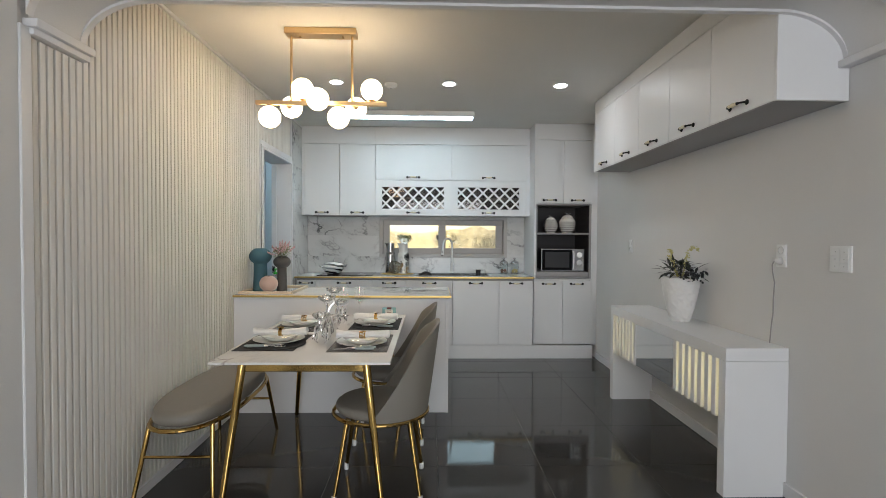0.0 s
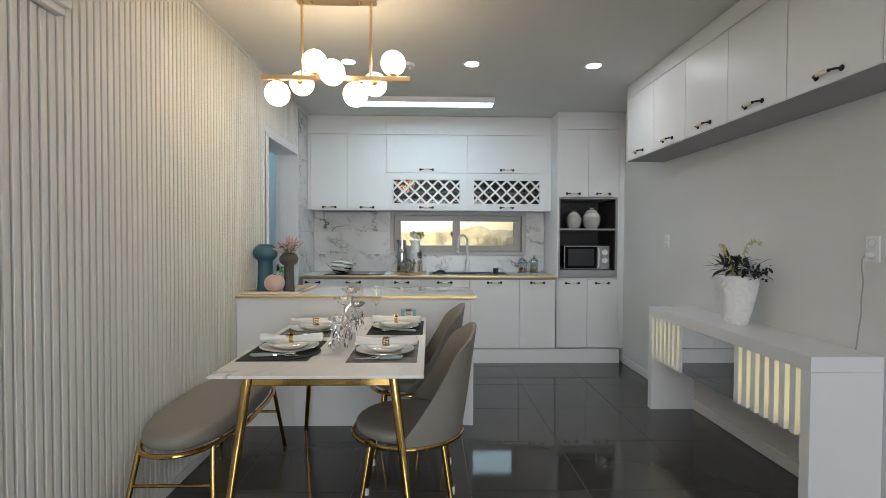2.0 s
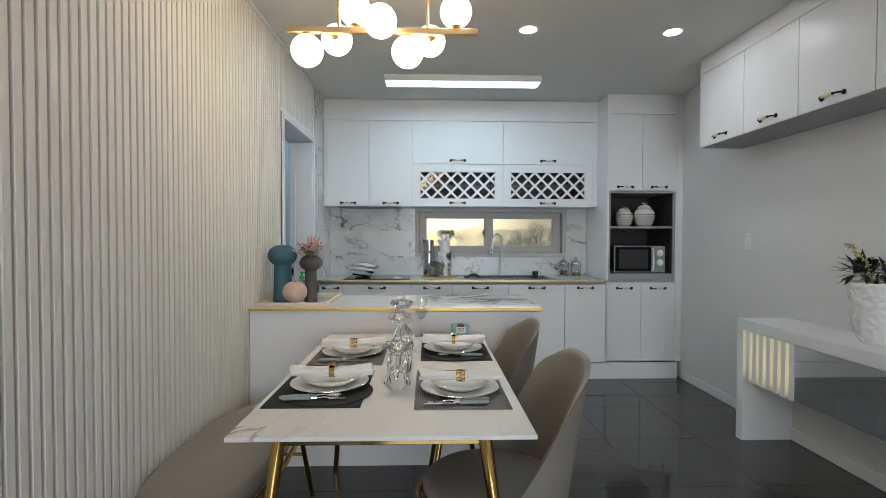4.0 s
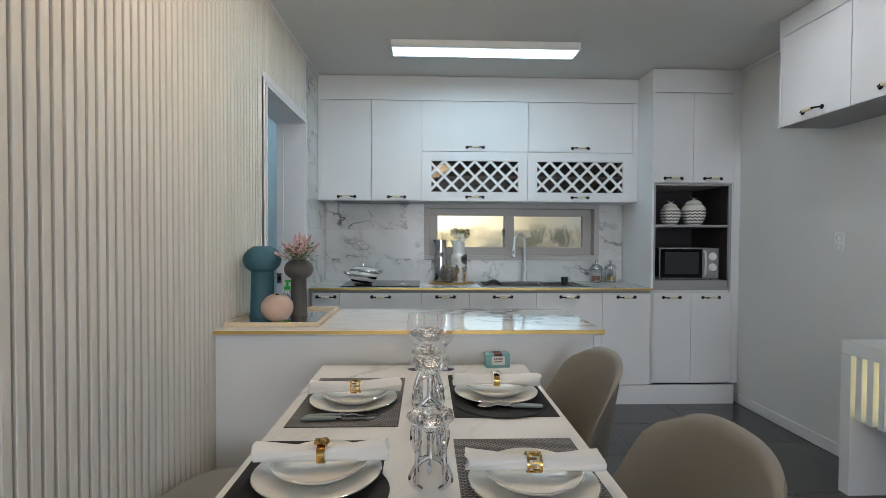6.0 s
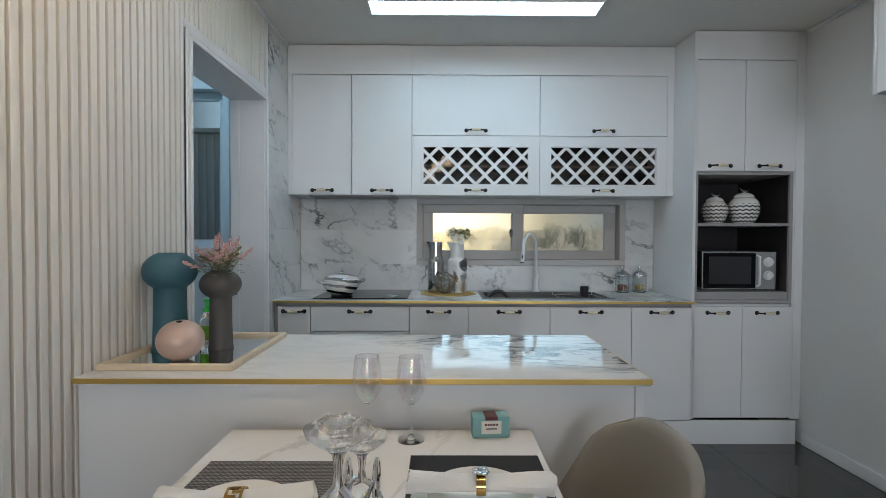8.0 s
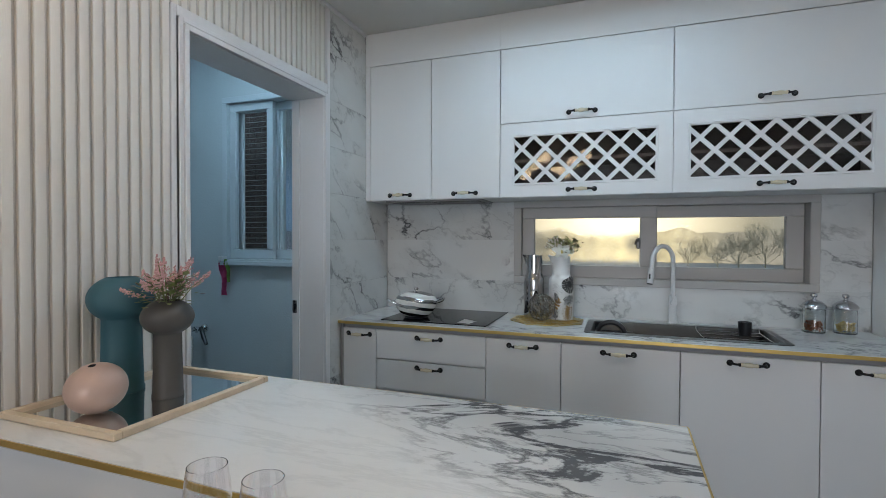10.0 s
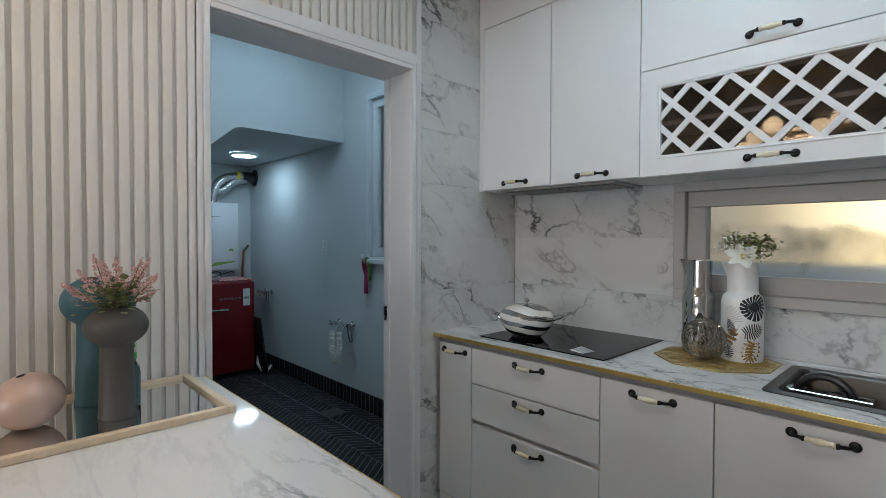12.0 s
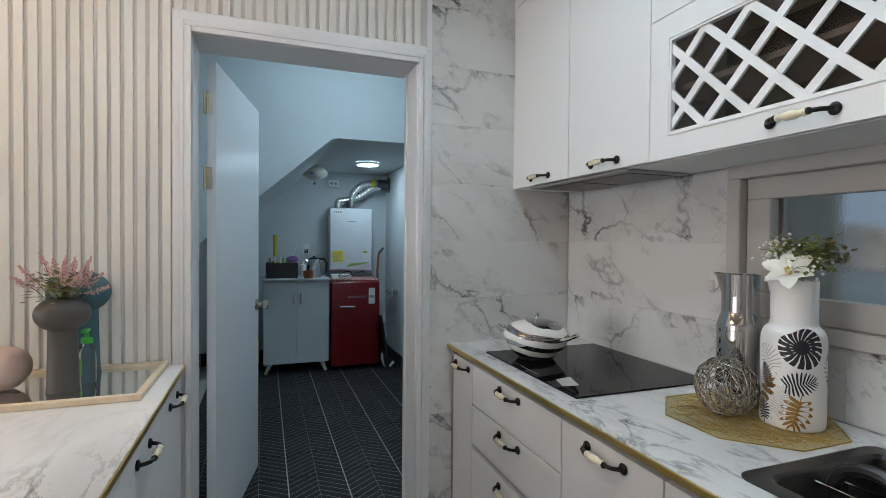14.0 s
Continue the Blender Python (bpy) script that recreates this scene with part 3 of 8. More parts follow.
def tall_cabinet():
    u = thing("tall_cabinet", "tall white cabinet with doors above and below a dark open niche", "cabinet", (1.146, 5.36, 0.0))
    w, d = 0.645, 0.558
    part("side_panel", bx(0, 0.018, 0, d, 0.15, 2.586), M["cab"], u)
    part("side_panel", bx(w - 0.01, w, 0.004, d, 0.15, 2.586), M["cab"], u)
    part("lower_carcass", bx(0.0182, w - 0.0102, 0.022, d, 0.15, 0.880), M["cab"], u)
    part("upper_carcass", bx(0.0182, w - 0.0102, 0.022, d, 1.712, 2.4095), M["cab"], u)
    part("top_panel", bx(0.0182, w - 0.0102, 0.0, d, 2.41, 2.586), M["cab"], u)
    part("filler", bx(w + 0.001, XR - 1.146 - 0.001, 0.002, 0.03, 0.15, 2.586), M["cab"], u)
    bm = bmesh.new()
    for p in ((0.019, 0.034, 0.885, 1.708), (w - 0.032, w - 0.011, 0.885, 1.708)):
        box(bm, p[0], p[1], 0.004, d - 0.02, p[2], p[3])
    box(bm, 0.034, w - 0.032, 0.004, d - 0.02, 1.694, 1.708)
    box(bm, 0.034, w - 0.032, 0.004, d - 0.02, 0.885, 0.905)
    part("niche_frame", bm, M["shade_board"], u, "grey frame round the niche")
    part("niche_back", bx(0.019, w - 0.011, d - 0.019, d - 0.004, 0.885, 1.708), M["dark"], u, "dark back board")
    part("lining", bx(0.0345, 0.036, 0.02, d - 0.021, 0.906, 1.693), M["dark"], u, "dark side lining")
    part("lining", bx(w - 0.034, w - 0.0325, 0.02, d - 0.021, 0.906, 1.693), M["dark"], u, "dark side lining")
    part("shelf", bx(0.0365, w - 0.0345, 0.006, d - 0.021, 1.372, 1.390), M["shade_board"], u, "grey shelf")
    part("tray_front", bx(0.0365, w - 0.0345, 0.008, d - 0.021, 0.9065, 0.957, 0.002), M["shade_board"], u, "grey pull-out front")
    for x0, x1 in ((0.012, 0.322), (0.322, 0.636)):
        a = part("door", bx(x0 + 0.0015, x1 - 0.0015, 0.0, 0.019, 1.716, 2.405, 0.0012), M["cab"], u)
        add_handle(a, (x0 + x1) / 2, 1.748)
        b = part("door", bx(x0 + 0.0015, x1 - 0.0015, 0.0, 0.019, 0.16, 0.862, 0.0012), M["cab"], u)
        add_handle(b, (x0 + x1) / 2, 0.825)


tall_cabinet()


def east_cabinets():
    ys = (4.50, 4.02, 3.56, 3.10, 2.64, 2.142)
    for yf, yn in zip(ys, ys[1:]):
        w = yf - yn
        cabinet("white wall cabinet with flat door high on the grey wall", (1.52, yf, 1.95), -90, w, 0.322, 0.526,
                [(0, w, -0.004, 0.526, w / 2, 0.040)], "east wall cabinets", "wall_cabinet")
    for y0, y1 in ((2.6415, 4.50), (2.142, 2.6385)):
        solo("cabinet_filler", bx(1.521, XR - 0.002, y0, y1, 2.4785, 2.586), M["cab"], "white filler board between wall cabinets and ceiling", "filler board")
    for y0, y1 in ((2.123, 2.1405), (4.5005, 4.518)):
        solo("end_panel", bx(1.518, XR - 0.002, y0, y1, 1.944, 2.586, 0.001), M["cab"], "white end panel closing the row of wall cabinets", "panel")
    # the underside takes a darker tone than the cabinet lacquer
    solo("cabinet_underside", bx(1.526, XR - 0.002, 2.142, 4.50, 1.944, 1.9492), M["shade_board"], "board under the wall cabinets, darker than their fronts", "board")


east_cabinets()


def island():
    u = thing("kitchen_island", "white kitchen island with a veined marble top and gold edge", "island", (-0.66, 3.97, 0))
    part("body", bx(-1.466, 0.118, 3.685, 4.262, 0.0, 0.866), M["cab"], u, at_world=True)
    part("end_panel", bx(0.1185, 0.141, 3.678, 4.278, 0.0, 0.866, 0.001), M["cab"], u, at_world=True)
    part("slab", bx(-1.467, 0.157, 3.664, 4.290, 0.871, 0.892, 0.001), M["top"], u, "polished marble slab", True)
    bm = bx(-1.467, 0.160, 3.6595, 3.6638, 0.876, 0.891, 0.001)
    box(bm, -1.467, 0.160, 4.2902, 4.2945, 0.876, 0.891, 0.001)
    box(bm, 0.1572, 0.1615, 3.6638, 4.2902, 0.876, 0.891, 0.001)
    part("edge_strip", bm, M["edge"], u, "gold edge strip", True)
    for x0, x1, hx in ((-1.44, -1.06, -1.28), (-1.06, -0.66, -0.86), (-0.66, -0.27, -0.465), (-0.27, 0.117, -0.08)):
        d = part("door", bx(x0 + 0.0015, x1 - 0.0015, 4.2625, 4.281, 0.10, 0.855, 0.0012), M["cab"], u, at_world=True)
        h = new("handle", HANDLE)
        h.parent = d
        h.matrix_basis = pose(hx + 0.66, 4.282 - 3.97, 0.815, 0, 0, 180)
        tagged(h, "black iron handle with a cream ceramic grip")


island()


# ---- windows and what lies outside ----
def window_unit(name, label, fr, x0, x1, z0, z1, y0, y1, panes, bars, glassm):
    """A plastic window in a wall that runs along x. panes: (x0, x1, z0, z1, depth y); bars: boxes of the frame and sashes."""
    w = thing(name, label, "window", ((x0 + x1) / 2, y0, z0), kind="structure")
    for nm, b in bars:
        part(nm, bx(*b, 0.003), fr, w, at_world=True)
    for a, b, c, d, y in panes:
        g = part("pane", bx(a, b, y, y + 0.004, c, d), glassm[0] if isinstance(glassm, list) and a < 0 else glassm[1] if isinstance(glassm, list) else glassm, w, at_world=True)
        g.visible_shadow = False
    return w


def build_windows():
    F = "window_frame"
    a, b, c, d = -0.612, 0.932, 1.088, 1.582
    bars = []
    y = 5.905
    bars += [(F, (a, b, y, 6.06, d - 0.042, d)), (F, (a, b, y, 6.06, c, c + 0.042))]
    bars += [(F, (a, a + 0.045, y, 6.06, c + 0.042, d - 0.042)), (F, (b - 0.045, b, y, 6.06, c + 0.042, d - 0.042))]
    for x0, x1, yy in ((-0.566, 0.182, 5.935), (0.098, 0.886, 5.985)):
        g0, g1 = (-0.494, 0.098) if x0 < 0 else (0.188, 0.805)
        bars += [("sash", (x0, x1, yy, yy + 0.04, 1.476, 1.540)), ("sash", (x0, x1, yy, yy + 0.04, 1.130, 1.200)),
                 ("sash", (x0, g0, yy, yy + 0.04, 1.200, 1.476)), ("sash", (g1, x1, yy, yy + 0.04, 1.200, 1.476))]
    # the outer pair of sashes behind
    for x0, x1, yy in ((-0.566, 0.16, 6.008), (0.12, 0.886, 6.034)):
        bars += [("outer_sash", (x0, x1, yy, yy + 0.024, 1.490, 1.540)), ("outer_sash", (x0, x1, yy, yy + 0.024, 1.130, 1.186)),
                 ("outer_sash", (x0, x0 + 0.06, yy, yy + 0.024, 1.186, 1.490)), ("outer_sash", (x1 - 0.06, x1, yy, yy + 0.024, 1.186, 1.490))]
    w = window_unit("window_1", "off-white plastic sliding window with dewy panes above the sink", M["winframe"], a, b, c, d, y, 6.06,
                    [(-0.494, 0.098, 1.2, 1.476, 5.952), (0.188, 0.805, 1.2, 1.476, 6.002)], bars, [M["dew"], M["clearpane"]])
    bm = bmesh.new()
    box(bm, 0.078, 0.098, 5.915, 5.936, 1.30, 1.36, 0.004)
    tube(bm, [(0.088, 5.915, 1.345), (0.080, 5.90, 1.35), (0.070, 5.895, 1.325)], 0.006, 8)
    part("latch", bm, M["steel"], w, "small metal latch", True)
    # utility window
    a, b, c, d = -2.815, -1.965, 1.165, 2.40
    y = 5.85
    bars = [(F, (a, b, y, 5.99, d - 0.045, d)), (F, (a, b, y, 5.99, c, c + 0.035)), (F, (a, a + 0.045, y, 5.99, c + 0.035, d - 0.045)), (F, (b - 0.045, b, y, 5.99, c + 0.035, d - 0.045))]
    bars.append(("window_sill", (a - 0.01, b + 0.01, 5.825, 5.852, c - 0.012, c + 0.022)))
    for x0, x1, yy in ((-2.768, -2.375, 5.88), (-2.425, -2.012, 5.93)):
        bars += [("sash", (x0, x1, yy, yy + 0.035, 2.295, 2.352)), ("sash", (x0, x1, yy, yy + 0.035, 1.203, 1.272)),
                 ("sash", (x0, x0 + 0.055, yy, yy + 0.035, 1.272, 2.295)), ("sash", (x1 - 0.055, x1, yy, yy + 0.035, 1.272, 2.295))]
    for x0, x1, yy in ((-2.768, -2.40, 5.966), (-2.40, -2.012, 5.966)):
        bars += [("outer_sash", (x0 + 0.0005, x1 - 0.0005, yy, yy + 0.022, 2.305, 2.352)), ("outer_sash", (x0 + 0.0005, x1 - 0.0005, yy, yy + 0.022, 1.203, 1.262)),
                 ("outer_sash", (x0 + 0.0005, x0 + 0.05, yy, yy + 0.022, 1.262, 2.305)), ("outer_sash", (x1 - 0.05, x1 - 0.0005, yy, yy + 0.022, 1.262, 2.305))]
    window_unit("window_2", "grey-white plastic sliding window of the utility room", M["utframe"], a, b, c, d, y, 5.99,
                [(-2.713, -2.43, 1.272, 2.295, 5.895), (-2.37, -2.067, 1.272, 2.295, 5.945)], bars, M["glass"])
    # living room window, behind the walker
    bars = [(F, (-1.2, 1.6, -3.6, -3.52, 2.33, 2.4)), (F, (-1.2, 1.6, -3.6, -3.52, 0.45, 0.52)), (F, (-1.2, -1.13, -3.6, -3.52, 0.52, 2.33)), (F, (1.53, 1.6, -3.6, -3.52, 0.52, 2.33)), (F, (0.17, 0.23, -3.6, -3.52, 0.52, 2.33))]
    window_unit("window_3", "wide white plastic living room window", M["utframe"], -1.2, 1.6, 0.45, 2.4, -3.6, -3.5,
                [(-1.13, 0.17, 0.52, 2.33, -3.57), (0.23, 1.53, 0.52, 2.33, -3.57)], bars, M["glass"])


build_windows()


def sky_glow():
    """A far evening sky: brightest low over one spot, paling to grey-blue."""
    m = bpy.data.materials.new("evening_sky")
    m.use_nodes = True
    n, l = m.node_tree.nodes, m.node_tree.links
    n.remove(n["Principled BSDF"])
    em = n.new("ShaderNodeEmission")
    geo = n.new("ShaderNodeNewGeometry")
    d = n.new("ShaderNodeVectorMath")
    d.operation = "DISTANCE"
    flat = n.new("ShaderNodeVectorMath")
    flat.operation = "MULTIPLY"
    flat.inputs[1].default_value = (1, 0, 1.5)
    l.new(geo.outputs["Position"], flat.inputs[0])
    l.new(flat.outputs[0], d.inputs[0])
    d.inputs[1].default_value = (-0.4, 0, 5.6)
    r = n.new("ShaderNodeValToRGB")
    sc = n.new("ShaderNodeMath")
    sc.operation = "DIVIDE"
    sc.inputs[1].default_value = 36.0
    l.new(d.outputs["Value"], sc.inputs[0])
    l.new(sc.outputs[0], r.inputs[0])
    els = r.color_ramp.elements
    els[0].color, els[1].color = (1.5, 1.25, 0.62, 1), (0.035, 0.065, 0.10, 1)
    els[1].position = 0.95
    for pos, col in ((0.06, (0.98, 0.80, 0.47, 1)), (0.14, (0.72, 0.60, 0.38, 1)), (0.30, (0.24, 0.21, 0.14, 1)), (0.55, (0.07, 0.10, 0.13, 1))):
        e = els.new(pos)
        e.color = col
    # higher up the sky is a clear pale blue, dimmer to the sides
    sep = n.new("ShaderNodeSeparateXYZ")
    l.new(geo.outputs["Position"], sep.inputs[0])
    up = n.new("ShaderNodeMapRange")
    up.inputs["From Min"].default_value, up.inputs["From Max"].default_value = 6.0, 10.5
    l.new(sep.outputs[2], up.inputs["Value"])
    ab = n.new("ShaderNodeMath")
    ab.operation = "ABSOLUTE"
    l.new(sep.outputs[0], ab.inputs[0])
    fade = n.new("ShaderNodeMapRange")
    fade.inputs["From Min"].default_value, fade.inputs["From Max"].default_value = 8.0, 24.0
    fade.inputs["To Min"].default_value, fade.inputs["To Max"].default_value = 1.0, 0.05
    l.new(ab.outputs[0], fade.inputs["Value"])
    blue = n.new("ShaderNodeVectorMath")
    blue.operation = "SCALE"
    blue.inputs[0].default_value = (0.62, 0.86, 0.98)
    l.new(fade.outputs[0], blue.inputs["Scale"])
    mix = n.new("ShaderNodeMix")
    mix.data_type = "RGBA"
    l.new(up.outputs[0], mix.inputs["Factor"])
    l.new(r.outputs[0], mix.inputs["A"])
    l.new(blue.outputs[0], mix.inputs["B"])
    l.new(mix.outputs["Result"], em.inputs["Color"])
    l.new(em.outputs[0], n["Material Output"].inputs["Surface"])
    return m


def bare_tree(loc, height, seed):
    rnd = random.Random(seed)
    t = thing("tree", "low bare winter tree with many fine twigs outside the window", "tree", loc, group="trees outside")
    trunk, crown = bmesh.new(), bmesh.new()
    tube(trunk, [(0, 0, -0.3), (0.03, 0.02, height * 0.1), (0.0, 0.05, height * 0.25)], [height * 0.012, height * 0.009, height * 0.006], 7)

    def grow(p, d, ln, r, k):
        q = p + d * ln
        tube(crown, [p, p + d * ln * 0.5 + Vector((rnd.uniform(-1, 1), rnd.uniform(-1, 1), 0.3)) * ln * 0.07, q], [r, r * 0.8, r * 0.6], 4, caps=False)
        if k:
            for _ in range(4):
                e = (d + Vector((rnd.uniform(-1, 1), rnd.uniform(-1, 1), rnd.uniform(-0.35, 0.9))) * 0.75).normalized()
                grow(p + d * ln * rnd.uniform(0.45, 1.0), e, ln * rnd.uniform(0.55, 0.8), r * 0.55, k - 1)

    for _ in range(13):
        d = Vector((rnd.uniform(-1, 1), rnd.uniform(-1, 1), rnd.uniform(0.15, 1.1))).normalized()
        grow(Vector((0, 0.03, height * rnd.uniform(0.02, 0.25))), d, height * 0.27, height * 0.0030, 4)
    part("trunk", trunk, M["bark"], t)
    part("crown", crown, M["bark"], t)


M["bark"] = mat("grey_bark", (0.45, 0.40, 0.31), 0.9, var=0.2)
M["snow"] = mat("patchy_snow", (0.24, 0.25, 0.27), 0.9, var=0.35, scale=0.4)
M["shed"] = mat("grey_sheet_metal", (0.42, 0.42, 0.40), 0.6, var=0.15, scale=1.5)
M["mortar"] = mat("pale_mortar", (0.62, 0.64, 0.66), 0.9)
M["brick"] = mat("brown_brick", (0.11, 0.085, 0.08), 0.85, var=0.25)


def haze():
    """Far hills in evening haze that glow by themselves: low-sun yellow painted in mid-way, grey away from it."""
    m = bpy.data.materials.new("glowing_hazy_hills")
    m.use_nodes = True
    n, l = m.node_tree.nodes, m.node_tree.links
    n.remove(n["Principled BSDF"])
    em, geo, sep = n.new("ShaderNodeEmission"), n.new("ShaderNodeNewGeometry"), n.new("ShaderNodeSeparateXYZ")
    l.new(geo.outputs["Position"], sep.inputs[0])
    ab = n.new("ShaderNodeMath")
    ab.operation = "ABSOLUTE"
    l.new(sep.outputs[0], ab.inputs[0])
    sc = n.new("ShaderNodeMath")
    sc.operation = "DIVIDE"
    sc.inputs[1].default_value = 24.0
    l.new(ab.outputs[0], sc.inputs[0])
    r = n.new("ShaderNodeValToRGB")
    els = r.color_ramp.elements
    # evening light put into the emission colour: yellow near x = 0, grey outwards
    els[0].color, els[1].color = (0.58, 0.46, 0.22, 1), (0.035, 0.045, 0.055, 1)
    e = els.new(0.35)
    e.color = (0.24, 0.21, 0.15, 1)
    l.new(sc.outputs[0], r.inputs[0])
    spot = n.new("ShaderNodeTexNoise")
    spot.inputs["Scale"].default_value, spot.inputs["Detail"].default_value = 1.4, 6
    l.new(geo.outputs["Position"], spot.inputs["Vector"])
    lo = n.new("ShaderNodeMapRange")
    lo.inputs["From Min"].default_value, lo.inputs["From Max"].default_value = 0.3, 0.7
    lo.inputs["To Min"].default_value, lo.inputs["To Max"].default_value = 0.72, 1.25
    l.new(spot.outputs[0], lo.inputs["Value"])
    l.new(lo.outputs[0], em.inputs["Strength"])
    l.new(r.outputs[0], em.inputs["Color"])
    l.new(em.outputs[0], n["Material Output"].inputs["Surface"])
    return m


def far_hills():
    rnd = random.Random(12)
    bm = bmesh.new()
    n = 260
    lo, hi = [], []
    for i in range(n + 1):
        a = math.radians(-74 + 148 * i / n)
        x, y = 51.2 * math.sin(a), 51.2 * math.cos(a)
        tree = 0.55 * max(0.0, math.sin(i * 0.33) + 0.4 * math.sin(i * 0.91)) if x < 6 else 0.0
        z = 2.25 + 0.35 * math.sin(i * 0.075 + 1.0) + 0.15 * math.sin(i * 0.19) + tree * 0.6 + rnd.uniform(-0.09, 0.09)
        lo.append(bm.verts.new((x, y, -0.68)))
        hi.append(bm.verts.new((x, y, z)))
    for i in range(n):
        bm.faces.new((lo[i], lo[i + 1], hi[i + 1], hi[i]))
    setting("backdrop_hills", bm, haze(), "glowing backdrop of hazy far hills and woods, dusk light painted in")


def outside():
    far_hills()
    bm = bmesh.new()
    vs = [bm.verts.new(p) for p in ((-300, 6.12, -0.6), (300, 6.12, -0.6), (300, 300, -0.2), (-300, 300, -0.2))]
    bm.faces.new(vs)
    vs = [bm.verts.new(p) for p in ((-300, -300, -0.6), (300, -300, -0.6), (300, -3.66, -0.6), (-300, -3.66, -0.6))]
    bm.faces.new(vs)
    setting("ground", bm, M["snow"], "ground with patchy snow outside")
    bm = bmesh.new()
    n = 60
    ang = [math.radians(-75 + 150 * i / n) for i in range(n + 1)]
    lo = [bm.verts.new((52 * math.sin(a), 52 * math.cos(a), -0.7)) for a in ang]
    hi = [bm.verts.new((52 * math.sin(a), 52 * math.cos(a), 45)) for a in ang]
    for i in range(n):
        bm.faces.new((lo[i], lo[i + 1], hi[i + 1], hi[i])).smooth = True
    setting("backdrop", bm, sky_glow(), "evening sky with a low yellow glow")
    for x, y, h, s in ((5.8, 39.0, 3.3, 3), (7.4, 41.0, 3.9, 23), (9.2, 42.0, 4.3, 5), (4.2, 40.0, 2.8, 29), (10.9, 40.0, 4.2, 31), (-5.2, 34.0, 3.6, 8), (-9.0, 31.0, 4.2, 11), (1.4, 38.0, 3.4, 14), (12.5, 36.0, 4.4, 17)):
        bare_tree((x, y, -0.55), h, s)
    # ribbed wall of a shed, seen aslant through the kitchen window
    w = thing("shed", "grey ribbed metal shed wall outside the kitchen window", "shed", (-3.05, 9.0, -0.6))
    part("wall", bx(-0.85, 0.85, 0.0, 0.12, 0, 3.3), M["shed"], w)
    part("roof_edge", bx(-0.9, 0.9, -0.1, 0.16, 3.3, 3.36, 0.01), M["shed"], w)
    me = finish("rib", bx(-0.022, 0.022, -0.028, 0.0, 0, 3.295, 0.008), M["shed"])
    for i in range(16):
        piece("rib", me, w, (-0.80 + 0.107 * i, 0, 0.002))
    # corner of a brick house beside the utility window
    h = thing("brick_house", "dark brick house corner with pale joints outside the utility window", "house", (-5.05, 8.1, -0.6))
    part("wall", bx(0.1, 0.9, 0.0, 0.2, 0, 4.6), M["mortar"], h)
    me = finish("brick", bx(0, 0.19, -0.012, 0.05, 0, 0.058, 0.003), M["brick"])
    for j in range(66):
        for i in range(4):
            x = 0.9 - 0.20 * (i + 1) + (0.1 if j % 2 else 0.0)
            if 0.6 < j * 0.068 < 4.5:
                piece("brick", me, h, (x - 0.1, 0, j * 0.068))


outside()


# ---- lamps ----
def ceiling_lamps():
    for x, y in ((-0.772, 4.03), (0.148, 4.04), (1.069, 4.043)):
        t = thing("downlight", "round recessed white ceiling downlight, lit", "downlight", (x, y, CEIL), group="ceiling downlights")
        bm = bmesh.new()
        lathe(bm, [(0.046, -0.002), (0.058, -0.004), (0.062, -0.0015), (0.062, 0.0)], seg=32)
        part("rim", bm, M["white"], t)
        bm = bmesh.new()
        lathe(bm, [(0.0, -0.003), (0.046, -0.0025), (0.046, 0.0)], seg=32)
        part("lens", bm, M["spot"], t, "glowing lens")
    t = thing("smoke_detector", "small white round smoke detector on the ceiling", "detector", (-0.33, 4.06, CEIL))
    bm = bmesh.new()
    lathe(bm, [(0, -0.034), (0.02, -0.034), (0.024, -0.026), (0.046, -0.022), (0.052, -0.012), (0.052, 0)], seg=28)
    part("body", bm, M["white"], t)
    bm = bmesh.new()
    lathe(bm, [(0, -0.0375), (0.007, -0.0365), (0.008, -0.0335)], seg=12)
    part("sensor", bm, M["shade_board"], t)
    t = thing("linear_light", "long flat white LED ceiling light, lit", "ceiling light", (-0.20, 4.985, CEIL))
    bm = bmesh.new()
    w, d = 0.635, 0.088
    for b in ((-w, w, -d, -d + 0.012), (-w, w, d - 0.012, d), (-w, -w + 0.012, -d + 0.012, d - 0.012), (w - 0.012, w, -d + 0.012, d - 0.012)):
        box(bm, *b, -0.052, 0, 0.002)
    part("frame", bm, M["white"], t)
    part("diffuser", bx(-w + 0.0125, w - 0.0125, -d + 0.0125, d - 0.0125, -0.050, -0.001), M["led"], t, "glowing diffuser")


ceiling_lamps()


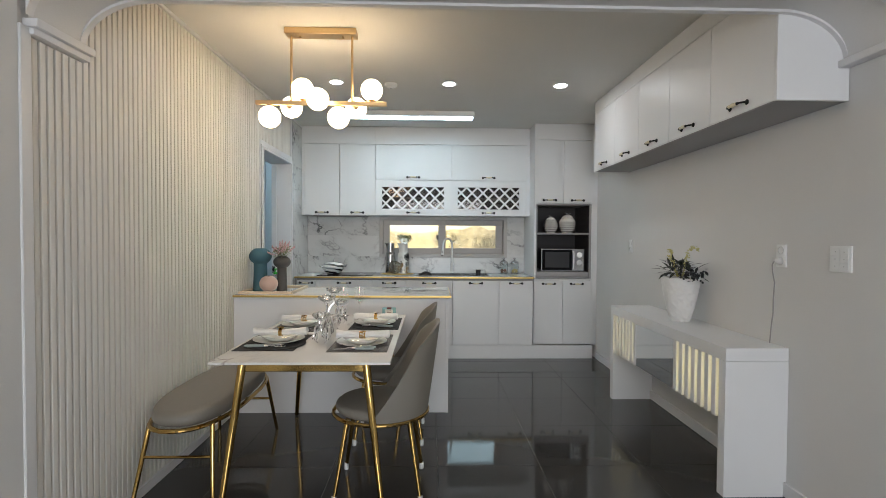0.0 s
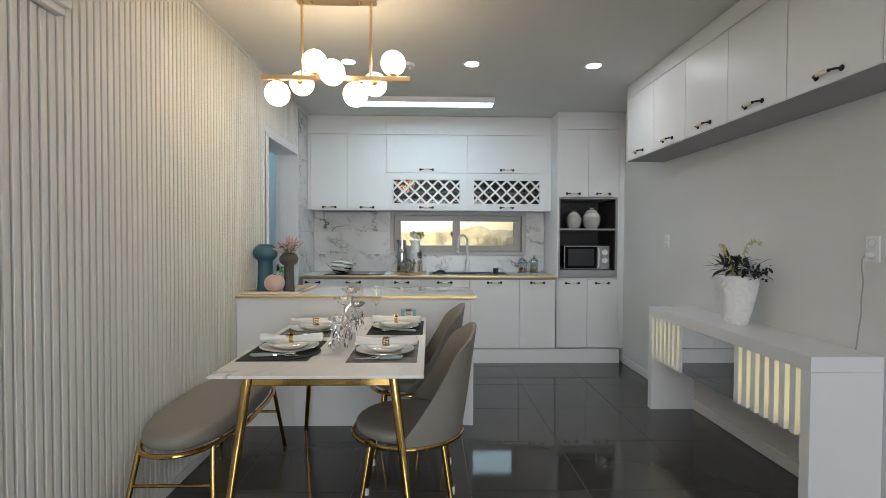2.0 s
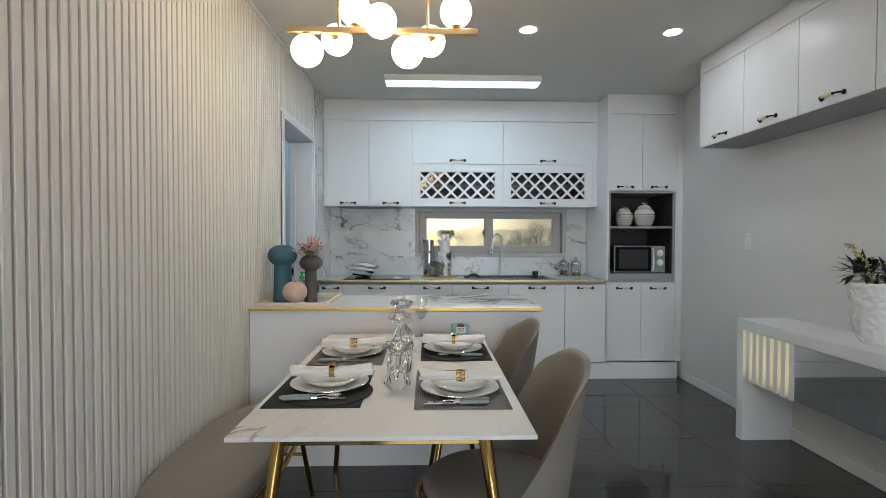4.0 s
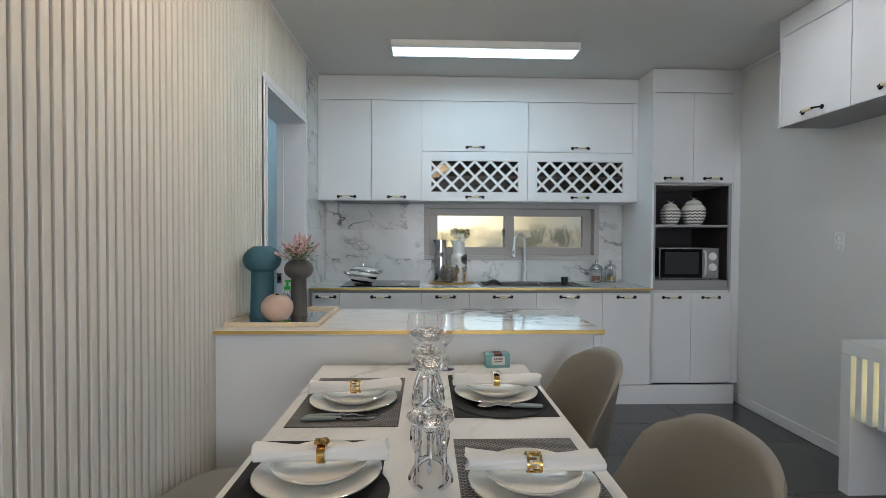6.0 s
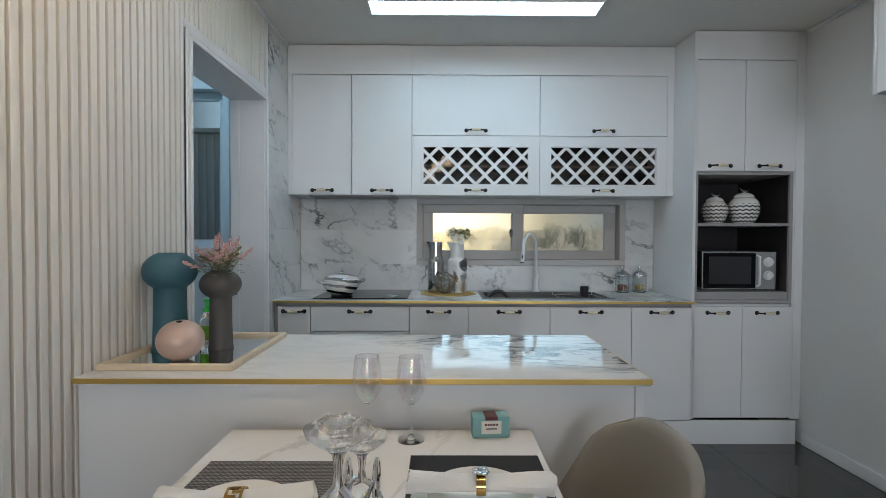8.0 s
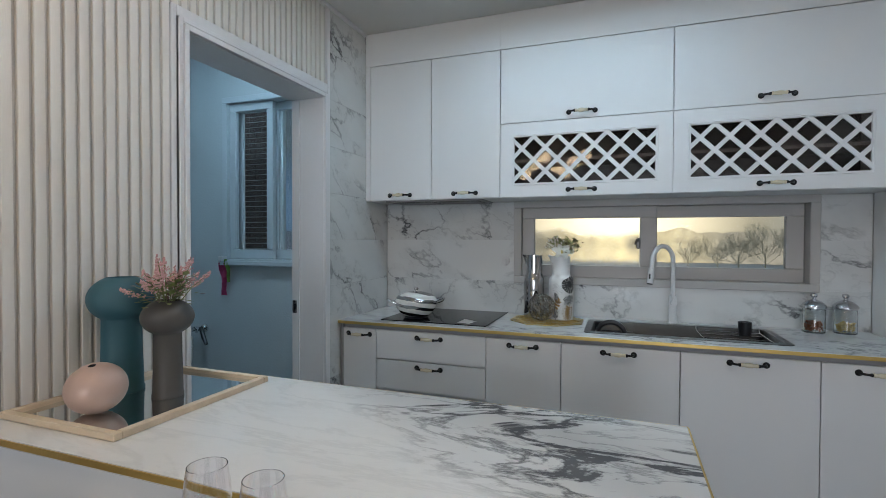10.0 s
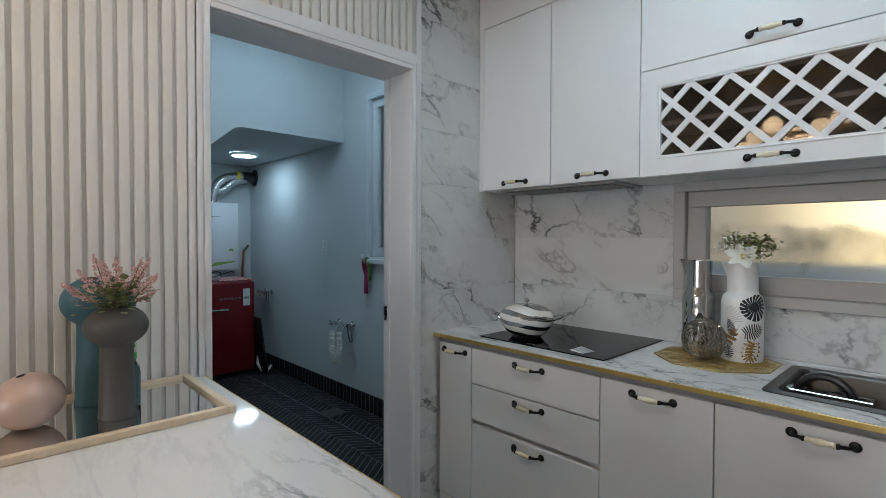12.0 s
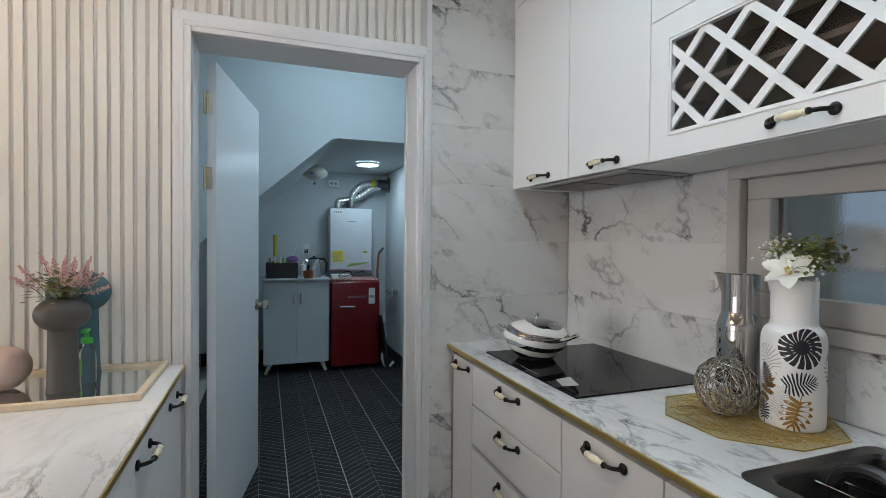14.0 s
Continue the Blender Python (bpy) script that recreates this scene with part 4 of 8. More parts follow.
def chandelier():
    t = thing("chandelier", "brass bar chandelier with seven lit opal globes over the table", "chandelier", (-0.67, 3.03, CEIL))
    part("canopy", bx(-0.215, 0.215, -0.045, 0.045, -0.038, 0, 0.003), M["brass"], t)
    for x in (-0.13, 0.13):
        bm = bmesh.new()
        lathe(bm, [(0, -0.052), (0.006, -0.051), (0.006, -0.038)], (x, 0, 0), 10)
        part("screw", bm, M["brass"], t)
    zb = 2.145 - CEIL
    for x in (-0.183, 0.186):
        part("rod", tube(bmesh.new(), [(x, 0, -0.037), (x, 0, zb + 0.012)], 0.0075, 12), M["brass"], t)
    part("bar", bx(-0.398, 0.398, -0.013, 0.013, zb - 0.013, zb + 0.013, 0.002), M["brass"], t)
    R = 0.066
    spots = ((-0.315, "z", -1), (0.103, "z", -1), (-0.115, "z", 1), (0.306, "z", 1), (-0.209, "y", 1), (0.198, "y", 1), (-0.002, "y", -1))
    for x, ax, s in spots:
        off = 0.013 + 0.008 + R * (0.97 if ax == "z" else 1.15)
        c = Vector((x, 0, zb)) + (Vector((0, 0, s * off)) if ax == "z" else Vector((0, s * off, 0)))
        d = (c - Vector((x, 0, zb))).normalized()
        g = part("globe", ball(bmesh.new(), c, R, seg=32), M["bulb"], t, "glowing opal glass globe")
        bm = bmesh.new()
        q = Matrix.Translation((x, 0, zb)) @ d.to_track_quat("Z", "Y").to_matrix().to_4x4()
        lathe(bm, [(0.006, 0.011), (0.006, 0.016), (0.020, 0.019), (0.027, 0.026), (0.028, 0.036), (0.0, 0.036)], seg=18, m=q)
        part("socket", bm, M["brass"], t)


chandelier()


# ---- dining place ----
def table():
    t = thing("dining_table", "white marble-look dining table on tapered gold legs", "table", (-0.6, 2.955, 0))
    x, y, z = 0.418, 0.702, 0.75
    bm = bx(-x, x, -y, y, z - 0.012, z, 0.0015)
    part("tabletop", bm, M["table"], t)
    bm = bmesh.new()
    for b in ((-0.315, 0.29, -y + 0.135, -y + 0.15), (-0.315, 0.29, y - 0.15, y - 0.135), (-0.315, -0.30, -y + 0.15, y - 0.15), (0.275, 0.29, -y + 0.15, y - 0.15)):
        box(bm, *b, z - 0.080, z - 0.0125, 0.002)
    part("apron", bm, M["gold"], t, "polished gold apron")
    for sx in (-1, 1):
        for sy in (-1, 1):
            a, b = Vector((sx * 0.298 - 0.013, sy * 0.555, z - 0.013)), Vector((sx * 0.383, sy * 0.665, 0.008))
            bm = bmesh.new()
            tube(bm, [a, a.lerp(b, 0.5), b], [0.021, 0.0175, 0.0125], 18)
            leg = part("leg", bm, M["gold"], t, "tapered gold leg")
            bm = bmesh.new()
            lathe(bm, [(0, 0), (0.012, 0), (0.013, 0.009), (0, 0.009)], (b.x, b.y, 0), 14)
            part("foot", bm, M["blackp"], leg)


table()


def stadium(cx, cy, hx, hy, n=20):
    """A rounded oblong, with its long side along y."""
    out = []
    for i in range(2 * n):
        a = 2 * math.pi * i / (2 * n)
        u, v = math.cos(a), math.sin(a)
        out.append((cx + hx * math.copysign(abs(u) ** 0.82, u), cy + hy * math.copysign(abs(v) ** 0.74, v)))
    return out


def cushion(bm, outline, z0, z1, r, dome=0.012, k=6):
    """A padded slab over an outline, round at the rim and a little domed."""
    cx = sum(p[0] for p in outline) / len(outline)
    cy = sum(p[1] for p in outline) / len(outline)
    prof = [(0.90, z0, 0)] + [(1 - r + r * math.cos(t), z0 + (z1 - z0) * (0.5 + 0.5 * math.sin(t)), 0) for t in (-math.pi / 2 * 0.8 + math.pi * 0.9 * i / k for i in range(k + 1))]
    prof += [(0.72, z1 + dome * 0.45, 0), (0.45, z1 + dome * 0.85, 0), (0.2, z1 + dome, 0)]
    rings = [[bm.verts.new((cx + (x - cx) * s, cy + (y - cy) * s, z)) for x, y in outline] for s, z, _ in prof]
    n = len(outline)
    for p, q in zip(rings, rings[1:]):
        for i in range(n):
            bm.faces.new((p[i], p[(i + 1) % n], q[(i + 1) % n], q[i])).smooth = True
    bm.faces.new(rings[0])
    bm.faces.new(rings[-1]).smooth = True
    return bm


def bench():
    t = thing("bench", "oblong grey leather bench on a gold frame beside the slat wall", "bench", (-1.246, 2.872, 0))
    line = stadium(0, 0, 0.200, 0.512)
    part("seat", cushion(bmesh.new(), line, 0.395, 0.475, 0.10), M["leather"], t)
    part("rim", tube(bmesh.new(), [(x * 1.03, y * 1.015, 0.392) for x, y in line], 0.0115, 10, closed=True), M["gold"], t, "gold rim")
    for s in (-1, 1):
        feet = []
        for sx in (-1, 1):
            a, b = Vector((sx * 0.155, s * 0.405, 0.39)), Vector((sx * 0.196, s * 0.50, 0))
            feet.append(a.lerp(b, 0.40))
            part("leg", tube(bmesh.new(), [a, b], [0.0125, 0.010], 12), M["gold"], t)
        part("stretcher", tube(bmesh.new(), feet, 0.0075, 10), M["gold"], t)


bench()


def chair(loc, rz):
    t = thing("dining_chair", "grey leather dining chair with a curved back and gold legs", "chair", loc, rz, "dining chairs")
    line = [(0.238 * math.cos(a), 0.232 * math.sin(a)) for a in (2 * math.pi * i / 36 for i in range(36))]
    part("seat", cushion(bmesh.new(), line, 0.42, 0.475, 0.14, 0.01), M["leather"], t)
    part("rim", tube(bmesh.new(), [(x * 1.045, y * 1.045, 0.413) for x, y in line], 0.0105, 10, closed=True), M["gold"], t, "gold rim")
    # the back: a thick shell round the rear, narrower and rounder towards its top
    bm = bmesh.new()
    nu, nv = 22, 14
    outer, inner = [], []
    for j in range(nv + 1):
        v = j / nv
        half = math.radians(98 - 45 * v ** 0.8) * (1 - max(0.0, (v - 0.8) / 0.2) ** 2.6 * 0.30)
        ro, rows_o, rows_i = 0.250 + 0.030 * v, [], []
        for i in range(nu + 1):
            s = -1 + 2 * i / nu
            a = s * half
            z = 0.424 + 0.466 * v - 0.035 * abs(s) ** 3 * v
            th = 0.036 * (1 - 0.45 * v) * (1 - 0.65 * abs(s) ** 6)
            flat = 1 - 0.18 * v * math.cos(a)
            rows_o.append(bm.verts.new((ro * math.cos(a) * flat + 0.083 * v, ro * math.sin(a), z)))
            rows_i.append(bm.verts.new(((ro - th) * math.cos(a) * flat + 0.083 * v, (ro - th) * math.sin(a), z - (0.006 if j == nv else 0))))
        outer.append(rows_o)
        inner.append(rows_i)
    for j in range(nv):
        for i in range(nu):
            bm.faces.new((outer[j][i], outer[j][i + 1], outer[j + 1][i + 1], outer[j + 1][i])).smooth = True
            bm.faces.new((inner[j][i], inner[j + 1][i], inner[j + 1][i + 1], inner[j][i + 1])).smooth = True
        for i in (0, nu):
            bm.faces.new((outer[j][i], outer[j + 1][i], inner[j + 1][i], inner[j][i])).smooth = True
    for j in (0, nv):
        for i in range(nu):
            bm.faces.new((outer[j][i], outer[j][i + 1], inner[j][i + 1], inner[j][i])).smooth = True
    ob = part("backrest", bm, M["leather"], t)
    ob.data.set_sharp_from_angle(angle=radians(80))
    for sx in (-1, 1):
        for sy in (-1, 1):
            a, b = Vector((sx * 0.155, sy * 0.14, 0.41)), Vector((sx * 0.215, sy * 0.185, 0.02))
            leg = part("leg", tube(bmesh.new(), [a, b], [0.0135, 0.0095], 12), M["gold"], t)
            bm = bmesh.new()
            lathe(bm, [(0, 0), (0.012, 0), (0.0135, 0.012), (0.012, 0.038), (0, 0.038)], (b.x, b.y, 0), 12)
            part("foot_cap", bm, M["white"], leg, "white plastic foot cap")
    return t


CHAIR = chair((-0.258, 2.60, 0), 0)
copy_thing(CHAIR, pose(-0.262, 3.285, 0))

M["mat_black"] = mat("black_mat", (0.016, 0.0145, 0.0145), 0.85, var=0.15, bump=0.3, bscale=300)


def weave(name, a, b, step):
    m = mat(name, a, 0.65, var=0.1)
    n, l = m.node_tree.nodes, m.node_tree.links
    geo = n.new("ShaderNodeNewGeometry")
    ch = n.new("ShaderNodeTexBrick")
    ch.inputs["Scale"].default_value = 1 / step
    ch.inputs["Mortar Size"].default_value, ch.inputs["Brick Width"].default_value, ch.inputs["Row Height"].default_value = 0.18, 1.6, 0.8
    ch.inputs["Color1"].default_value, ch.inputs["Color2"].default_value, ch.inputs["Mortar"].default_value = (*a, 1), (a[0] * 0.7, a[1] * 0.7, a[2] * 0.7, 1), (*b, 1)
    l.new(geo.outputs["Position"], ch.inputs["Vector"])
    bs = n["Principled BSDF"]
    l.new(ch.outputs["Color"], bs.inputs["Base Color"])
    bp = n.new("ShaderNodeBump")
    bp.inputs["Strength"].default_value, bp.inputs["Distance"].default_value, bp.invert = 0.6, 0.001, True
    l.new(ch.outputs["Fac"], bp.inputs["Height"])
    l.new(bp.outputs[0], bs.inputs["Normal"])
    return m


M["weave"] = weave("grey_weave", (0.30, 0.28, 0.265), (0.04, 0.035, 0.035), 0.0085)
M["china"] = mat("cream_china", (0.84, 0.82, 0.77), 0.22, var=0.02, bump=0.0)
M["linen"] = mat("white_linen", (0.80, 0.79, 0.77), 0.9, var=0.03, bump=0.5, bscale=500)
M["sage"] = mat("sage_handle", (0.30, 0.34, 0.33), 0.35, var=0.05)


def plate(x, y, z, r, h, label):
    bm = bmesh.new()
    prof = [(0, 0.002), (r * 0.55, 0.002), (r * 0.6, 0), (r * 0.64, 0.002), (r * 0.8, h * 0.45), (r * 0.99, h), (r, h + 0.0015)]
    lathe(bm, prof, seg=44)
    top = [(r, h + 0.0015), (r * 0.985, h + 0.0025)]
    lathe(bm, top, seg=44, idx=1)
    lathe(bm, [(r * 0.985, h + 0.0025), (r * 0.8, h * 0.45 + 0.004), (r * 0.62, 0.0055), (0, 0.005)], seg=44)
    bmesh.ops.remove_doubles(bm, verts=bm.verts, dist=1e-5)
    return solo("plate", bm, [M["china"], M["chrome"]], label, "plate", (x, y, z), group="place settings")


def napkin(x, y, z, rz, seed, fancy):
    rnd = random.Random(seed)
    bm = bmesh.new()
    L, n, k = 0.285, 20, 22
    rings = []
    for i in range(n + 1):
        s = -1 + 2 * i / n
        r0 = 0.0165 + 0.007 * abs(s) ** 1.3
        ring = []
        for j in range(k):
            a = 2 * math.pi * j / k
            fold = 1 + 0.16 * math.sin(3 * a + 2.6 * s + seed) + 0.04 * math.sin(7 * a + 5 * s + seed)
            ring.append(bm.verts.new((s * L / 2 + 0.004 * math.sin(a * 2 + seed), r0 * 1.15 * fold * math.cos(a), r0 * 0.85 * fold * math.sin(a) + 0.004 * abs(s))))
        rings.append(ring)
    for p, q in zip(rings, rings[1:]):
        for j in range(k):
            bm.faces.new((p[j], p[(j + 1) % k], q[(j + 1) % k], q[j])).smooth = True
    for ring, e in ((rings[0], 1), (rings[-1], -1)):
        # rolled ends: a sunken spiral
        c = ring
        for f in (0.8, 0.55, 0.3):
            nxt = [bm.verts.new((v.co.x + e * (0.004 if f != 0.55 else -0.001), v.co.y * f / 1.0, v.co.z * f)) for v in ring]
            for j in range(k):
                bm.faces.new((c[j], c[(j + 1) % k], nxt[(j + 1) % k], nxt[j])).smooth = True
            c = nxt
        bm.faces.new(c)
    solo("napkin", bm, M["linen"], "white rolled linen napkin on a plate", "napkin", (x, y, z), rz, "place settings")
    t = thing("napkin_ring", "gold openwork napkin ring round a white napkin" if not fancy else "gold napkin ring with a small flower ornament", "napkin ring", (x, y, z), rz, "place settings")
    m = M["gold"]
    bm = bmesh.new()
    ro = 0.0225
    for a0, a1 in ((-0.016, -0.011), (0.011, 0.016)) if not fancy else ((-0.009, 0.009),):
        prof = [(ro, a0), (ro + 0.002, a0), (ro + 0.002, a1), (ro, a1), (ro, a0)]
        lathe(bm, prof, seg=28, m=Matrix.Diagonal((1, 1, 0.86, 1)) @ pose(0, 0, 0, 0, 90, 0))
    part("band", bm, m, t)
    if fancy:
        bm = bmesh.new()
        for i in range(7):
            a = 2 * math.pi * i / 7
            ball(bm, (0.010 * math.cos(a), 0.010 * math.sin(a), 0.0245 + 0.002 * (i % 2)), 0.0085, 1, 1, 0.45, seg=8)
        ball(bm, (0, 0, 0.0275), 0.006, seg=8)
        part("ornament", bm, M["chrome"] if fancy == 2 else M["gold"], t)
    else:
        bm = bmesh.new()
        for i in range(16):
            a = 2 * math.pi * i / 16
            for w in ((-0.011, 0.004), (-0.004, 0.011))[i % 2:i % 2 + 1]:
                c = Vector((0, (ro + 0.001) * math.cos(a), 0.86 * (ro + 0.001) * math.sin(a)))
                q = Matrix.Translation(c) @ Matrix.Rotation(a - math.pi / 2, 4, "X")
                b2 = bmesh.ops.create_cube(bm, size=1, matrix=q @ Matrix.Translation(((w[0] + w[1]) / 2, 0, 0)) @ Matrix.Diagonal((w[1] - w[0], 0.005, 0.002, 1)))
        part("fretwork", bm, m, t)


def cutlery(x, y, z, rz, kind):
    t = thing(kind, "steel %s with a sage green handle on a placemat" % kind, kind, (x, y, z), rz, "place settings")
    bm = bmesh.new()
    tube(bm, [(-0.105, 0, 0.007), (-0.095, 0, 0.007), (-0.05, 0, 0.008), (-0.015, 0, 0.007), (-0.008, 0, 0.007)], [0.004, 0.0066, 0.0070, 0.0055, 0.005], 12)
    part("grip", bm, M["sage"], t)
    bm = bmesh.new()
    tube(bm, [(-0.008, 0, 0.007), (0.008, 0, 0.006)], [0.0064, 0.0055], 10)
    if kind == "knife":
        prism(bm, [(0.006, -0.006), (0.085, -0.008), (0.105, 0.0), (0.10, 0.005), (0.006, 0.006)], 0.005, 0.0065)
    elif kind == "fork":
        tube(bm, [(0.006, 0, 0.006), (0.03, 0, 0.008), (0.045, 0, 0.005)], [0.003, 0.0025, 0.004], 8)
        box(bm, 0.043, 0.062, -0.010, 0.010, 0.003, 0.0048, 0.001)
        for k in range(4):
            box(bm, 0.061, 0.10, -0.0095 + 0.0052 * k, -0.0068 + 0.0052 * k, 0.003, 0.0046)
    else:
        tube(bm, [(0.006, 0, 0.006), (0.03, 0, 0.009), (0.05, 0, 0.006)], [0.003, 0.0025, 0.003], 8)
        ball(bm, (0.07, 0, 0.006), 0.024, 1, 0.68, 0.22, seg=16)
    part("head", bm, M["chrome"], t, "polished steel head")


def settings():
    for x0, x1, y0, y1, kind in ((-1.0, -0.69, 2.475, 2.893, 1), (-0.522, -0.215, 2.45, 2.895, 0), (-0.985, -0.67, 2.985, 3.458, 0), (-0.51, -0.198, 3.05, 3.49, 1)):
        cx, cy = (x0 + x1) / 2, (y0 + y1) / 2
        bm = bx(x0 - cx, x1 - cx, y0 - cy, y1 - cy, 0, 0.0022, 0.0006)
        solo("placemat", bm, M["mat_black"] if kind else M["weave"], "plain black rectangular placemat" if kind else "grey woven rectangular placemat", "placemat", (cx, cy, 0.7503), group="place settings")
    z = 0.7527
    for x, y, sy, seed, fancy, dark in ((-0.825, 2.69, -0.02, 1, 1, True), (-0.368, 2.645, 0.02, 2, 0, False), (-0.822, 3.185, 0.02, 3, 0, False), (-0.362, 3.235, -0.01, 4, 2, True)):
        if dark:
            bm = bmesh.new()
            prof = [(0, 0)] + [(0.15, 0), (0.152, 0.0015), (0.150, 0.0035)]
            prof += [(0.148 - 0.006 * i, 0.0035 + (0.0009 if i % 2 else 0)) for i in range(24)] + [(0, 0.0035)]
            lathe(bm, prof, seg=48)
            solo("round_placemat", bm, M["mat_black"], "round black coiled placemat under a plate", "placemat", (x + 0.006, y + sy - 0.04, z), group="place settings")
        zz = z + (0.0046 if dark else 0.0002)
        plate(x, y, zz, 0.137, 0.016, "large cream china plate with silver rim")
        plate(x + 0.002, y + 0.012, zz + 0.0075, 0.104, 0.024, "small cream china plate on a larger one")
        napkin(x + 0.004, y + 0.016, zz + 0.0455, 3 if seed % 2 else -3, seed, fancy)
        if seed == 4:
            cutlery(x + 0.02, y - 0.122, zz, 176, "spoon")
        elif seed == 1:
            cutlery(x - 0.03, y - 0.135, zz, 10, "spoon")
            cutlery(x - 0.02, y - 0.155, zz, 4, "fork")
        else:
            s = 0 if seed == 3 else 180
            cutlery(x - 0.02, y - 0.155, z, s + 4, "knife")
            cutlery(x - 0.015, y - 0.13, z, s + 8, "fork")


settings()


def centrepiece():
    t = thing("candle_holder", "chrome candelabra with faceted crystal cups on the table", "candle holder", (-0.586, 2.88, 0.7505))
    cups = ((0.003, -0.245, 0.127), (0.002, -0.107, 0.205), (-0.001, 0.125, 0.225), (-0.004, 0.36, 0.118))
    for x, y, z in cups:
        bm = bmesh.new()
        seg = 14
        prof = [(0.0, 0.0), (0.014, 0.0), (0.016, 0.006), (0.034, 0.014), (0.047, 0.026), (0.044, 0.034), (0.031, 0.043), (0.026, 0.041), (0.022, 0.026), (0.0, 0.022)]
        rings = []
        for i, (r, h) in enumerate(prof):
            if r == 0:
                rings.append([bm.verts.new((x, y, z + h))])
            else:
                rings.append([bm.verts.new((x + r * (1 + 0.10 * (k % 2 if i in (4, 5) else 0)) * math.cos(2 * math.pi * k / seg), y + r * (1 + 0.10 * (k % 2 if i in (4, 5) else 0)) * math.sin(2 * math.pi * k / seg), z + h + (0.004 * (k % 2) if i in (4, 5, 6) else 0))) for k in range(seg)])
        for p, q in zip(rings, rings[1:]):
            for k in range(seg):
                j = (k + 1) % seg
                bm.faces.new((p[0], q[k], q[j]) if len(p) == 1 else (p[k], p[j], q[0]) if len(q) == 1 else (p[k], p[j], q[j], q[k]))
        part("cup", bm, M["crystal"], t, "faceted crystal candle cup")
        bm = bmesh.new()
        tube(bm, [(x, y, z - 0.055), (x, y, z - 0.03), (x, y, z)], [0.009, 0.006, 0.010], 12)
        # two bowed legs that meet under the stem
        for s in (-1, 1):
            pts = [(x, y, z - 0.05)]
            for i in range(1, 9):
                u = i / 8
                pts.append((x + s * (0.012 + 0.028 * math.sin(u * math.pi * 0.9)), y - 0.02 * math.sin(u * math.pi), (z - 0.05) * (1 - u) + 0.0065 * u))
            tube(bm, pts, 0.0062, 10)
            ring = [(x + s * 0.028, y + 0.028 * math.cos(a), 0.062 + 0.042 * math.sin(a)) for a in (2 * math.pi * k / 20 for k in range(20))]
            tube(bm, ring, 0.0048, 8, closed=True)
        part("stand", bm, M["chrome"], t, "bowed chrome stand")
    bm = bmesh.new()
    for z, x in ((0.10, -0.02), (0.10, 0.02), (0.055, 0.0)):
        tube(bm, [(x, -0.245, z * 0.72), (x, -0.1, z * 0.95), (x, 0.12, z), (x, 0.36, z * 0.70)], 0.0045, 8)
    tube(bm, [(-0.04, -0.02, 0.11), (0.04, -0.02, 0.11)], 0.005, 8)
    part("crossbar", bm, M["chrome"], t)


centrepiece()


def iridescent():
    m = glass("iridescent_glass", (0.98, 0.97, 0.98), 0.0, 1.35)
    b = m.node_tree.nodes["Principled BSDF"]
    b.inputs["Thin Film Thickness"].default_value = 420
    b.inputs["Thin Film IOR"].default_value = 1.6
    return m


M["film"] = iridescent()


def wine_glass(x, y):
    t = thing("wine_glass", "clear iridescent wine glass on the table by the island", "wine glass", (x, y, 0.7505), group="wine glasses")
    bm = bmesh.new()
    out = [(0.010, 0.098), (0.026, 0.112), (0.036, 0.135), (0.0385, 0.16), (0.036, 0.19), (0.0315, 0.222)]
    prof = [(0.0, 0.096)] + out + [(r - 0.0012, h) for r, h in reversed(out)] + [(0.0, 0.0985)]
    lathe(bm, prof, seg=36)
    part("bowl", bm, M["film"], t, "thin shimmering bowl")
    bm = bmesh.new()
    lathe(bm, [(0.0, 0.0), (0.036, 0.0), (0.036, 0.0015), (0.012, 0.005), (0.0042, 0.014), (0.0035, 0.05), (0.0042, 0.09), (0.007, 0.0958), (0.0, 0.0958)], seg=36)
    part("stem", bm, M["glass"], t)


wine_glass(-0.632, 3.592)
wine_glass(-0.515, 3.588)


def gift_box():
    M["teal_card"] = mat("teal_card", (0.26, 0.50, 0.52), 0.5, var=0.1)
    M["maroon"] = mat("maroon_card", (0.12, 0.03, 0.03), 0.5)
    t = thing("gift_box", "small teal card box with maroon band and cream label", "box", (-0.302, 3.622, 0.7505), 4)
    part("carton", bx(-0.05, 0.05, -0.024, 0.024, 0, 0.056, 0.0015), M["teal_card"], t)
    bm = bx(-0.017, 0.017, -0.0248, 0.0248, 0.048, 0.0568)
    part("band", bm, M["maroon"], t)
    part("label", bx(-0.027, 0.027, -0.0252, -0.0242, 0.012, 0.046), M["china"], t, "cream paper label")
    bm = bmesh.new()
    for k in range(5):
        box(bm, -0.018 + 0.0075 * k, -0.0125 + 0.0075 * k, -0.0256, -0.0253, 0.034, 0.039)
    box(bm, -0.015, 0.015, -0.0256, -0.0253, 0.024, 0.027)
    part("print", bm, M["maroon"], t)


gift_box()


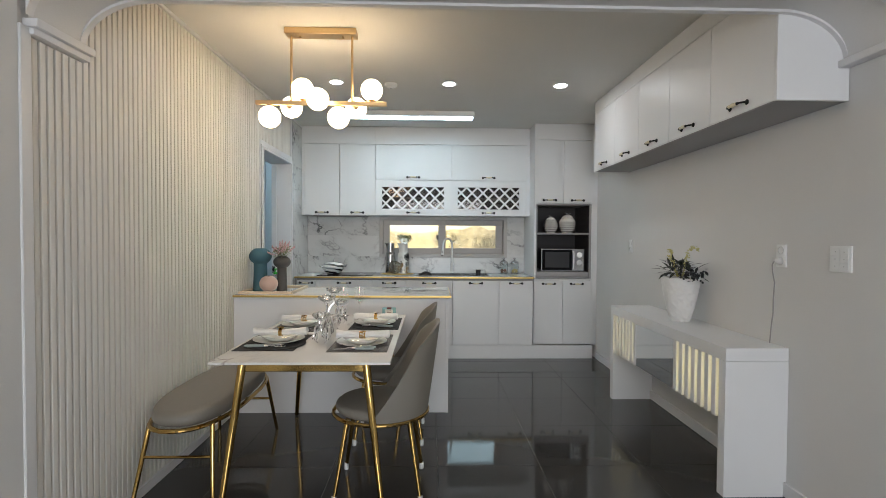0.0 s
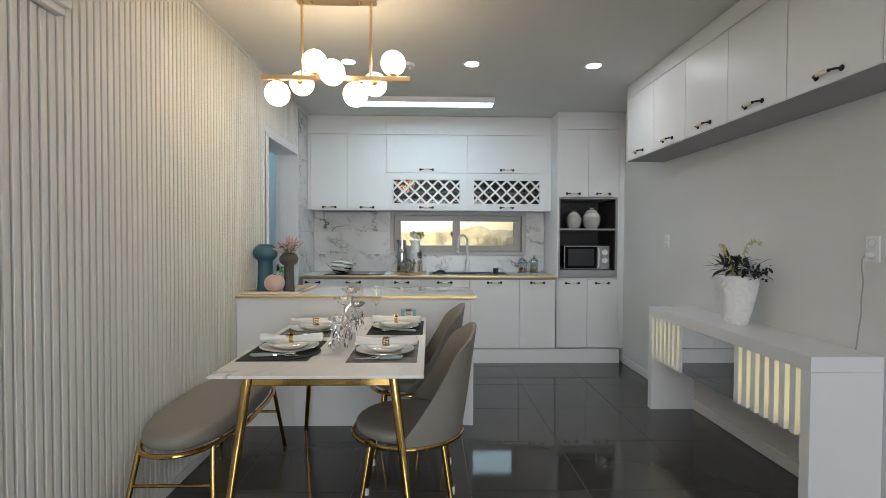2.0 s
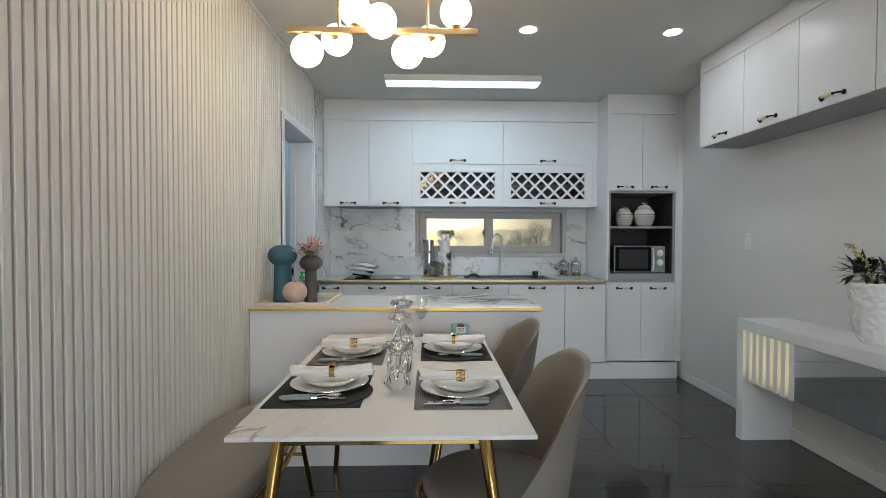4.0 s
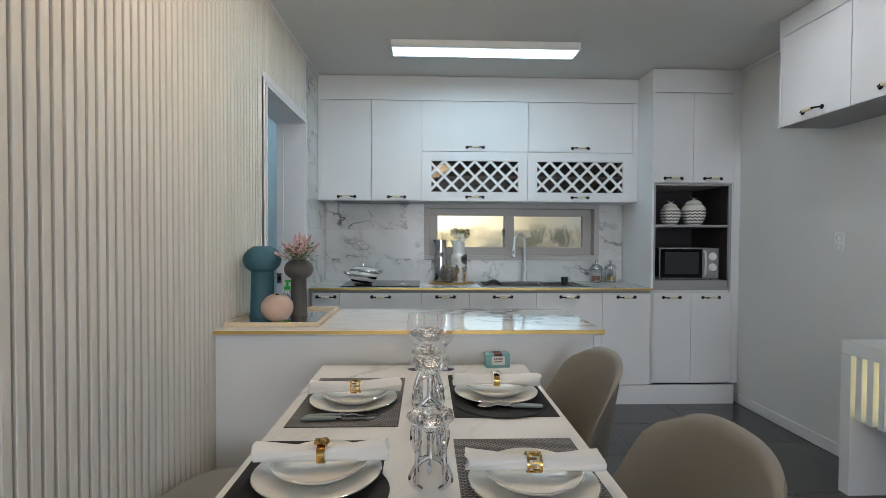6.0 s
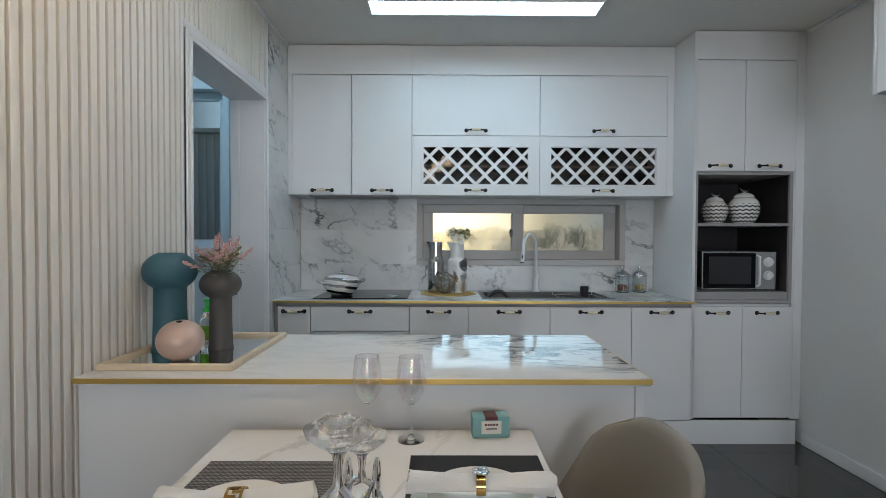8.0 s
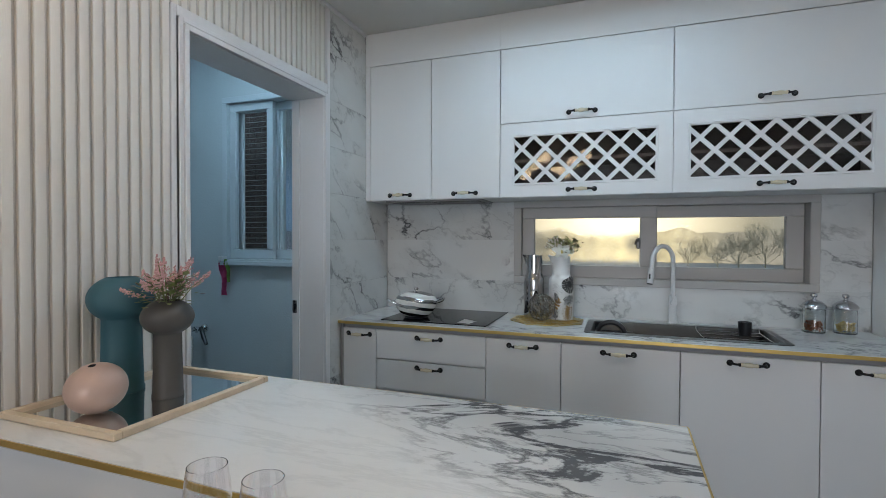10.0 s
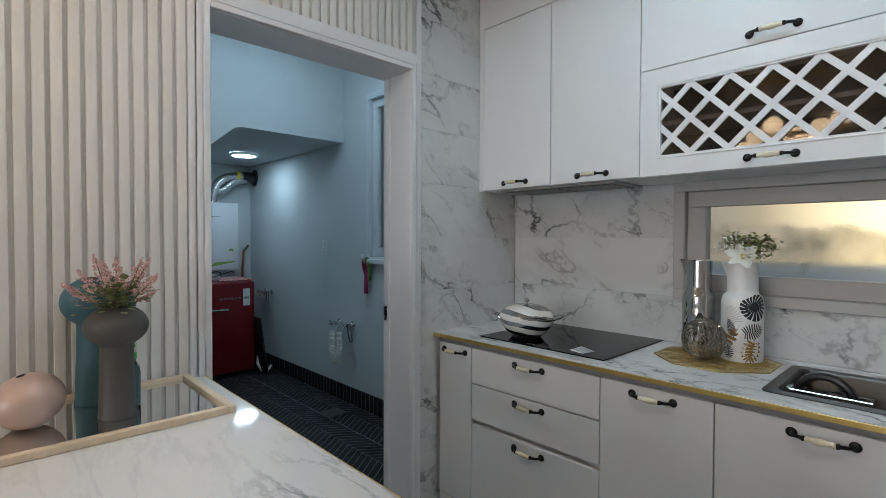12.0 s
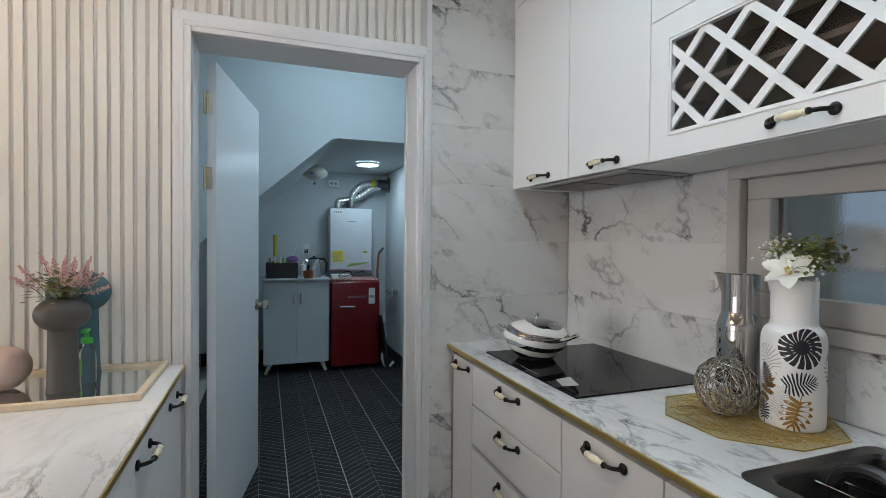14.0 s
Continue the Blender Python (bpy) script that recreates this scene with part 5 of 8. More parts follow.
# ---- east side: console and what is on the wall ----
def console():
    t = thing("console_table", "white console with lit slats and a mirror panel", "console", (1.70, 3.24, 0))
    x0, x1, y0, y1, h = 1.515, XR - 0.001, 2.447, 4.035, 0.772
    part("top", bx(x0, x1, y0, y1, h - 0.068, h, 0.002), M["cab"], t, at_world=True)
    for ya, yb in ((y0, y0 + 0.058), (y1 - 0.058, y1)):
        # each leg is notched over the skirting board
        notch = [(x0, 0.0), (XR - 0.0155, 0.0), (XR - 0.0155, 0.077), (x1, 0.077), (x1, h - 0.0685), (x0, h - 0.0685)]
        part("leg", prism(bmesh.new(), notch, ya, yb, "y"), M["cab"], t, at_world=True)
    a, b, z0, z1 = y0 + 0.0585, y1 - 0.0585, 0.395, h - 0.069
    part("back_panel", bx(x0 + 0.05, x0 + 0.066, a, b, z0 + 0.006, z1), M["cab"], t, at_world=True)
    m0, m1 = 2.99, 3.55
    for p, q, first in ((a, m0, 0.42), (m1, b, 0.0)):
        part("light_panel", bx(x0 + 0.045, x0 + 0.0495, p + 0.004, q - 0.004, z0 + 0.008, z1 - 0.002), M["strip"], t, "glowing yellow panel", True)
        step = (q - p) / 7
        for i in range(7):
            y = p + step * (i + first)
            part("slat", bx(x0 + 0.001, x0 + 0.0445, y + 0.001, y + step * 0.58, z0 - 0.004, z1, 0.0015), M["cab"], t, at_world=True)
    part("mirror", bx(x0 + 0.006, x0 + 0.012, m0 + 0.004, m1 - 0.004, z0 + 0.002, z1 - 0.002), M["mirror"], t, "plain mirror panel", True)


console()


def faceted_pot():
    t = thing("faceted_vase", "white dimpled ceramic vase with dark leaves on the console", "vase", (1.700, 3.268, 0.7725))
    prof = [(0.056, 0.0), (0.068, 0.03), (0.088, 0.10), (0.105, 0.18), (0.116, 0.25), (0.119, 0.285), (0.117, 0.298)]
    bm = bmesh.new()
    seg, rows = 120, 84
    rings = []
    for j in range(rows + 1):
        s = j / rows * (len(prof) - 1)
        i = min(int(s), len(prof) - 2)
        f = s - i
        r, z = prof[i][0] * (1 - f) + prof[i + 1][0] * f, prof[i][1] * (1 - f) + prof[i + 1][1] * f
        ring = []
        for k in range(seg):
            a = 2 * math.pi * k / seg
            p = Vector((r * math.cos(a), r * math.sin(a), z))
            d = noise.voronoi(Vector((p.x * 1.0, p.y * 1.0, p.z * 1.05)) * 24)[0]
            rr = r + 0.003 - 0.0115 * min(1.0, (d[1] - d[0]) * 1.25) ** 0.8
            ring.append(bm.verts.new((rr * math.cos(a), rr * math.sin(a), z)))
        rings.append(ring)
    inner = [[bm.verts.new((0.09 * math.cos(2 * math.pi * k / seg), 0.09 * math.sin(2 * math.pi * k / seg), z)) for k in range(seg)] for z in (0.296, 0.22)]
    rings += inner
    for p, q in zip(rings, rings[1:]):
        for k in range(seg):
            bm.faces.new((p[k], p[(k + 1) % seg], q[(k + 1) % seg], q[k])).smooth = True
    bm.faces.new(rings[0])
    bm.faces.new(rings[-1])
    part("pot", bm, M["white_glaze"], t, "white dimpled pot").data.set_sharp_from_angle(angle=radians(70))
    return t


def leaf(bm, base, way, up, ln, w, idx=0, curl=0.25):
    """One pointed leaf of six faces, bent along its length."""
    way, up = Vector(way).normalized(), Vector(up)
    side = way.cross(up).normalized()
    up = side.cross(way).normalized()
    rows = []
    for u, k in ((0, 0.12), (0.3, 0.85), (0.62, 1.0), (1.0, 0.02)):
        c = Vector(base) + way * ln * u - up * ln * curl * u * u
        rows.append((bm.verts.new(c - side * w * k / 2), bm.verts.new(c - up * w * 0.12 * k), bm.verts.new(c + side * w * k / 2)))
    for p, q in zip(rows, rows[1:]):
        for i in (0, 1):
            f = bm.faces.new((p[i], p[i + 1], q[i + 1], q[i]))
            f.smooth, f.material_index = True, idx


M["white_glaze"] = mat("white_glaze", (0.76, 0.75, 0.73), 0.35, var=0.02, bump=0.0)
M["dark_leaf"] = mat("dark_leaf", (0.025, 0.032, 0.022), 0.55, var=0.3, scale=30)
M["green_leaf"] = mat("green_leaf", (0.24, 0.29, 0.09), 0.55, var=0.35, scale=40)
M["olive_leaf"] = mat("olive_leaf", (0.22, 0.24, 0.10), 0.55, var=0.4, scale=40)
M["yellow_bud"] = mat("yellow_bud", (0.45, 0.42, 0.16), 0.6, var=0.2, scale=60)
M["pink"] = mat("pink_bloom", (0.66, 0.40, 0.38), 0.8, var=0.25, scale=80)
M["petal"] = mat("white_petal", (0.80, 0.78, 0.70), 0.6, var=0.04)
M["pistil"] = mat("yellow_pistil", (0.70, 0.55, 0.16), 0.7)
M["berry"] = mat("black_berry", (0.01, 0.011, 0.014), 0.3)


def console_plant():
    t = faceted_pot()
    rnd = random.Random(4)
    bm = bmesh.new()
    for c, sp, n in (((-0.01, 0.05, 0.33), 0.13, 46), ((0.0, 0.02, 0.37), 0.10, 30), ((0.02, -0.06, 0.34), 0.10, 24)):
        for _ in range(n):
            d = Vector((rnd.uniform(-1, 0.75), rnd.uniform(-1, 1), rnd.uniform(-0.3, 1))).normalized()
            b = Vector(c) + d * sp * rnd.uniform(0.0, 0.25) + Vector((rnd.uniform(-0.03, 0.03), rnd.uniform(-0.05, 0.05), 0))
            leaf(bm, b, d, (0.1, 0, 1), sp * rnd.uniform(0.55, 0.95), 0.022, curl=0.3)
    part("dark_leaves", bm, M["dark_leaf"], t)
    bm = bmesh.new()
    for path in (((0, 0.05, 0.30), (-0.02, 0.09, 0.42), (0.0, 0.13, 0.47), (0.0, 0.17, 0.475)), ((0, -0.02, 0.30), (0.0, -0.07, 0.42), (0.0, -0.09, 0.48), (0.0, -0.16, 0.505), (0.01, -0.20, 0.49)), ((-0.02, 0.0, 0.30), (-0.05, 0.0, 0.40), (-0.07, 0.02, 0.44))):
        pts = [Vector(p) for p in path]
        tube(bm, pts, 0.002, 6)
        for a, b in zip(pts, pts[1:]):
            for _ in range(16):
                c = a.lerp(b, rnd.random()) + Vector((rnd.uniform(-1, 1), rnd.uniform(-1, 1), rnd.uniform(-1, 1))) * 0.012
                ball(bm, c, rnd.uniform(0.0035, 0.006), seg=6)
    part("buds", bm, M["yellow_bud"], t, "pale yellow-green bud sprays")
    bm = bmesh.new()
    for _ in range(60):
        f = rnd.random()
        c = Vector((0.0, -0.10 - 0.14 * f, 0.34 - 0.02 * f)) + Vector((rnd.gauss(0, 0.02), rnd.gauss(0, 0.02), rnd.gauss(0, 0.02)))
        if rnd.random() < 0.5:
            ball(bm, c, 0.0075, seg=8)
        else:
            d = Vector((rnd.uniform(-1, 0.6), rnd.uniform(-1, 0.3), rnd.uniform(-0.6, 0.6))).normalized()
            leaf(bm, c, d, (0, 0, 1), 0.045, 0.02)
    part("berries", bm, M["berry"], t, "dark berries and leaves")


console_plant()


def wall_bits():
    def plate_at(name, label, cat, y, z, w, h, group=""):
        t = thing(name, label, cat, (XR - 0.0005, y, z), -90, group)
        part("cover", bx(-w / 2, w / 2, -0.009, 0, -h / 2, h / 2, 0.003, 2), M["white"], t)
        return t

    def holes(t):
        for dz in (-0.028, 0.028):
            bm = bmesh.new()
            q = Matrix.Translation((0, -0.009, dz)) @ pose(0, 0, 0, 90, 0, 0)
            lathe(bm, [(0.0205, 0.0), (0.0205, 0.003), (0.018, 0.003), (0.017, -0.004), (0, -0.0045)], seg=24, m=q)
            s = part("socket", bm, M["carcass"], t, "round recessed socket")
            bm = bmesh.new()
            for dx in (-0.008, 0.008):
                lathe(bm, [(0, 0.0), (0.0028, 0.0), (0.0028, -0.002), (0, -0.002)], seg=8, m=Matrix.Translation((dx, -0.0075, dz)) @ pose(0, 0, 0, 90, 0, 0))
            part("pin_hole", bm, M["blackp"], s)

    holes(plate_at("wall_socket", "white double wall socket above the console", "socket", 4.43, 1.262, 0.07, 0.118, "wall sockets"))
    t = plate_at("wall_socket", "white double wall socket with a grey cable plugged in", "socket", 2.51, 1.245, 0.07, 0.118, "wall sockets")
    holes(t)
    s = plate_at("light_switch", "white six-button light switch plate", "switch", 2.14, 1.244, 0.117, 0.118)
    for i in range(2):
        for j in range(3):
            b = part("button", bx(-0.047 + 0.048 * i, -0.002 + 0.048 * i, -0.0115, -0.0085, -0.048 + 0.0325 * j, -0.0175 + 0.0325 * j, 0.001), M["white"], s)
            part("mark", bx(-0.026 + 0.048 * i, -0.022 + 0.048 * i, -0.0119, -0.0114, -0.035 + 0.0325 * j, -0.031 + 0.0325 * j), M["shade_board"], b)
    c = thing("power_cable", "grey power cable running from a wall socket down behind the console", "cable", (XR, 2.5, 0.76))
    bm = bmesh.new()
    lathe(bm, [(0, 0), (0.017, 0), (0.018, 0.012), (0.012, 0.03), (0.006, 0.036), (0, 0.036)], seg=18, m=Matrix.Translation((-0.0065, 0.012, 0.458)) @ pose(0, 0, 0, 0, -90, 0))
    part("plug", bm, M["carcass"], c, "grey plug")
    bm = bmesh.new()
    pts = [(-0.04, 0.012, 0.458), (-0.05, 0.016, 0.44), (-0.038, 0.03, 0.40), (-0.014, 0.046, 0.34), (-0.012, 0.056, 0.25), (-0.012, 0.055, 0.18), (-0.01, 0.068, 0.12), (-0.009, 0.08, 0.02), (-0.009, 0.082, -0.02)]
    tube(bm, pts, 0.0032, 8)
    part("wire", bm, M["shade_board"], c, "grey wire")


wall_bits()


# ---- kitchen: things on the island ----
M["teal"] = mat("teal_matt_glaze", (0.040, 0.118, 0.150), 0.6, var=0.05)
M["grey_glaze"] = mat("grey_matt_glaze", (0.072, 0.066, 0.060), 0.5, var=0.05)
M["blush"] = mat("blush_pearl_glaze", (0.56, 0.40, 0.33), 0.35, 0.15, var=0.04)


def tray():
    t = thing("mirror_tray", "square mirror tray with pale wood frame on the island", "tray", (-1.252, 3.988, 0.8925))
    x, y, w = 0.203, 0.252, 0.020
    bm = bmesh.new()
    for b in ((-x, x, -y, -y + w), (-x, x, y - w, y), (-x, -x + w, -y + w, y - w), (x - w, x, -y + w, y - w)):
        box(bm, *b, 0, 0.018, 0.002)
    part("frame", bm, M["wood"], t, "pale wooden frame")
    part("mirror", bx(-x + w, x - w, -y + w, y - w, 0.001, 0.006), M["mirror"], t)


tray()
TZ = 0.8990


def mushroom_vase(name, label, x, y, stem, bulb, h, neck, m, squash=0.80):
    bm = bmesh.new()
    zc = h - bulb * squash
    prof = [(0, 0), (stem * 1.08, 0), (stem * 1.08, 0.008), (stem * 1.04, 0.012), (stem * 0.97, h * 0.40)]
    b0 = math.asin(min(1, stem / bulb))
    prof.append((stem * 0.95, zc - squash * bulb * math.cos(b0) - 0.004))
    k = 16
    a1 = math.pi - math.asin(neck / bulb)
    for i in range(k + 1):
        a = b0 + (a1 - b0) * i / k
        prof.append((bulb * math.sin(a), zc - squash * bulb * math.cos(a)))
    zt = prof[-1][1]
    prof += [(neck * 0.96, zt + 0.001), (neck * 0.88, zt - 0.012), (neck * 0.7, zt - 0.05), (0, zt - 0.055)]
    lathe(bm, prof, seg=48)
    return solo(name, bm, m, label, "vase", (x, y, TZ)), zt


mushroom_vase("mushroom_vase", "tall teal matt vase with a bulbous top on a mirror tray", -1.376, 3.998, 0.054, 0.087, 0.340, 0.040, M["teal"])
GV, GZ = mushroom_vase("mushroom_vase", "dark grey matt vase with a bulbous top holding pink flowers", -1.206, 4.008, 0.038, 0.069, 0.277, 0.034, M["grey_glaze"], 0.76)


def pink_bouquet():
    t = thing("flower_bunch", "bunch of pink astilbe with small green leaves in a vase", "flowers", (-1.206, 4.008, TZ + GZ - 0.02))
    rnd = random.Random(9)
    st, lf, bl = bmesh.new(), bmesh.new(), bmesh.new()
    for i in range(17):
        a = rnd.uniform(0, 2 * math.pi)
        r = rnd.uniform(0.015, 0.115)
        tip = Vector((r * math.cos(a), r * math.sin(a), rnd.uniform(0.125, 0.185) - r * 0.75))
        base = Vector((tip.x * 0.12, tip.y * 0.12, -0.01))
        mid = base.lerp(tip, 0.5) + Vector((0, 0, 0.01))
        tube(st, [base, mid, tip], 0.0013, 5)
        for k in range(80):
            f = rnd.random() ** 0.8
            c = mid.lerp(tip, f * 1.15)
            w = 0.019 * (1.05 - f)
            c += Vector((rnd.uniform(-w, w), rnd.uniform(-w, w), rnd.uniform(-0.004, 0.004)))
            ball(bl, c, rnd.uniform(0.0020, 0.0040), seg=4)
    for _ in range(210):
        a, e = rnd.uniform(0, 2 * math.pi), rnd.uniform(-0.05, 1.0)
        d = Vector((math.cos(a), math.sin(a), e)).normalized()
        leaf(lf, d * rnd.uniform(0.01, 0.085) + Vector((0, 0, 0.008 + rnd.uniform(0, 0.045))), d + Vector((rnd.uniform(-0.4, 0.4), rnd.uniform(-0.4, 0.4), 0.1)), (0, 0, 1), rnd.uniform(0.015, 0.024), rnd.uniform(0.012, 0.018), idx=rnd.choice((0, 1, 1, 2)))
    part("stalk", st, M["olive_leaf"], t)
    part("foliage", lf, [M["olive_leaf"], M["green_leaf"], M["pinkleaf"]], t)
    part("pink_bloom", bl, M["pink"], t, "feathery pink plumes")


M["pinkleaf"] = mat("dusky_leaf", (0.24, 0.16, 0.13), 0.6, var=0.3, scale=50)
pink_bouquet()


def ball_vase():
    bm = bmesh.new()
    r = 0.070
    prof = [(0, 0), (0.026, 0), (0.027, 0.002)]
    b0, b1, k = math.asin(0.027 / r), math.pi - math.asin(0.009 / r), 26
    for i in range(k + 1):
        a = b0 + (b1 - b0) * i / k
        prof.append((r * math.sin(a), 0.002 + 0.9 * r * (math.cos(b0) - math.cos(a))))
    z = prof[-1][1]
    prof += [(0.008, z - 0.002), (0.0078, z - 0.03), (0, z - 0.03)]
    lathe(bm, prof[:-3], seg=48)
    lathe(bm, prof[-4:], seg=48, idx=1)
    bmesh.ops.remove_doubles(bm, verts=bm.verts, dist=1e-6)
    bm.transform(pose(0, 0, 0.004, 13, 4, 0))
    solo("ball_vase", bm, [M["blush"], M["blackp"]], "round blush pink pearl vase on a mirror tray", "vase", (-1.264, 3.857, TZ))


ball_vase()


def soap_bottle():
    t = thing("sanitizer_bottle", "clear pump bottle with green cap and label", "bottle", (-1.272, 4.048, TZ))
    bm = bmesh.new()
    lathe(bm, [(0, 0), (0.022, 0), (0.024, 0.004), (0.024, 0.085), (0.0215, 0.103), (0.013, 0.116), (0.013, 0.122), (0, 0.122)], seg=28)
    part("bottle", bm, M["glass"], t)
    M["gel"] = mat("lime_label", (0.22, 0.55, 0.06), 0.5, var=0.25, scale=60)
    M["greencap"] = mat("green_cap", (0.04, 0.50, 0.05), 0.4)
    bm = bmesh.new()
    lathe(bm, [(0.0246, 0.024), (0.0246, 0.074)], seg=28)
    for v in list(bm.verts):
        if v.co.y > -0.008:
            bm.verts.remove(v)
    part("label", bm, M["gel"], t, "lime green label")
    bm = bmesh.new()
    lathe(bm, [(0, 0.1225), (0.0155, 0.1225), (0.0155, 0.138), (0.006, 0.141), (0.006, 0.158), (0, 0.158)], seg=20)
    box(bm, -0.012, 0.034, -0.007, 0.007, 0.158, 0.168, 0.003, 2)
    part("pump", bm, M["greencap"], t, "green pump cap")


soap_bottle()


# ---- kitchen: things on the worktop ----
WZ = 0.9023


def hob():
    t = thing("induction_hob", "black glass induction hob set in the worktop", "hob", (-0.945, 5.645, WZ))
    part("glass", bx(-0.30, 0.30, -0.258, 0.258, 0, 0.005, 0.0015), M["hobglass"], t)
    bm = bmesh.new()
    box(bm, -0.06, 0.06, -0.235, -0.232, 0.005, 0.0053)
    part("marking", bm, M["shade_board"], t)
    bm = bmesh.new()
    a = [(0.13, -0.215, 0.0062), (0.20, -0.235, 0.0062), (0.235, -0.20, 0.016), (0.165, -0.185, 0.022), (0.16, -0.17, 0.008)]
    vs = [bm.verts.new(p) for p in a]
    bm.faces.new(vs[:4])
    bm.faces.new((vs[0], vs[3], vs[4]))
    bmesh.ops.solidify(bm, geom=bm.faces, thickness=0.0008)
    solo("paper_slip", bm, M["linen"], "crumpled white paper slip on the hob", "paper", (-0.945, 5.645, WZ))


hob()


def banded(name, a, b, k, tilt, metal):
    """Glaze with slanting bands of two colours round the body."""
    m = mat(name, a, 0.14, var=0.02, bump=0.0)
    n, l = m.node_tree.nodes, m.node_tree.links
    tc, sep = n.new("ShaderNodeTexCoord"), n.new("ShaderNodeSeparateXYZ")
    l.new(tc.outputs["Object"], sep.inputs[0])
    wob = n.new("ShaderNodeTexNoise")
    wob.inputs["Scale"].default_value = 9
    l.new(tc.outputs["Object"], wob.inputs["Vector"])

    def op(kind, p, q=0.0):
        o = n.new("ShaderNodeMath")
        o.operation = kind
        for i, v in enumerate((p, q)):
            if isinstance(v, (int, float)):
                o.inputs[i].default_value = v
            else:
                l.new(v, o.inputs[i])
        return o.outputs[0]

    h = op("ADD", op("MULTIPLY", sep.outputs[2], k), op("MULTIPLY", sep.outputs[0], k * tilt))
    h = op("ADD", h, op("MULTIPLY", wob.outputs[0], 0.55))
    s = op("GREATER_THAN", op("FRACT", h), 0.56)
    mix = n.new("ShaderNodeMix")
    mix.data_type = "RGBA"
    l.new(s, mix.inputs["Factor"])
    mix.inputs["A"].default_value, mix.inputs["B"].default_value = (*a, 1), (*b, 1)
    bs = n["Principled BSDF"]
    l.new(mix.outputs["Result"], bs.inputs["Base Color"])
    l.new(op("MULTIPLY", s, metal), bs.inputs["Metallic"])
    return m


M["zebra"] = banded("white_and_silver_bands", (0.78, 0.77, 0.74), (0.46, 0.46, 0.47), 26, 0.14, 1.0)


def casserole():
    t = thing("casserole", "white and silver banded casserole pot with lid on the hob", "pot", (-1.090, 5.522, WZ + 0.0055), 32)
    t.scale = (1.1, 1.1, 1.08)
    bm = bmesh.new()
    lathe(bm, [(0, 0), (0.053, 0), (0.059, 0.004), (0.067, 0.012), (0.088, 0.034), (0.103, 0.056), (0.111, 0.077), (0.110, 0.089), (0.106, 0.092), (0.0, 0.090)], seg=44)
    part("pot_body", bm, M["zebra"], t)
    bm = bmesh.new()
    lathe(bm, [(0.0, 0.0), (0.055, -0.0005), (0.0605, 0.004), (0.069, 0.013), (0.0685, 0.0135)], (0, 0, 0.0002), 44)
    part("base_band", bm, M["blackp"], t, "black base")
    bm = bmesh.new()
    lathe(bm, [(0.107, 0.0925), (0.105, 0.099), (0.095, 0.112), (0.075, 0.124), (0.045, 0.132), (0.0, 0.134)], seg=44)
    lid = part("lid", bm, M["zebra"], t, "banded domed lid")
    bm = bmesh.new()
    lathe(bm, [(0.012, 0.1335), (0.006, 0.137), (0.005, 0.141), (0.012, 0.147), (0.013, 0.152), (0.008, 0.158), (0, 0.160)], seg=20)
    part("knob", bm, M["chrome"], lid, "chrome knob")
    for s in (-1, 1):
        bm = bmesh.new()
        pts = [(s * 0.100, -0.030, 0.078), (s * 0.128, -0.026, 0.086), (s * 0.145, -0.012, 0.096), (s * 0.148, 0.0, 0.098), (s * 0.145, 0.012, 0.096), (s * 0.128, 0.026, 0.086), (s * 0.100, 0.030, 0.078)]
        tube(bm, pts, 0.0065, 10)
        part("side_handle", bm, M["chrome"], t, "chrome loop handle")


casserole()


def trivet():
    m = mat("gold_mesh", (0.52, 0.44, 0.23), 0.45, 0.5, var=0.3, scale=90, bump=0.6, bscale=220)
    t = thing("trivet", "flat gold openwork octagonal mat on the worktop", "trivet", (-0.385, 5.722, WZ))
    rnd = random.Random(21)
    R = 0.206
    octo = [(R * math.cos(math.pi / 4 * (i + 0.5)), R * math.sin(math.pi / 4 * (i + 0.5))) for i in range(8)]
    bm = bmesh.new()
    prism(bm, octo, 0.0, 0.0012)
    part("sheet", bm, m, t, "gold openwork sheet")
    bm = bmesh.new()
    inside = lambda p: max(abs(p[0]), abs(p[1]), (abs(p[0]) + abs(p[1])) * 0.7071) < R * 0.915
    for _ in range(520):
        a = (rnd.uniform(-R, R), rnd.uniform(-R, R))
        g = rnd.uniform(0, math.pi)
        ln = rnd.uniform(0.03, 0.10)
        b = (a[0] + ln * math.cos(g), a[1] + ln * math.sin(g))
        if inside(a) and inside(b):
            tube(bm, [(a[0], a[1], 0.0018), (b[0], b[1], 0.0018)], 0.0008, 4, caps=False)
    part("strand", bm, M["edge"], t, "criss-cross gold strands")
    for i in range(8):
        a, b = octo[i], octo[(i + 1) % 8]
        part("border", tube(bmesh.new(), [(*a, 0.0016), (*b, 0.0016)], 0.0016, 6), M["edge"], t)


trivet()


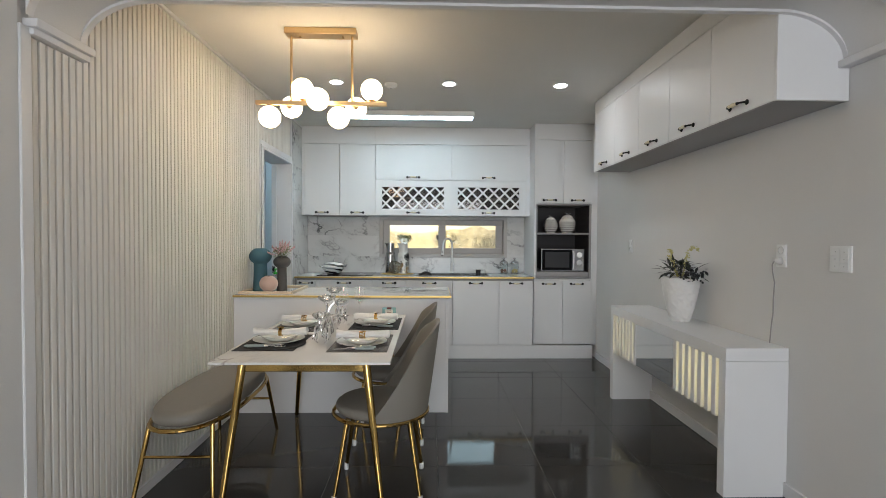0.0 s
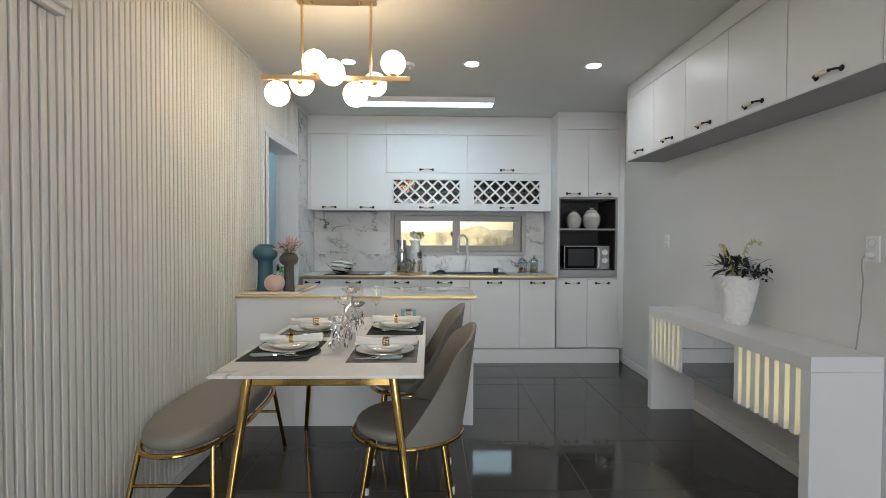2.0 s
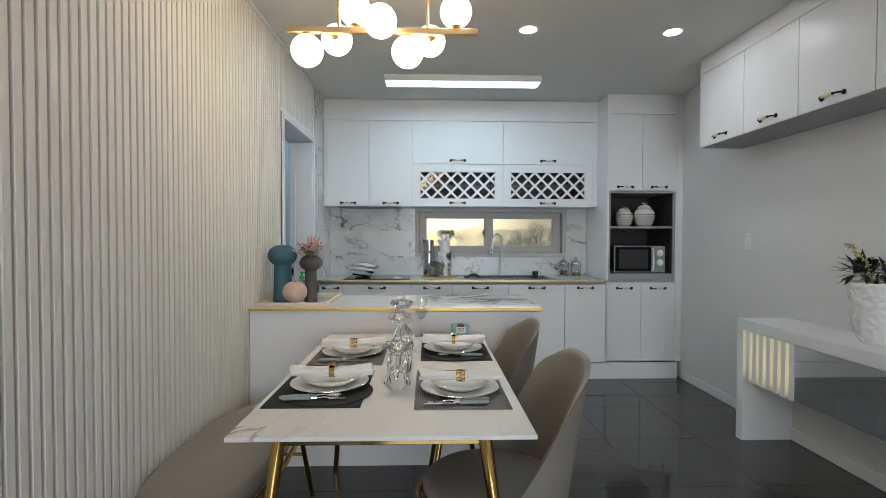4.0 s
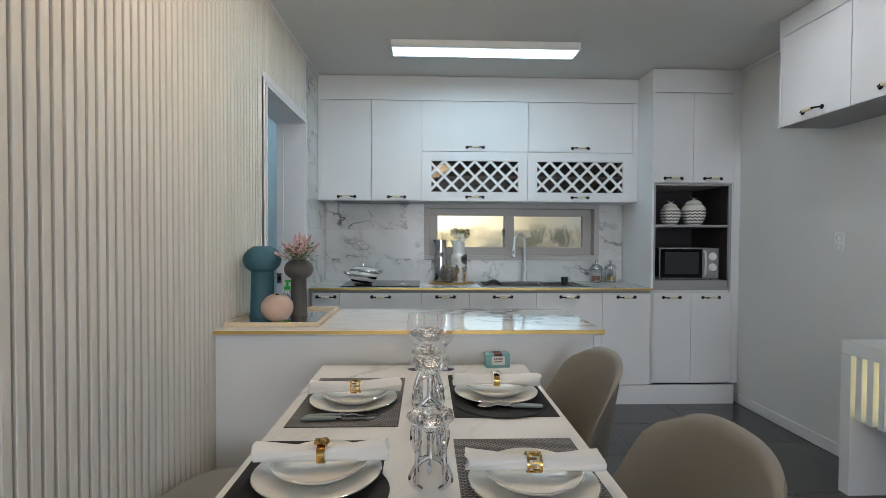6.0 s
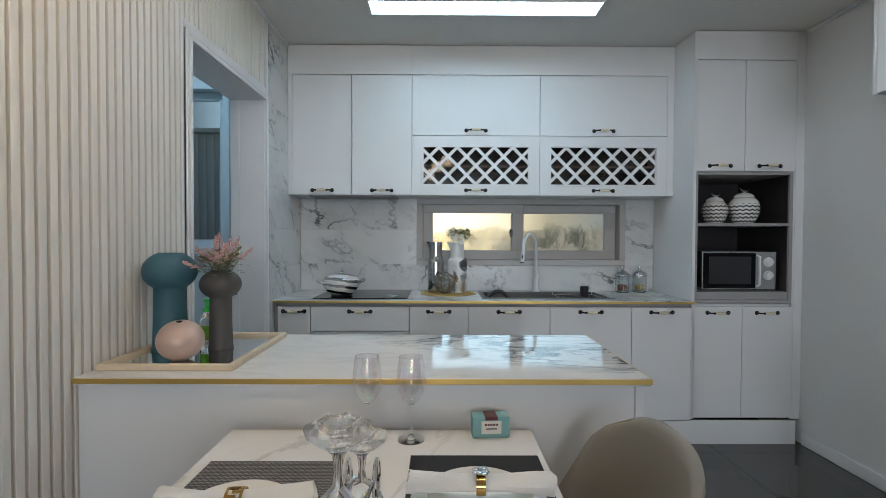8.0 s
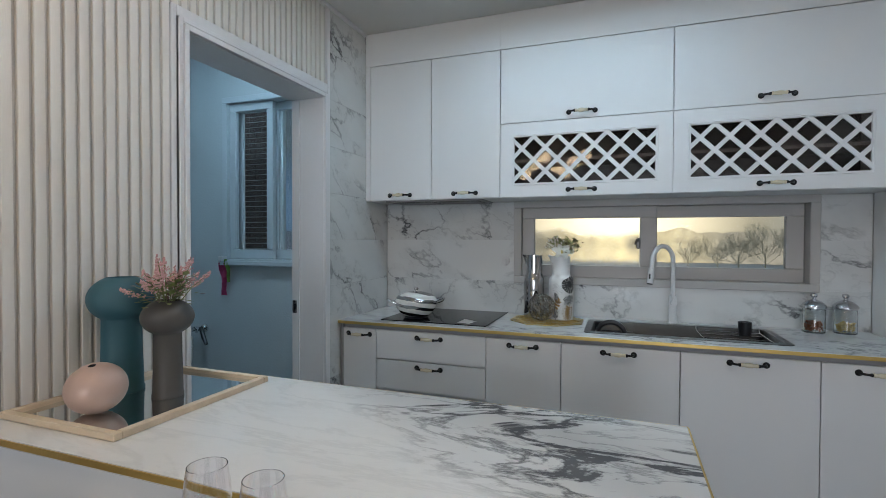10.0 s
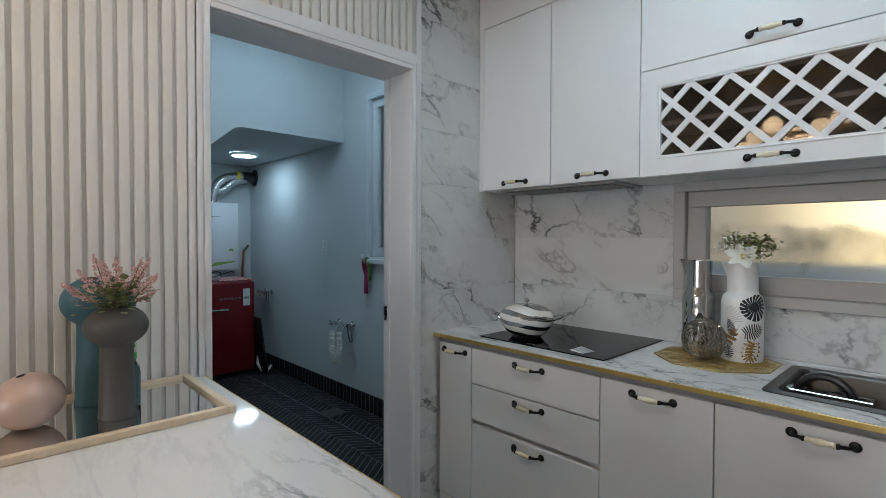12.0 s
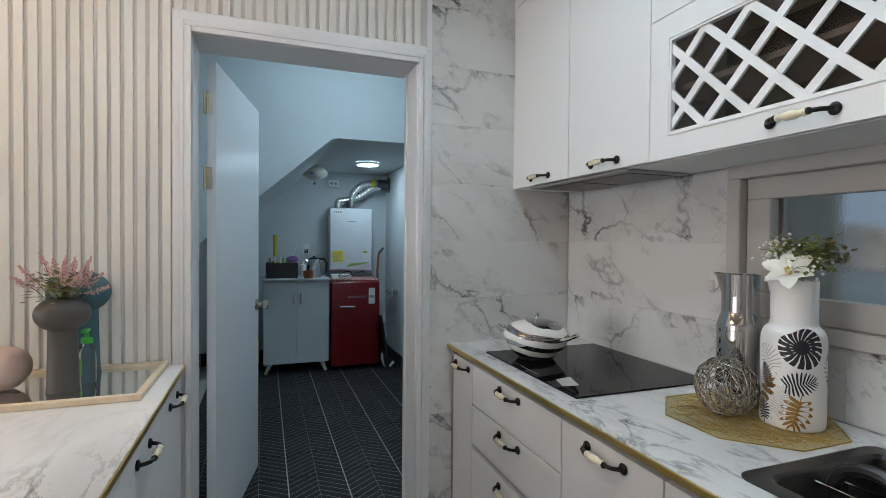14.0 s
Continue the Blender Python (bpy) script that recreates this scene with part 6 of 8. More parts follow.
def jug_shape(bm, r, h, neck, spout, m_idx=0):
    """A bottle-shaped jug whose rim draws out into a short spout to -x."""
    prof = [(r * 0.95, 0.0), (r * 0.985, 0.003), (r, 0.010), (r, h * 0.30), (r, h * 0.575), (r * 0.99, h * 0.605), (r * 0.955, h * 0.635), (r * 0.88 + neck * 0.02, h * 0.663), (neck * 1.07, h * 0.685), (neck * 1.02, h * 0.70), (neck, h * 0.72), (neck, h * 0.85), (neck, h * 0.93), (neck * 1.01, h)]
    seg, rings = 48, []
    for i, (q, z) in enumerate(prof):
        ring = []
        for k in range(seg):
            a = 2 * math.pi * k / seg
            pull = max(0.0, -math.cos(a)) ** 14 * spout * (1.0 if i == len(prof) - 1 else 0.25 if i == len(prof) - 2 else 0.0)
            ring.append(bm.verts.new(((q + pull) * math.cos(a), q * math.sin(a), z + (pull * 0.15 if i == len(prof) - 1 else 0))))
        rings.append(ring)
    rings.append([bm.verts.new((v.co.x * 0.93, v.co.y * 0.93, v.co.z)) for v in rings[-1]])
    rings.append([bm.verts.new((neck * 0.9 * math.cos(2 * math.pi * k / seg), neck * 0.9 * math.sin(2 * math.pi * k / seg), h * 0.8)) for k in range(seg)])
    for p, q in zip(rings, rings[1:]):
        for k in range(seg):
            f = bm.faces.new((p[k], p[(k + 1) % seg], q[(k + 1) % seg], q[k]))
            f.smooth, f.material_index = True, m_idx
    bm.faces.new(rings[0])
    bm.faces.new(rings[-1])


def chrome_jug():
    bm = bmesh.new()
    jug_shape(bm, 0.058, 0.355, 0.0465, 0.026)
    M["jug"] = mat("smoky_chrome", (0.50, 0.49, 0.48), 0.05, 1.0, var=0.02, bump=0.0)
    solo("chrome_jug", bm, M["jug"], "tall mirror-polished chrome jug on a gold mat", "jug", (-0.470, 5.795, WZ + 0.003), 20)


chrome_jug()


def leaf_vase():
    t = thing("print_vase", "white jug vase printed with black and gold leaves, with lilies", "vase", (-0.316, 5.782, WZ + 0.003), 0)
    bm = bmesh.new()
    r = 0.068
    jug_shape(bm, r, 0.352, 0.0490, 0.028)
    part("body", bm, M["white_glaze"], t)
    M["inkblack"] = mat("black_print", (0.012, 0.012, 0.014), 0.4)
    M["inkgold"] = mat("gold_print", (0.34, 0.19, 0.05), 0.35, 0.5)
    M["inkgrey"] = mat("grey_print", (0.42, 0.41, 0.40), 0.5)

    def put(bm2, pts, a0):
        vs = []
        for u, v in pts:
            a = a0 + u / r
            vs.append(bm2.verts.new(((r + 0.0005) * math.cos(a), (r + 0.0005) * math.sin(a), v)))
        bm2.faces.new(vs)

    def fronds(bm2, a0, cu, cv, size, turn, n, fat, slim=1.0):
        """A split leaf: a rib and fingers that shorten towards its tip."""
        ct, st = math.cos(turn), math.sin(turn)
        T = lambda p: (cu + ct * p[0] - st * p[1], cv + st * p[0] + ct * p[1])
        put(bm2, [T((-0.0012, -size * 1.25)), T((0.0012, -size * 1.25)), T((0.0008, size)), T((-0.0008, size))], a0)
        for s in (-1, 1):
            for i in range(n):
                f = (i + 0.5) / n
                y0 = -size * 0.75 + size * 1.65 * f
                ln = size * slim * (math.sin(math.pi * (0.18 + 0.72 * f)) ** 0.8)
                ang = math.radians(-28 + 95 * f)
                dx, dy = math.cos(ang), math.sin(ang)
                w = size * fat
                p0, p1 = (0, y0 - w / 2), (0, y0 + w / 2)
                q0 = (s * dx * ln * 0.8, y0 + dy * ln * 0.8 - w * 0.55)
                q1 = (s * dx * ln * 0.8, y0 + dy * ln * 0.8 + w * 0.55)
                tip = (s * dx * ln, y0 + dy * ln)
                mid0 = (s * dx * ln * 0.4, y0 + dy * ln * 0.4 - w * 0.6)
                mid1 = (s * dx * ln * 0.4, y0 + dy * ln * 0.4 + w * 0.6)
                put(bm2, [T(p) for p in (p0, mid0, q0, tip, q1, mid1, p1)], a0)

    front = math.radians(-62)
    for nm, m, specs in (("black_leaves", M["inkblack"], ((0.020, 0.112, 0.036, -1.3, 11, 0.10, 0.85), (-0.050, 0.118, 0.034, 0.3, 14, 0.085, 0.5), (-0.058, 0.035, 0.026, 0.1, 9, 0.12, 0.8), (0.12, 0.14, 0.040, 0.4, 11, 0.14, 1.0))),
                         ("gold_leaves", M["inkgold"], ((0.016, 0.045, 0.036, 2.9, 7, 0.23, 1.0), (-0.048, 0.088, 0.034, -0.4, 4, 0.30, 0.6), (-0.11, 0.06, 0.038, 0.4, 7, 0.23, 1.0))),
                         ("grey_leaves", M["inkgrey"], ((-0.018, 0.065, 0.042, -0.35, 14, 0.035, 0.55), (-0.045, 0.165, 0.034, 0.5, 9, 0.06, 0.9)))):
        bm2 = bmesh.new()
        for cu, cv, size, turn, n, fat, slim in specs:
            fronds(bm2, front, cu, cv, size, turn, n, fat, slim)
        part(nm, bm2, m, t, "printed leaf pattern")
    # one broad split leaf: a heart-shaped blade with slits from its edge
    blade, slits = bmesh.new(), bmesh.new()
    cu, cv, n = 0.022, 0.200, 32

    def edge(a):
        return 0.046 * (1 - 0.22 * math.sin(a) ** 7 if math.sin(a) > 0 else 1 + 0.18 * abs(math.sin(a)) ** 3)

    def wrap(bm2, u, v, lift):
        a = front + (cu + u) / r
        return bm2.verts.new(((r + lift) * math.cos(a), (r + lift) * math.sin(a), cv + v))

    rings = [[wrap(blade, edge(2 * math.pi * k / n) * f * math.cos(2 * math.pi * k / n + 0.5), edge(2 * math.pi * k / n) * f * math.sin(2 * math.pi * k / n + 0.5), 0.0006) for k in range(n)] for f in (0.04, 0.3, 0.55, 0.8, 1.0)]
    for p, q in zip(rings, rings[1:]):
        for k in range(n):
            blade.faces.new((p[k], p[(k + 1) % n], q[(k + 1) % n], q[k])).smooth = True
    blade.faces.new(rings[0])
    part("split_leaf", blade, M["inkblack"], t, "black split leaf print")
    for k in range(18):
        a = 2 * math.pi * (k + 0.5) / 18
        e, w = edge(a), 0.06 if k % 2 else 0.04
        pts = []
        for f, h in ((1.03, w), (0.75, w * 0.9), (0.36, 0.03)):
            pts.append([wrap(slits, e * f * math.cos(a + s * h + 0.5 + 0.35 * (1 - f)), e * f * math.sin(a + s * h + 0.5 + 0.35 * (1 - f)), 0.0009) for s in (-1, 1)])
        for p, q in zip(pts, pts[1:]):
            slits.faces.new((p[0], p[1], q[1], q[0]))
    part("slit_pattern", slits, M["white_glaze"], t, "white slits in the printed leaf")
    # lilies and greenery
    f = thing("lily_bunch", "white lily with green sprigs in a printed vase", "flowers", (-0.316, 5.782, WZ + 0.34))
    rnd = random.Random(33)
    pet = bmesh.new()
    c = Vector((0.004, -0.022, 0.030))
    axis = Vector((0.22, -0.72, 0.65)).normalized()
    u = axis.orthogonal().normalized()
    w = axis.cross(u)
    for i in range(6):
        a = math.pi / 3 * i
        out = u * math.cos(a) + w * math.sin(a)
        way = (out * 0.78 + axis * 0.66).normalized()
        side = way.cross(axis).normalized()
        lift = side.cross(way).normalized()
        ln, wd = (0.060, 0.040) if i % 2 else (0.056, 0.033)
        rows = []
        for tt, k in ((0.0, 0.22), (0.2, 0.70), (0.42, 0.98), (0.62, 1.0), (0.80, 0.80), (0.93, 0.45), (1.0, 0.10)):
            p = c + way * ln * tt - lift * ln * 0.40 * tt * tt
            rows.append([pet.verts.new(p + side * wd * k * s / 2 + lift * 0.006 * k * abs(s)) for s in (-1, -0.5, 0, 0.5, 1)])
        for a0, b0 in zip(rows, rows[1:]):
            for j in range(4):
                pet.faces.new((a0[j], a0[j + 1], b0[j + 1], b0[j])).smooth = True
    part("petals", pet, M["petal"], f, "white lily petals")
    pis = bmesh.new()
    for i in range(6):
        a = math.pi / 3 * i
        tube(pis, [c, c + axis * 0.022 + (u * math.cos(a) + w * math.sin(a)) * 0.006], [0.003, 0.0022], 5)
    part("pistil", pis, M["pistil"], f)
    gr, wh = bmesh.new(), bmesh.new()
    for sx, sy, sz, n, mm in ((-0.050, 0.0, 0.075, 60, 1), (0.005, 0.02, 0.085, 110, 0), (0.060, 0.01, 0.08, 130, 0), (0.045, -0.01, 0.05, 60, 1), (-0.03, 0.0, 0.095, 60, 1)):
        tip = Vector((sx, sy, sz))
        for _ in range(3):
            tube(gr, [(0, 0, -0.02), tip * 0.6, tip + Vector((rnd.uniform(-0.02, 0.02), rnd.uniform(-0.02, 0.02), 0.0))], 0.001, 4)
        for _ in range(n):
            p = tip + Vector((rnd.gauss(0, 0.019), rnd.gauss(0, 0.019), rnd.gauss(0, 0.015)))
            if mm and rnd.random() < 0.55:
                ball(wh, p, rnd.uniform(0.003, 0.006), seg=5)
            else:
                d = Vector((rnd.uniform(-1, 1), rnd.uniform(-1, 1), rnd.uniform(-0.3, 1)))
                leaf(gr, p, d, (0, 0, 1), rnd.uniform(0.014, 0.026), rnd.uniform(0.010, 0.015), idx=rnd.choice((0, 0, 1)))
    part("greenery", gr, [M["green_leaf"], M["dusk_leaf"]], f)
    part("white_bloom", wh, M["petal"], f, "tiny white blooms")


M["dusk_leaf"] = mat("bronze_leaf", (0.19, 0.14, 0.07), 0.55, var=0.35, scale=50)
leaf_vase()


def wire_ball():
    rnd = random.Random(5)
    R = 0.075
    t = thing("wire_ball", "woven silver wire ball on a gold mat", "ornament", (-0.408, 5.672, WZ + 0.003 + R))
    for _ in range(44):
        n = Vector((rnd.gauss(0, 1), rnd.gauss(0, 1), rnd.gauss(0, 1))).normalized()
        u = n.orthogonal().normalized()
        w = n.cross(u)
        off = rnd.uniform(-0.45, 0.45) * R
        rr = math.sqrt(R * R - off * off) * rnd.uniform(0.93, 1.0)
        pts = [n * off + rr * (u * math.cos(a) + w * math.sin(a)) for a in (2 * math.pi * k / 26 for k in range(26))]
        part("wire", tube(bmesh.new(), pts, 0.00115, 5, closed=True), M["wire"], t)


M["wire"] = mat("silver_wire", (0.42, 0.39, 0.35), 0.25, 1.0, var=0.1)
wire_ball()


def sink():
    t = thing("kitchen_sink", "brushed steel sink set in the worktop, with rack", "sink", (0.264, 5.615, WZ))
    bm = bmesh.new()
    x, y = 0.432, 0.208
    bw, bh, d = 0.395, 0.165, -0.19

    def rr(hx, hy, r, z, n=6):
        out = []
        for cx, cy, a0 in ((hx - r, hy - r, 0), (-hx + r, hy - r, 90), (-hx + r, -hy + r, 180), (hx - r, -hy + r, 270)):
            for i in range(n + 1):
                a = math.radians(a0 + 90 * i / n)
                out.append(bm.verts.new((cx + r * math.cos(a), cy + r * math.sin(a), z)))
        return out

    rings = [rr(x, y, 0.03, 0.0), rr(x, y, 0.03, 0.003), rr(x - 0.006, y - 0.006, 0.028, 0.0045), rr(bw + 0.006, bh + 0.006, 0.03, 0.0035), rr(bw, bh, 0.03, -0.004), rr(bw - 0.012, bh - 0.012, 0.03, d + 0.02), rr(bw - 0.04, bh - 0.04, 0.03, d)]
    for p, q in zip(rings, rings[1:]):
        for k in range(len(p)):
            bm.faces.new((p[k], p[(k + 1) % len(p)], q[(k + 1) % len(p)], q[k])).smooth = True
    bm.faces.new(rings[-1])
    part("basin", bm, M["steel"], t)
    bm = bmesh.new()
    lathe(bm, [(0, -0.186), (0.035, -0.186), (0.045, -0.1835), (0.05, -0.188)], (0.0, 0.04, 0), 28)
    part("drain", bm, M["chrome"], t)
    rk = bmesh.new()
    for yy in (-0.14, -0.05, 0.05, 0.14):
        tube(rk, [(0.10, yy, -0.012), (0.38, yy, -0.012)], 0.0022, 6)
    for xx in (0.10, 0.38):
        tube(rk, [(xx, -0.168, 0.004), (xx, -0.15, -0.012), (xx, 0.15, -0.012), (xx, 0.168, 0.004)], 0.003, 6)
    part("rack", rk, M["chrome"], t, "chrome wire rack")
    bm = bmesh.new()
    lathe(bm, [(0.036, 0.0), (0.036, 0.0006)], (0, 0, 0), 28, m=Matrix.Translation((-0.20, -bh + 0.006, -0.075)) @ pose(0, 0, 0, -86, 0, 0))
    lathe(bm, [(0.0, 0.0006), (0.036, 0.0006)], (0, 0, 0), 28, m=Matrix.Translation((-0.20, -bh + 0.006, -0.075)) @ pose(0, 0, 0, -86, 0, 0))
    M["sticker"] = mat("orange_sticker", (0.65, 0.17, 0.06), 0.5)
    st = part("sticker", bm, M["sticker"], t, "orange and white round sticker")
    bm = bmesh.new()
    lathe(bm, [(0.0, 0.0010), (0.028, 0.0010)], (0, 0, 0), 28, m=Matrix.Translation((-0.20, -bh + 0.0065, -0.075)) @ pose(0, 0, 0, -86, 0, 0))
    part("sticker_face", bm, M["linen"], st)
    bm = bmesh.new()
    lathe(bm, [(0, 0.0), (0.026, 0.0), (0.030, 0.065), (0.026, 0.065), (0.022, 0.01), (0, 0.01)], seg=24)
    solo("black_cup", bm, M["blackp"], "small black cup standing in the sink rack", "cup", (0.56, 5.67, WZ - 0.0095))
    s = thing("scrub_brush", "black arched dish brush hanging on a sink caddy", "brush", (-0.045, 5.60, WZ - 0.03))
    bm = bmesh.new()
    pts = [(0.065 * math.cos(a), 0, 0.058 * math.sin(a)) for a in (math.pi * k / 14 for k in range(15))]
    tube(bm, pts, 0.013, 10)
    part("arch", bm, M["blackp"], s)
    bm = bmesh.new()
    tube(bm, [(-0.10, -0.02, 0.008), (0.11, -0.02, 0.008), (0.11, 0.03, 0.008), (-0.10, 0.03, 0.008)], 0.0024, 6, closed=True)
    for xx in (-0.06, 0.0, 0.06):
        tube(bm, [(xx, -0.02, 0.008), (xx, -0.02, -0.06), (xx, 0.03, -0.06), (xx, 0.03, 0.008)], 0.0018, 6)
    part("caddy", bm, M["chrome"], s, "chrome wire caddy")


sink()


def faucet():
    t = thing("kitchen_faucet", "white gooseneck pull-down faucet at the sink", "faucet", (0.262, 5.862, WZ))
    m = M["white_tap"]
    bm = bmesh.new()
    lathe(bm, [(0, 0), (0.026, 0), (0.026, 0.006), (0.0215, 0.010), (0.0205, 0.13), (0.017, 0.15), (0.0, 0.15)], seg=26)
    part("base", bm, m, t)
    bm = bmesh.new()
    pts = [(0, 0, 0.145), (0, 0, 0.30)]
    for i in range(1, 13):
        a = math.pi * i / 12
        pts.append((-0.055 + 0.055 * math.cos(a), -0.052 + 0.052 * math.cos(a), 0.33 + 0.085 * math.sin(a)))
    pts.append((-0.112, -0.106, 0.285))
    tube(bm, pts, 0.0118, 14)
    part("neck", bm, m, t)
    bm = bmesh.new()
    tube(bm, [(-0.112, -0.106, 0.30), (-0.120, -0.113, 0.22)], [0.0155, 0.0165], 16)
    head = part("spray_head", bm, m, t)
    bm = bmesh.new()
    tube(bm, [(-0.120, -0.113, 0.2195), (-0.1205, -0.1135, 0.214)], [0.0145, 0.0135], 16)
    box(bm, -0.126, -0.118, -0.1325, -0.127, 0.245, 0.272, 0.002)
    part("nozzle", bm, M["blackp"], head, "black nozzle and button")
    bm = bmesh.new()
    tube(bm, [(0.0, -0.012, 0.112), (0.004, -0.034, 0.112)], [0.016, 0.016], 16)
    tube(bm, [(0.003, -0.028, 0.118), (-0.014, -0.032, 0.175)], [0.006, 0.004], 10)
    part("lever", bm, m, t)


M["white_tap"] = mat("white_enamel", (0.76, 0.77, 0.77), 0.22, var=0.02, bump=0.0)
faucet()


def storage_jar(x, y, m, label, seed):
    t = thing("storage_jar", label, "jar", (x, y, WZ), group="storage jars")
    bm = bmesh.new()
    lathe(bm, [(0, 0), (0.044, 0), (0.047, 0.004), (0.047, 0.11), (0.043, 0.118), (0.0405, 0.116), (0.044, 0.108), (0.044, 0.008), (0, 0.007)], seg=32)
    part("glass", bm, M["glass"], t)
    rnd = random.Random(seed)
    bm = bmesh.new()
    for _ in range(110):
        a, r = rnd.uniform(0, 2 * math.pi), 0.036 * math.sqrt(rnd.random())
        ball(bm, (r * math.cos(a), r * math.sin(a), 0.013 + rnd.random() * 0.040), rnd.uniform(0.005, 0.0075), 1, rnd.uniform(0.4, 1), rnd.uniform(0.4, 1), seg=6, m=pose(0, 0, 0, rnd.uniform(0, 180), rnd.uniform(0, 180), 0))
    part("contents", bm, m, t, "dry pieces filling under half the jar")
    bm = bmesh.new()
    lathe(bm, [(0, 0.1185), (0.051, 0.1185), (0.052, 0.128), (0.048, 0.136), (0.034, 0.150), (0.018, 0.158), (0.008, 0.162), (0.008, 0.168), (0.015, 0.178), (0.013, 0.188), (0, 0.192)], seg=36)
    part("lid", bm, M["steel_lid"], t, "domed silver lid with knob")


M["steel_lid"] = mat("silver_lid", (0.55, 0.55, 0.56), 0.22, 1.0, var=0.06, bump=0.1, bscale=140)
storage_jar(0.882, 5.825, mat("red_dry_goods", (0.33, 0.11, 0.05), 0.7, var=0.5, scale=60), "glass jar with silver lid and reddish dry goods", 2)
storage_jar(1.015, 5.845, mat("yellow_pasta", (0.62, 0.45, 0.14), 0.6, var=0.3, scale=60), "glass jar with silver lid and yellow pasta", 3)


# ---- tall cabinet's niche ----
def chevron_glaze():
    m = mat("chevron_glaze", (0.74, 0.72, 0.68), 0.15, var=0.02, bump=0.0)
    n, l = m.node_tree.nodes, m.node_tree.links
    tc, sep = n.new("ShaderNodeTexCoord"), n.new("ShaderNodeSeparateXYZ")
    l.new(tc.outputs["Object"], sep.inputs[0])

    def op(kind, p, q=0.0):
        o = n.new("ShaderNodeMath")
        o.operation = kind
        for i, v in enumerate((p, q)):
            if isinstance(v, (int, float)):
                o.inputs[i].default_value = v
            else:
                l.new(v, o.inputs[i])
        return o.outputs[0]

    ang = op("DIVIDE", op("ARCTAN2", sep.outputs[1], sep.outputs[0]), 2 * math.pi)
    zig = op("PINGPONG", op("MULTIPLY", ang, 16.0), 0.5)
    h = op("ADD", op("MULTIPLY", sep.outputs[2], 42.0), op("MULTIPLY", zig, 0.9))
    s = op("MULTIPLY", op("GREATER_THAN", op("FRACT", h), 0.62), op("LESS_THAN", sep.outputs[2], 0.128))
    mix = n.new("ShaderNodeMix")
    mix.data_type = "RGBA"
    l.new(s, mix.inputs["Factor"])
    mix.inputs["A"].default_value, mix.inputs["B"].default_value = (0.74, 0.72, 0.68, 1), (0.03, 0.03, 0.032, 1)
    l.new(mix.outputs["Result"], n["Principled BSDF"].inputs["Base Color"])
    return m


M["chevron"] = chevron_glaze()


def ginger_jar(x, y, k):
    t = thing("ginger_jar", "white jar with dark chevron stripes and silver bird knob", "jar", (x, y, 1.3905), group="chevron jars")
    bm = bmesh.new()
    prof = [(0, 0), (0.042, 0), (0.046, 0.004), (0.062, 0.03), (0.072, 0.065), (0.073, 0.085), (0.066, 0.112), (0.050, 0.130), (0.042, 0.133)]
    lathe(bm, [(r * k, z * k) for r, z in prof] + [(0.0, 0.131 * k)], seg=44)
    part("body", bm, M["chevron"], t)
    bm = bmesh.new()
    lathe(bm, [(r * k, z * k) for r, z in ((0.046, 0.1335), (0.047, 0.138), (0.044, 0.145), (0.028, 0.155), (0.010, 0.160), (0, 0.161))], seg=36)
    lid = part("lid", bm, M["white_glaze"], t)
    bm = bmesh.new()
    tube(bm, [(-0.022 * k, 0, 0.182 * k), (-0.01 * k, 0, 0.172 * k), (0.0, 0, 0.168 * k), (0.014 * k, 0, 0.166 * k), (0.03 * k, 0, 0.176 * k)], [0.002, 0.006, 0.0085, 0.006, 0.0015], 10)
    tube(bm, [(0, 0, 0.160 * k), (0, 0, 0.168 * k)], 0.004, 8)
    part("knob", bm, M["chrome"], lid, "silver bird-shaped knob")


ginger_jar(1.362, 5.50, 1.09)
ginger_jar(1.547, 5.49, 1.27)


